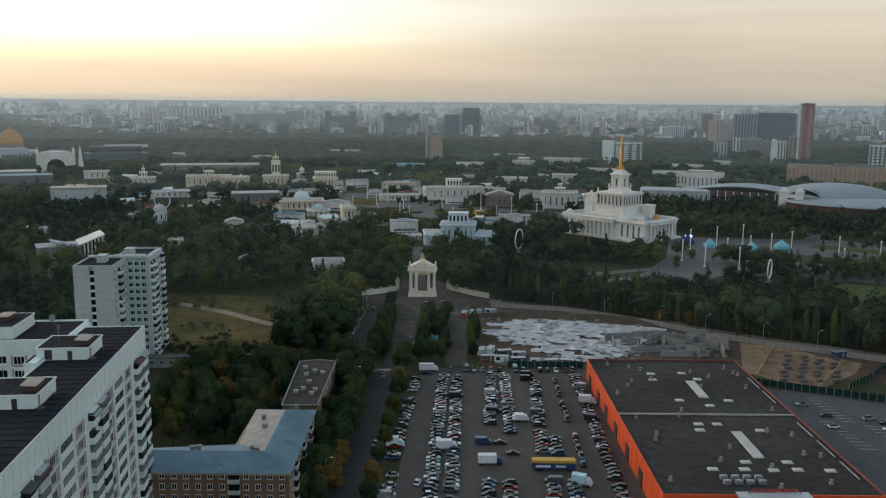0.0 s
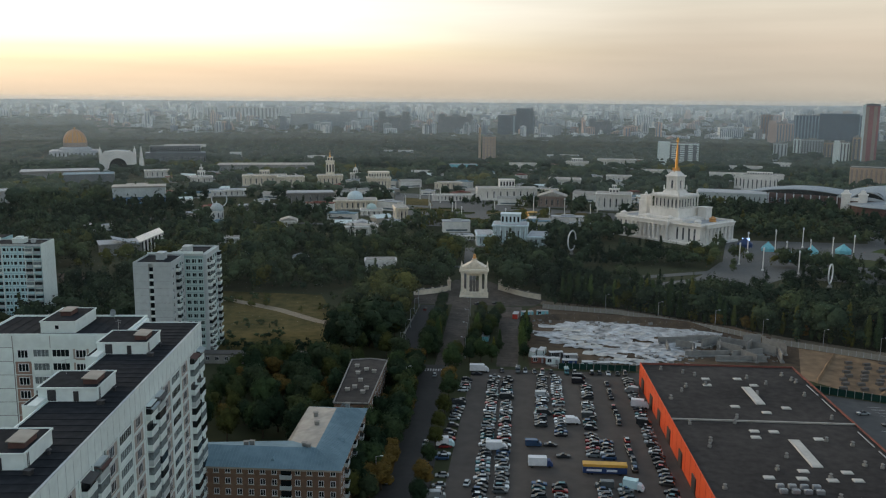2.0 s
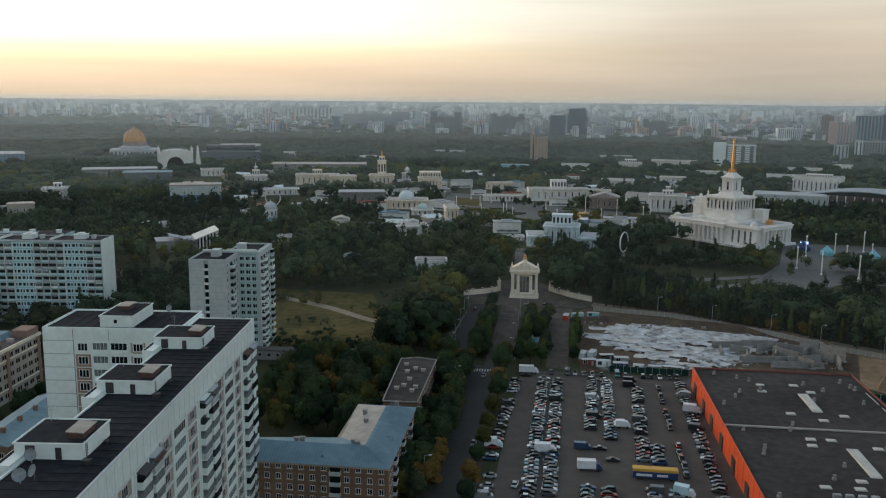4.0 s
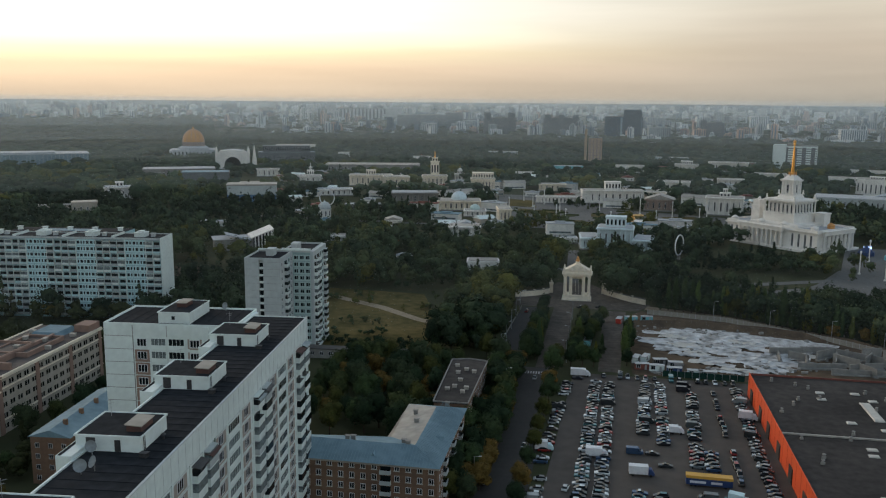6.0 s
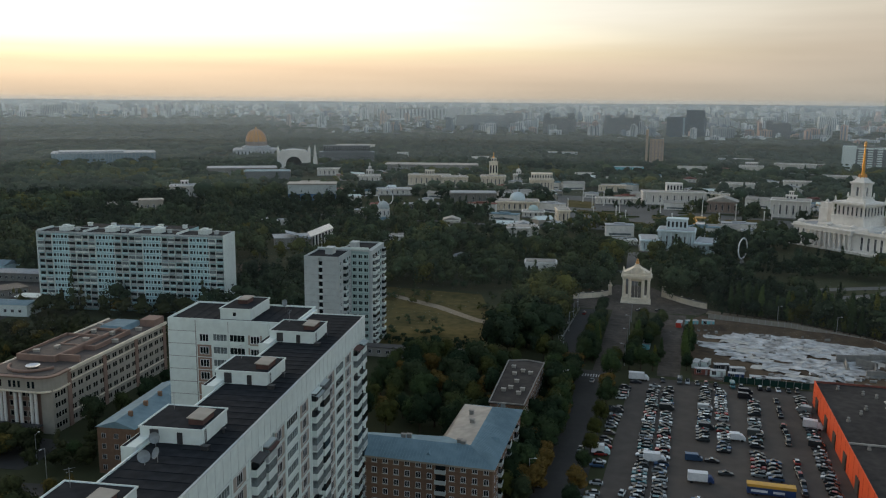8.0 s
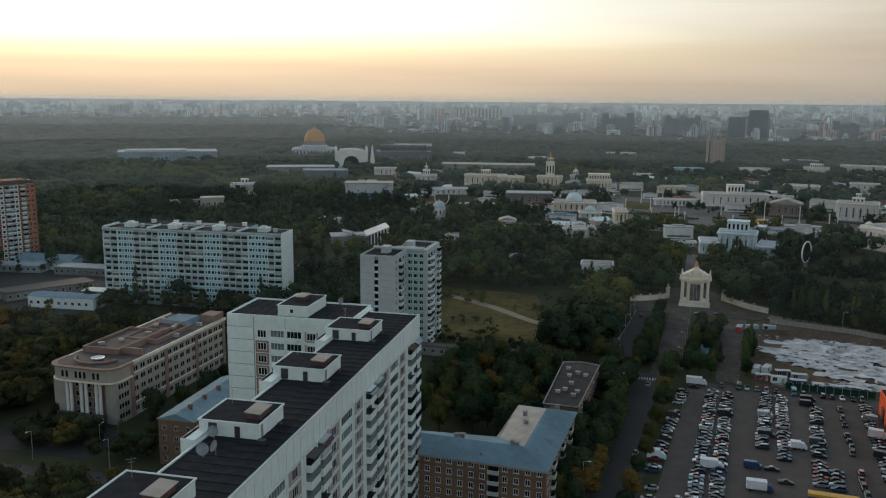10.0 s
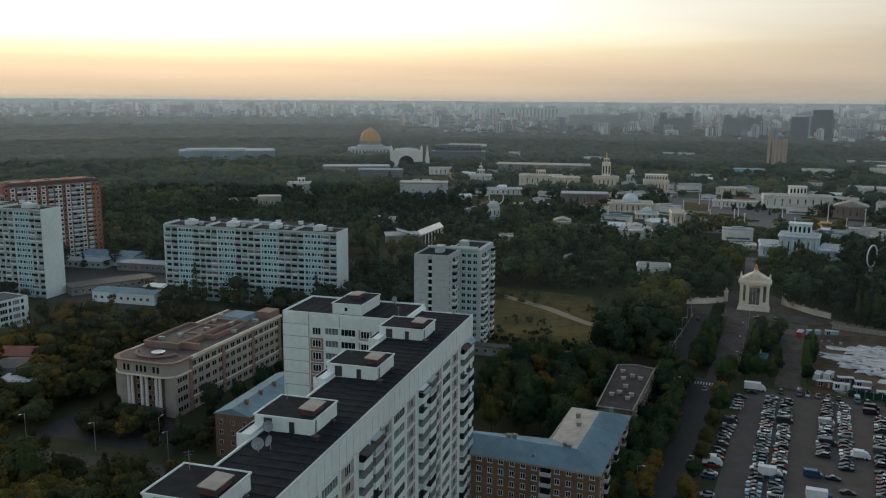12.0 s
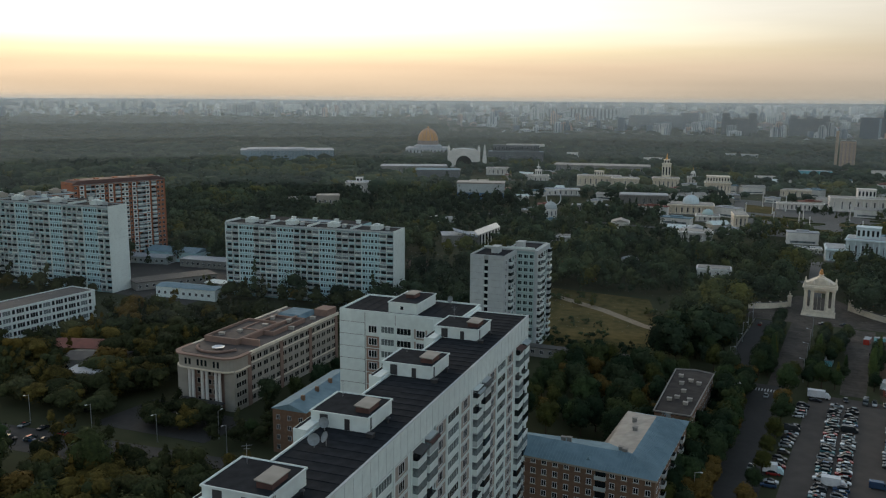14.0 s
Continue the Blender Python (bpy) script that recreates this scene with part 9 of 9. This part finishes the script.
# from here out each ring's leaf colour carries some haze besides the veils
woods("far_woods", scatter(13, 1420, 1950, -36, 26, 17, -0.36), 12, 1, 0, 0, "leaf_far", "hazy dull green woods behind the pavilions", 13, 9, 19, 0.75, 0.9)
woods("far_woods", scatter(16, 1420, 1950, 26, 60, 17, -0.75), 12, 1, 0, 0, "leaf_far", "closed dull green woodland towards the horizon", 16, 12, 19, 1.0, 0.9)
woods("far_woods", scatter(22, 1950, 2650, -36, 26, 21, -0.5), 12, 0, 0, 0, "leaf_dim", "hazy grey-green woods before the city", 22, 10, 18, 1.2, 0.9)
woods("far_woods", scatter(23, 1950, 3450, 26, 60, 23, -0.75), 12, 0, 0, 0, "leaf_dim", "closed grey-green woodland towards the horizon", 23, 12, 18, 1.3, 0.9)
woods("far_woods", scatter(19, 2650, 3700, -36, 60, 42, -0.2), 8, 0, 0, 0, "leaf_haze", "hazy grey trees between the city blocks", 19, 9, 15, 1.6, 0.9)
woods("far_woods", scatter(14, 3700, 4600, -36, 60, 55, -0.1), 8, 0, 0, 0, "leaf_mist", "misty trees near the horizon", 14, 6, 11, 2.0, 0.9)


SQUARE = np.random.RandomState(71)
woods("park_trees", [(150 + 190 * a, 500 + 180 * c) for a, c in SQUARE.rand(170, 2) if noise.noise((a * 5, c * 5, 2)) > 0.05 and 452 < 500 + 180 * c and not (185 < 150 + 190 * a < 280 and 600 < 500 + 180 * c < 660)], 8, 3, 0.05, 150, "leaf_wood", "young trees and shrubs in beds on the square", 71, 3, 11, 0.4, 0.2, 0.7)


BUSH = np.random.RandomState(44)
woods("bushes", [(-154 + 78 * a, 362 + 106 * c) for a, c in BUSH.rand(150, 2) if noise.noise((a * 3, c * 3, 9)) > 0.02] + [(-150 + i * 2.0 + 0.8 * (i % 3), 358 - 0.0 * i + 2.2 * (i % 4)) for i in range(38)], 6, 3, 0.12, 30, "leaf_wood", "low yellow-green scrub on the meadow", 41, 1.6, 4.6, 0.6, 0.3, 0.78)


# ---- distant city ----
def far_block(label, x, y, yaw, w, d, h, material, steps=(), name="high_rise", strips=8, strip_mat="city_dark", floors=0):
    t = thing(name, label, "high-rise", x, y, land(math.hypot(x, y)), yaw)
    part("body", Build().box(-w / 2, -d / 2, -6, w / 2, d / 2, h), material, t)
    part("roof", Build().box(-w / 2 + 1, -d / 2 + 1, h, w / 2 - 1, d / 2 - 1, h + 1.2).box(-w / 6, -d / 6, h + 1.2, w / 6, d / 6, h + 4), "concrete", t)
    me = Build().box(-w / strips * 0.22, -0.4, 0, w / strips * 0.22, 0.1, h - 4).mesh("window_strip", strip_mat)
    for i in range(strips):
        put("window_strip", me, t, pose(-w / 2 + w * (i + 0.5) / strips, -d / 2, 2))
    fl = Build().box(-w / 2 + 0.5, -0.3, 0, w / 2 - 0.5, 0.1, 1.5).mesh("window_band", strip_mat)
    for i in range(floors):
        put("window_band", fl, t, pose(0, -d / 2, 2 + i * (h - 3) / floors))
    for k, (sx, sw, sh) in enumerate(steps):
        part("wing", Build().box(sx - sw / 2, -d / 2 - 1, -6, sx + sw / 2, d / 2 + 1, sh), material, t)
    return t


far_block("dark glazed office towers of uneven height", 63, 2722, 0, 116, 30, 66, "tower_glass", [(-32, 44, 64), (26, 54, 88)], strip_mat="glass_blue")
far_block("pair of grey high-rises joined by lower wings", -335, 2818, 6, 106, 26, 52, "city_dark", [(-40, 22, 70), (38, 24, 70)])
far_block("row of grey high-rise slabs", -131, 2769, 3, 112, 26, 58, "city_dark", [(-44, 18, 68), (0, 18, 68), (44, 18, 68)])
far_block("dark unfinished concrete high-rise block", 330, 2740, -7, 70, 26, 48, "city_dark", [(-26, 18, 58), (20, 20, 52)])
t = far_block("slim red residential tower with pale edge", 679, 1603, -23, 27, 24, 109, "tower_red", strips=2, strip_mat="tower_brown")
part("pale_edge", Build().box(-14.2, -13, -4, -9.5, 12, 111), "panel_white", t, "pale clad corner")
part("crown", Build().box(-9.4, -12.5, 109, 13.6, 12.4, 112), "city_dark", t)
far_block("white hotel slab with even window rows", 321, 1526, -12, 70, 18, 41, "panel_white", [(-24, 20, 43)], strips=5, floors=10)
far_block("brown brick tower block with a tall chimney", -12, 1550, 0, 24, 20, 48, "brick_beige", [(-17, 4, 64)], strips=4, strip_mat="tower_brown", floors=9)
far_block("grey concrete panel apartment tower", 559, 1717, -18, 26, 18, 34, "panel_grey", strips=4)
far_block("slim white panel apartment tower", 618, 1797, -19, 14, 18, 40, "panel_white", strips=2)
far_block("grey panel apartment slab", 646, 1790, -20, 42, 16, 39, "panel_grey", strips=8, floors=9)
far_block("orange brick apartment tower", 639, 1683, -21, 18, 16, 38, "brick_beige", strips=3, floors=9)
far_block("white panel apartment block", 623, 1582, -21, 27, 18, 43, "panel_white", [(-8, 9, 46)], strips=5)
far_block("slim beige apartment tower", 640, 1560, -22, 14, 16, 53, "brick_beige", strips=2, floors=12)
far_block("white and grey apartment tower", 690, 1350, -27, 26, 16, 48, "panel_white", strips=4, floors=10)
far_block("long beige brick apartment house", 540, 1105, -25, 170, 18, 30, "brick_beige", strips=30, strip_mat="tower_brown")
far_block("wide dark blue unfinished office block", 914, 2434, -20, 170, 30, 80, "tower_blue", [(30, 100, 86)], strips=20, strip_mat="glass_blue")
far_block("beige apartment block with stepped roof", 772, 2378, -18, 66, 20, 58, "city_brick", [(-22, 20, 66)], strips=9, strip_mat="city_slate")
far_block("pink apartment tower behind the woods", 766, 2485, -17, 32, 20, 80, "plaster_pink", strips=4)
far_block("group of white hospital slabs", -1016, 3429, 16, 300, 40, 44, "city_pale", [(-180, 30, 60), (-90, 40, 64), (170, 60, 52)], strips=20)
far_block("wide grey office slab", -620, 3050, 11, 230, 40, 46, "city_dark", [(90, 60, 56)], strips=16)

def city(name, material, label, seed, n, d0, d1, top):
    """Apartment blocks and towers; the nearer ones carry columns of dark windows."""
    rng = np.random.RandomState(seed)
    b, dark = Build(), Build()
    for i in range(n):
        d = d0 + (d1 - d0) * rng.rand()
        az = rng.uniform(-34, 60)
        if d < 2750 and az > 5 or d < 3050 and az > 22 or d < 3520 and az > 26:
            continue
        x, y = -d * math.sin(radians(az)), d * math.cos(radians(az))
        w, dd = rng.choice([11, 15, 22, 40, 70], p=[0.36, 0.28, 0.2, 0.11, 0.05]) * rng.uniform(0.8, 1.2), rng.uniform(12, 20)
        h = rng.choice([9, 15, 20, 28, 38, 50], p=[0.24, 0.2, 0.2, 0.19, 0.11, 0.06]) * rng.uniform(0.85, 1.1)
        z = land(d)
        if rng.rand() > 0.012:
            h = min(h, max(7, top + rng.uniform(-16, 2) - z))
        yaw = az + rng.uniform(-30, 30)
        b.obox(x, y, z - 8, z + h, w, dd, yaw)
        b.obox(x, y, z + h, z + h + 2.5, w * 0.25, dd * 0.5, yaw)
        if rng.rand() < 0.4 and w < 30:
            b.obox(x, y, z - 8, z + h * rng.uniform(0.6, 0.9), w * rng.uniform(1.4, 2.2), dd * 0.8, yaw)
        if d < 3700:
            k, c, sn = max(2, int(w / 6)), math.cos(radians(yaw)), math.sin(radians(yaw))
            for j in range(k):
                u = -w / 2 + w * (j + 0.5) / k
                dark.obox(x + u * c + dd / 2 * sn, y + u * sn - dd / 2 * c, z + 2, z + h - 2, w / k * 0.42, 0.5, yaw)
    tagged(new(name, b.mesh(name, material)), label, "city", "", "stuff")
    if dark.v:
        tagged(new("window_columns", dark.mesh("window_columns", "city_slate")), "dark window columns of far apartment blocks", "window", "", "stuff")


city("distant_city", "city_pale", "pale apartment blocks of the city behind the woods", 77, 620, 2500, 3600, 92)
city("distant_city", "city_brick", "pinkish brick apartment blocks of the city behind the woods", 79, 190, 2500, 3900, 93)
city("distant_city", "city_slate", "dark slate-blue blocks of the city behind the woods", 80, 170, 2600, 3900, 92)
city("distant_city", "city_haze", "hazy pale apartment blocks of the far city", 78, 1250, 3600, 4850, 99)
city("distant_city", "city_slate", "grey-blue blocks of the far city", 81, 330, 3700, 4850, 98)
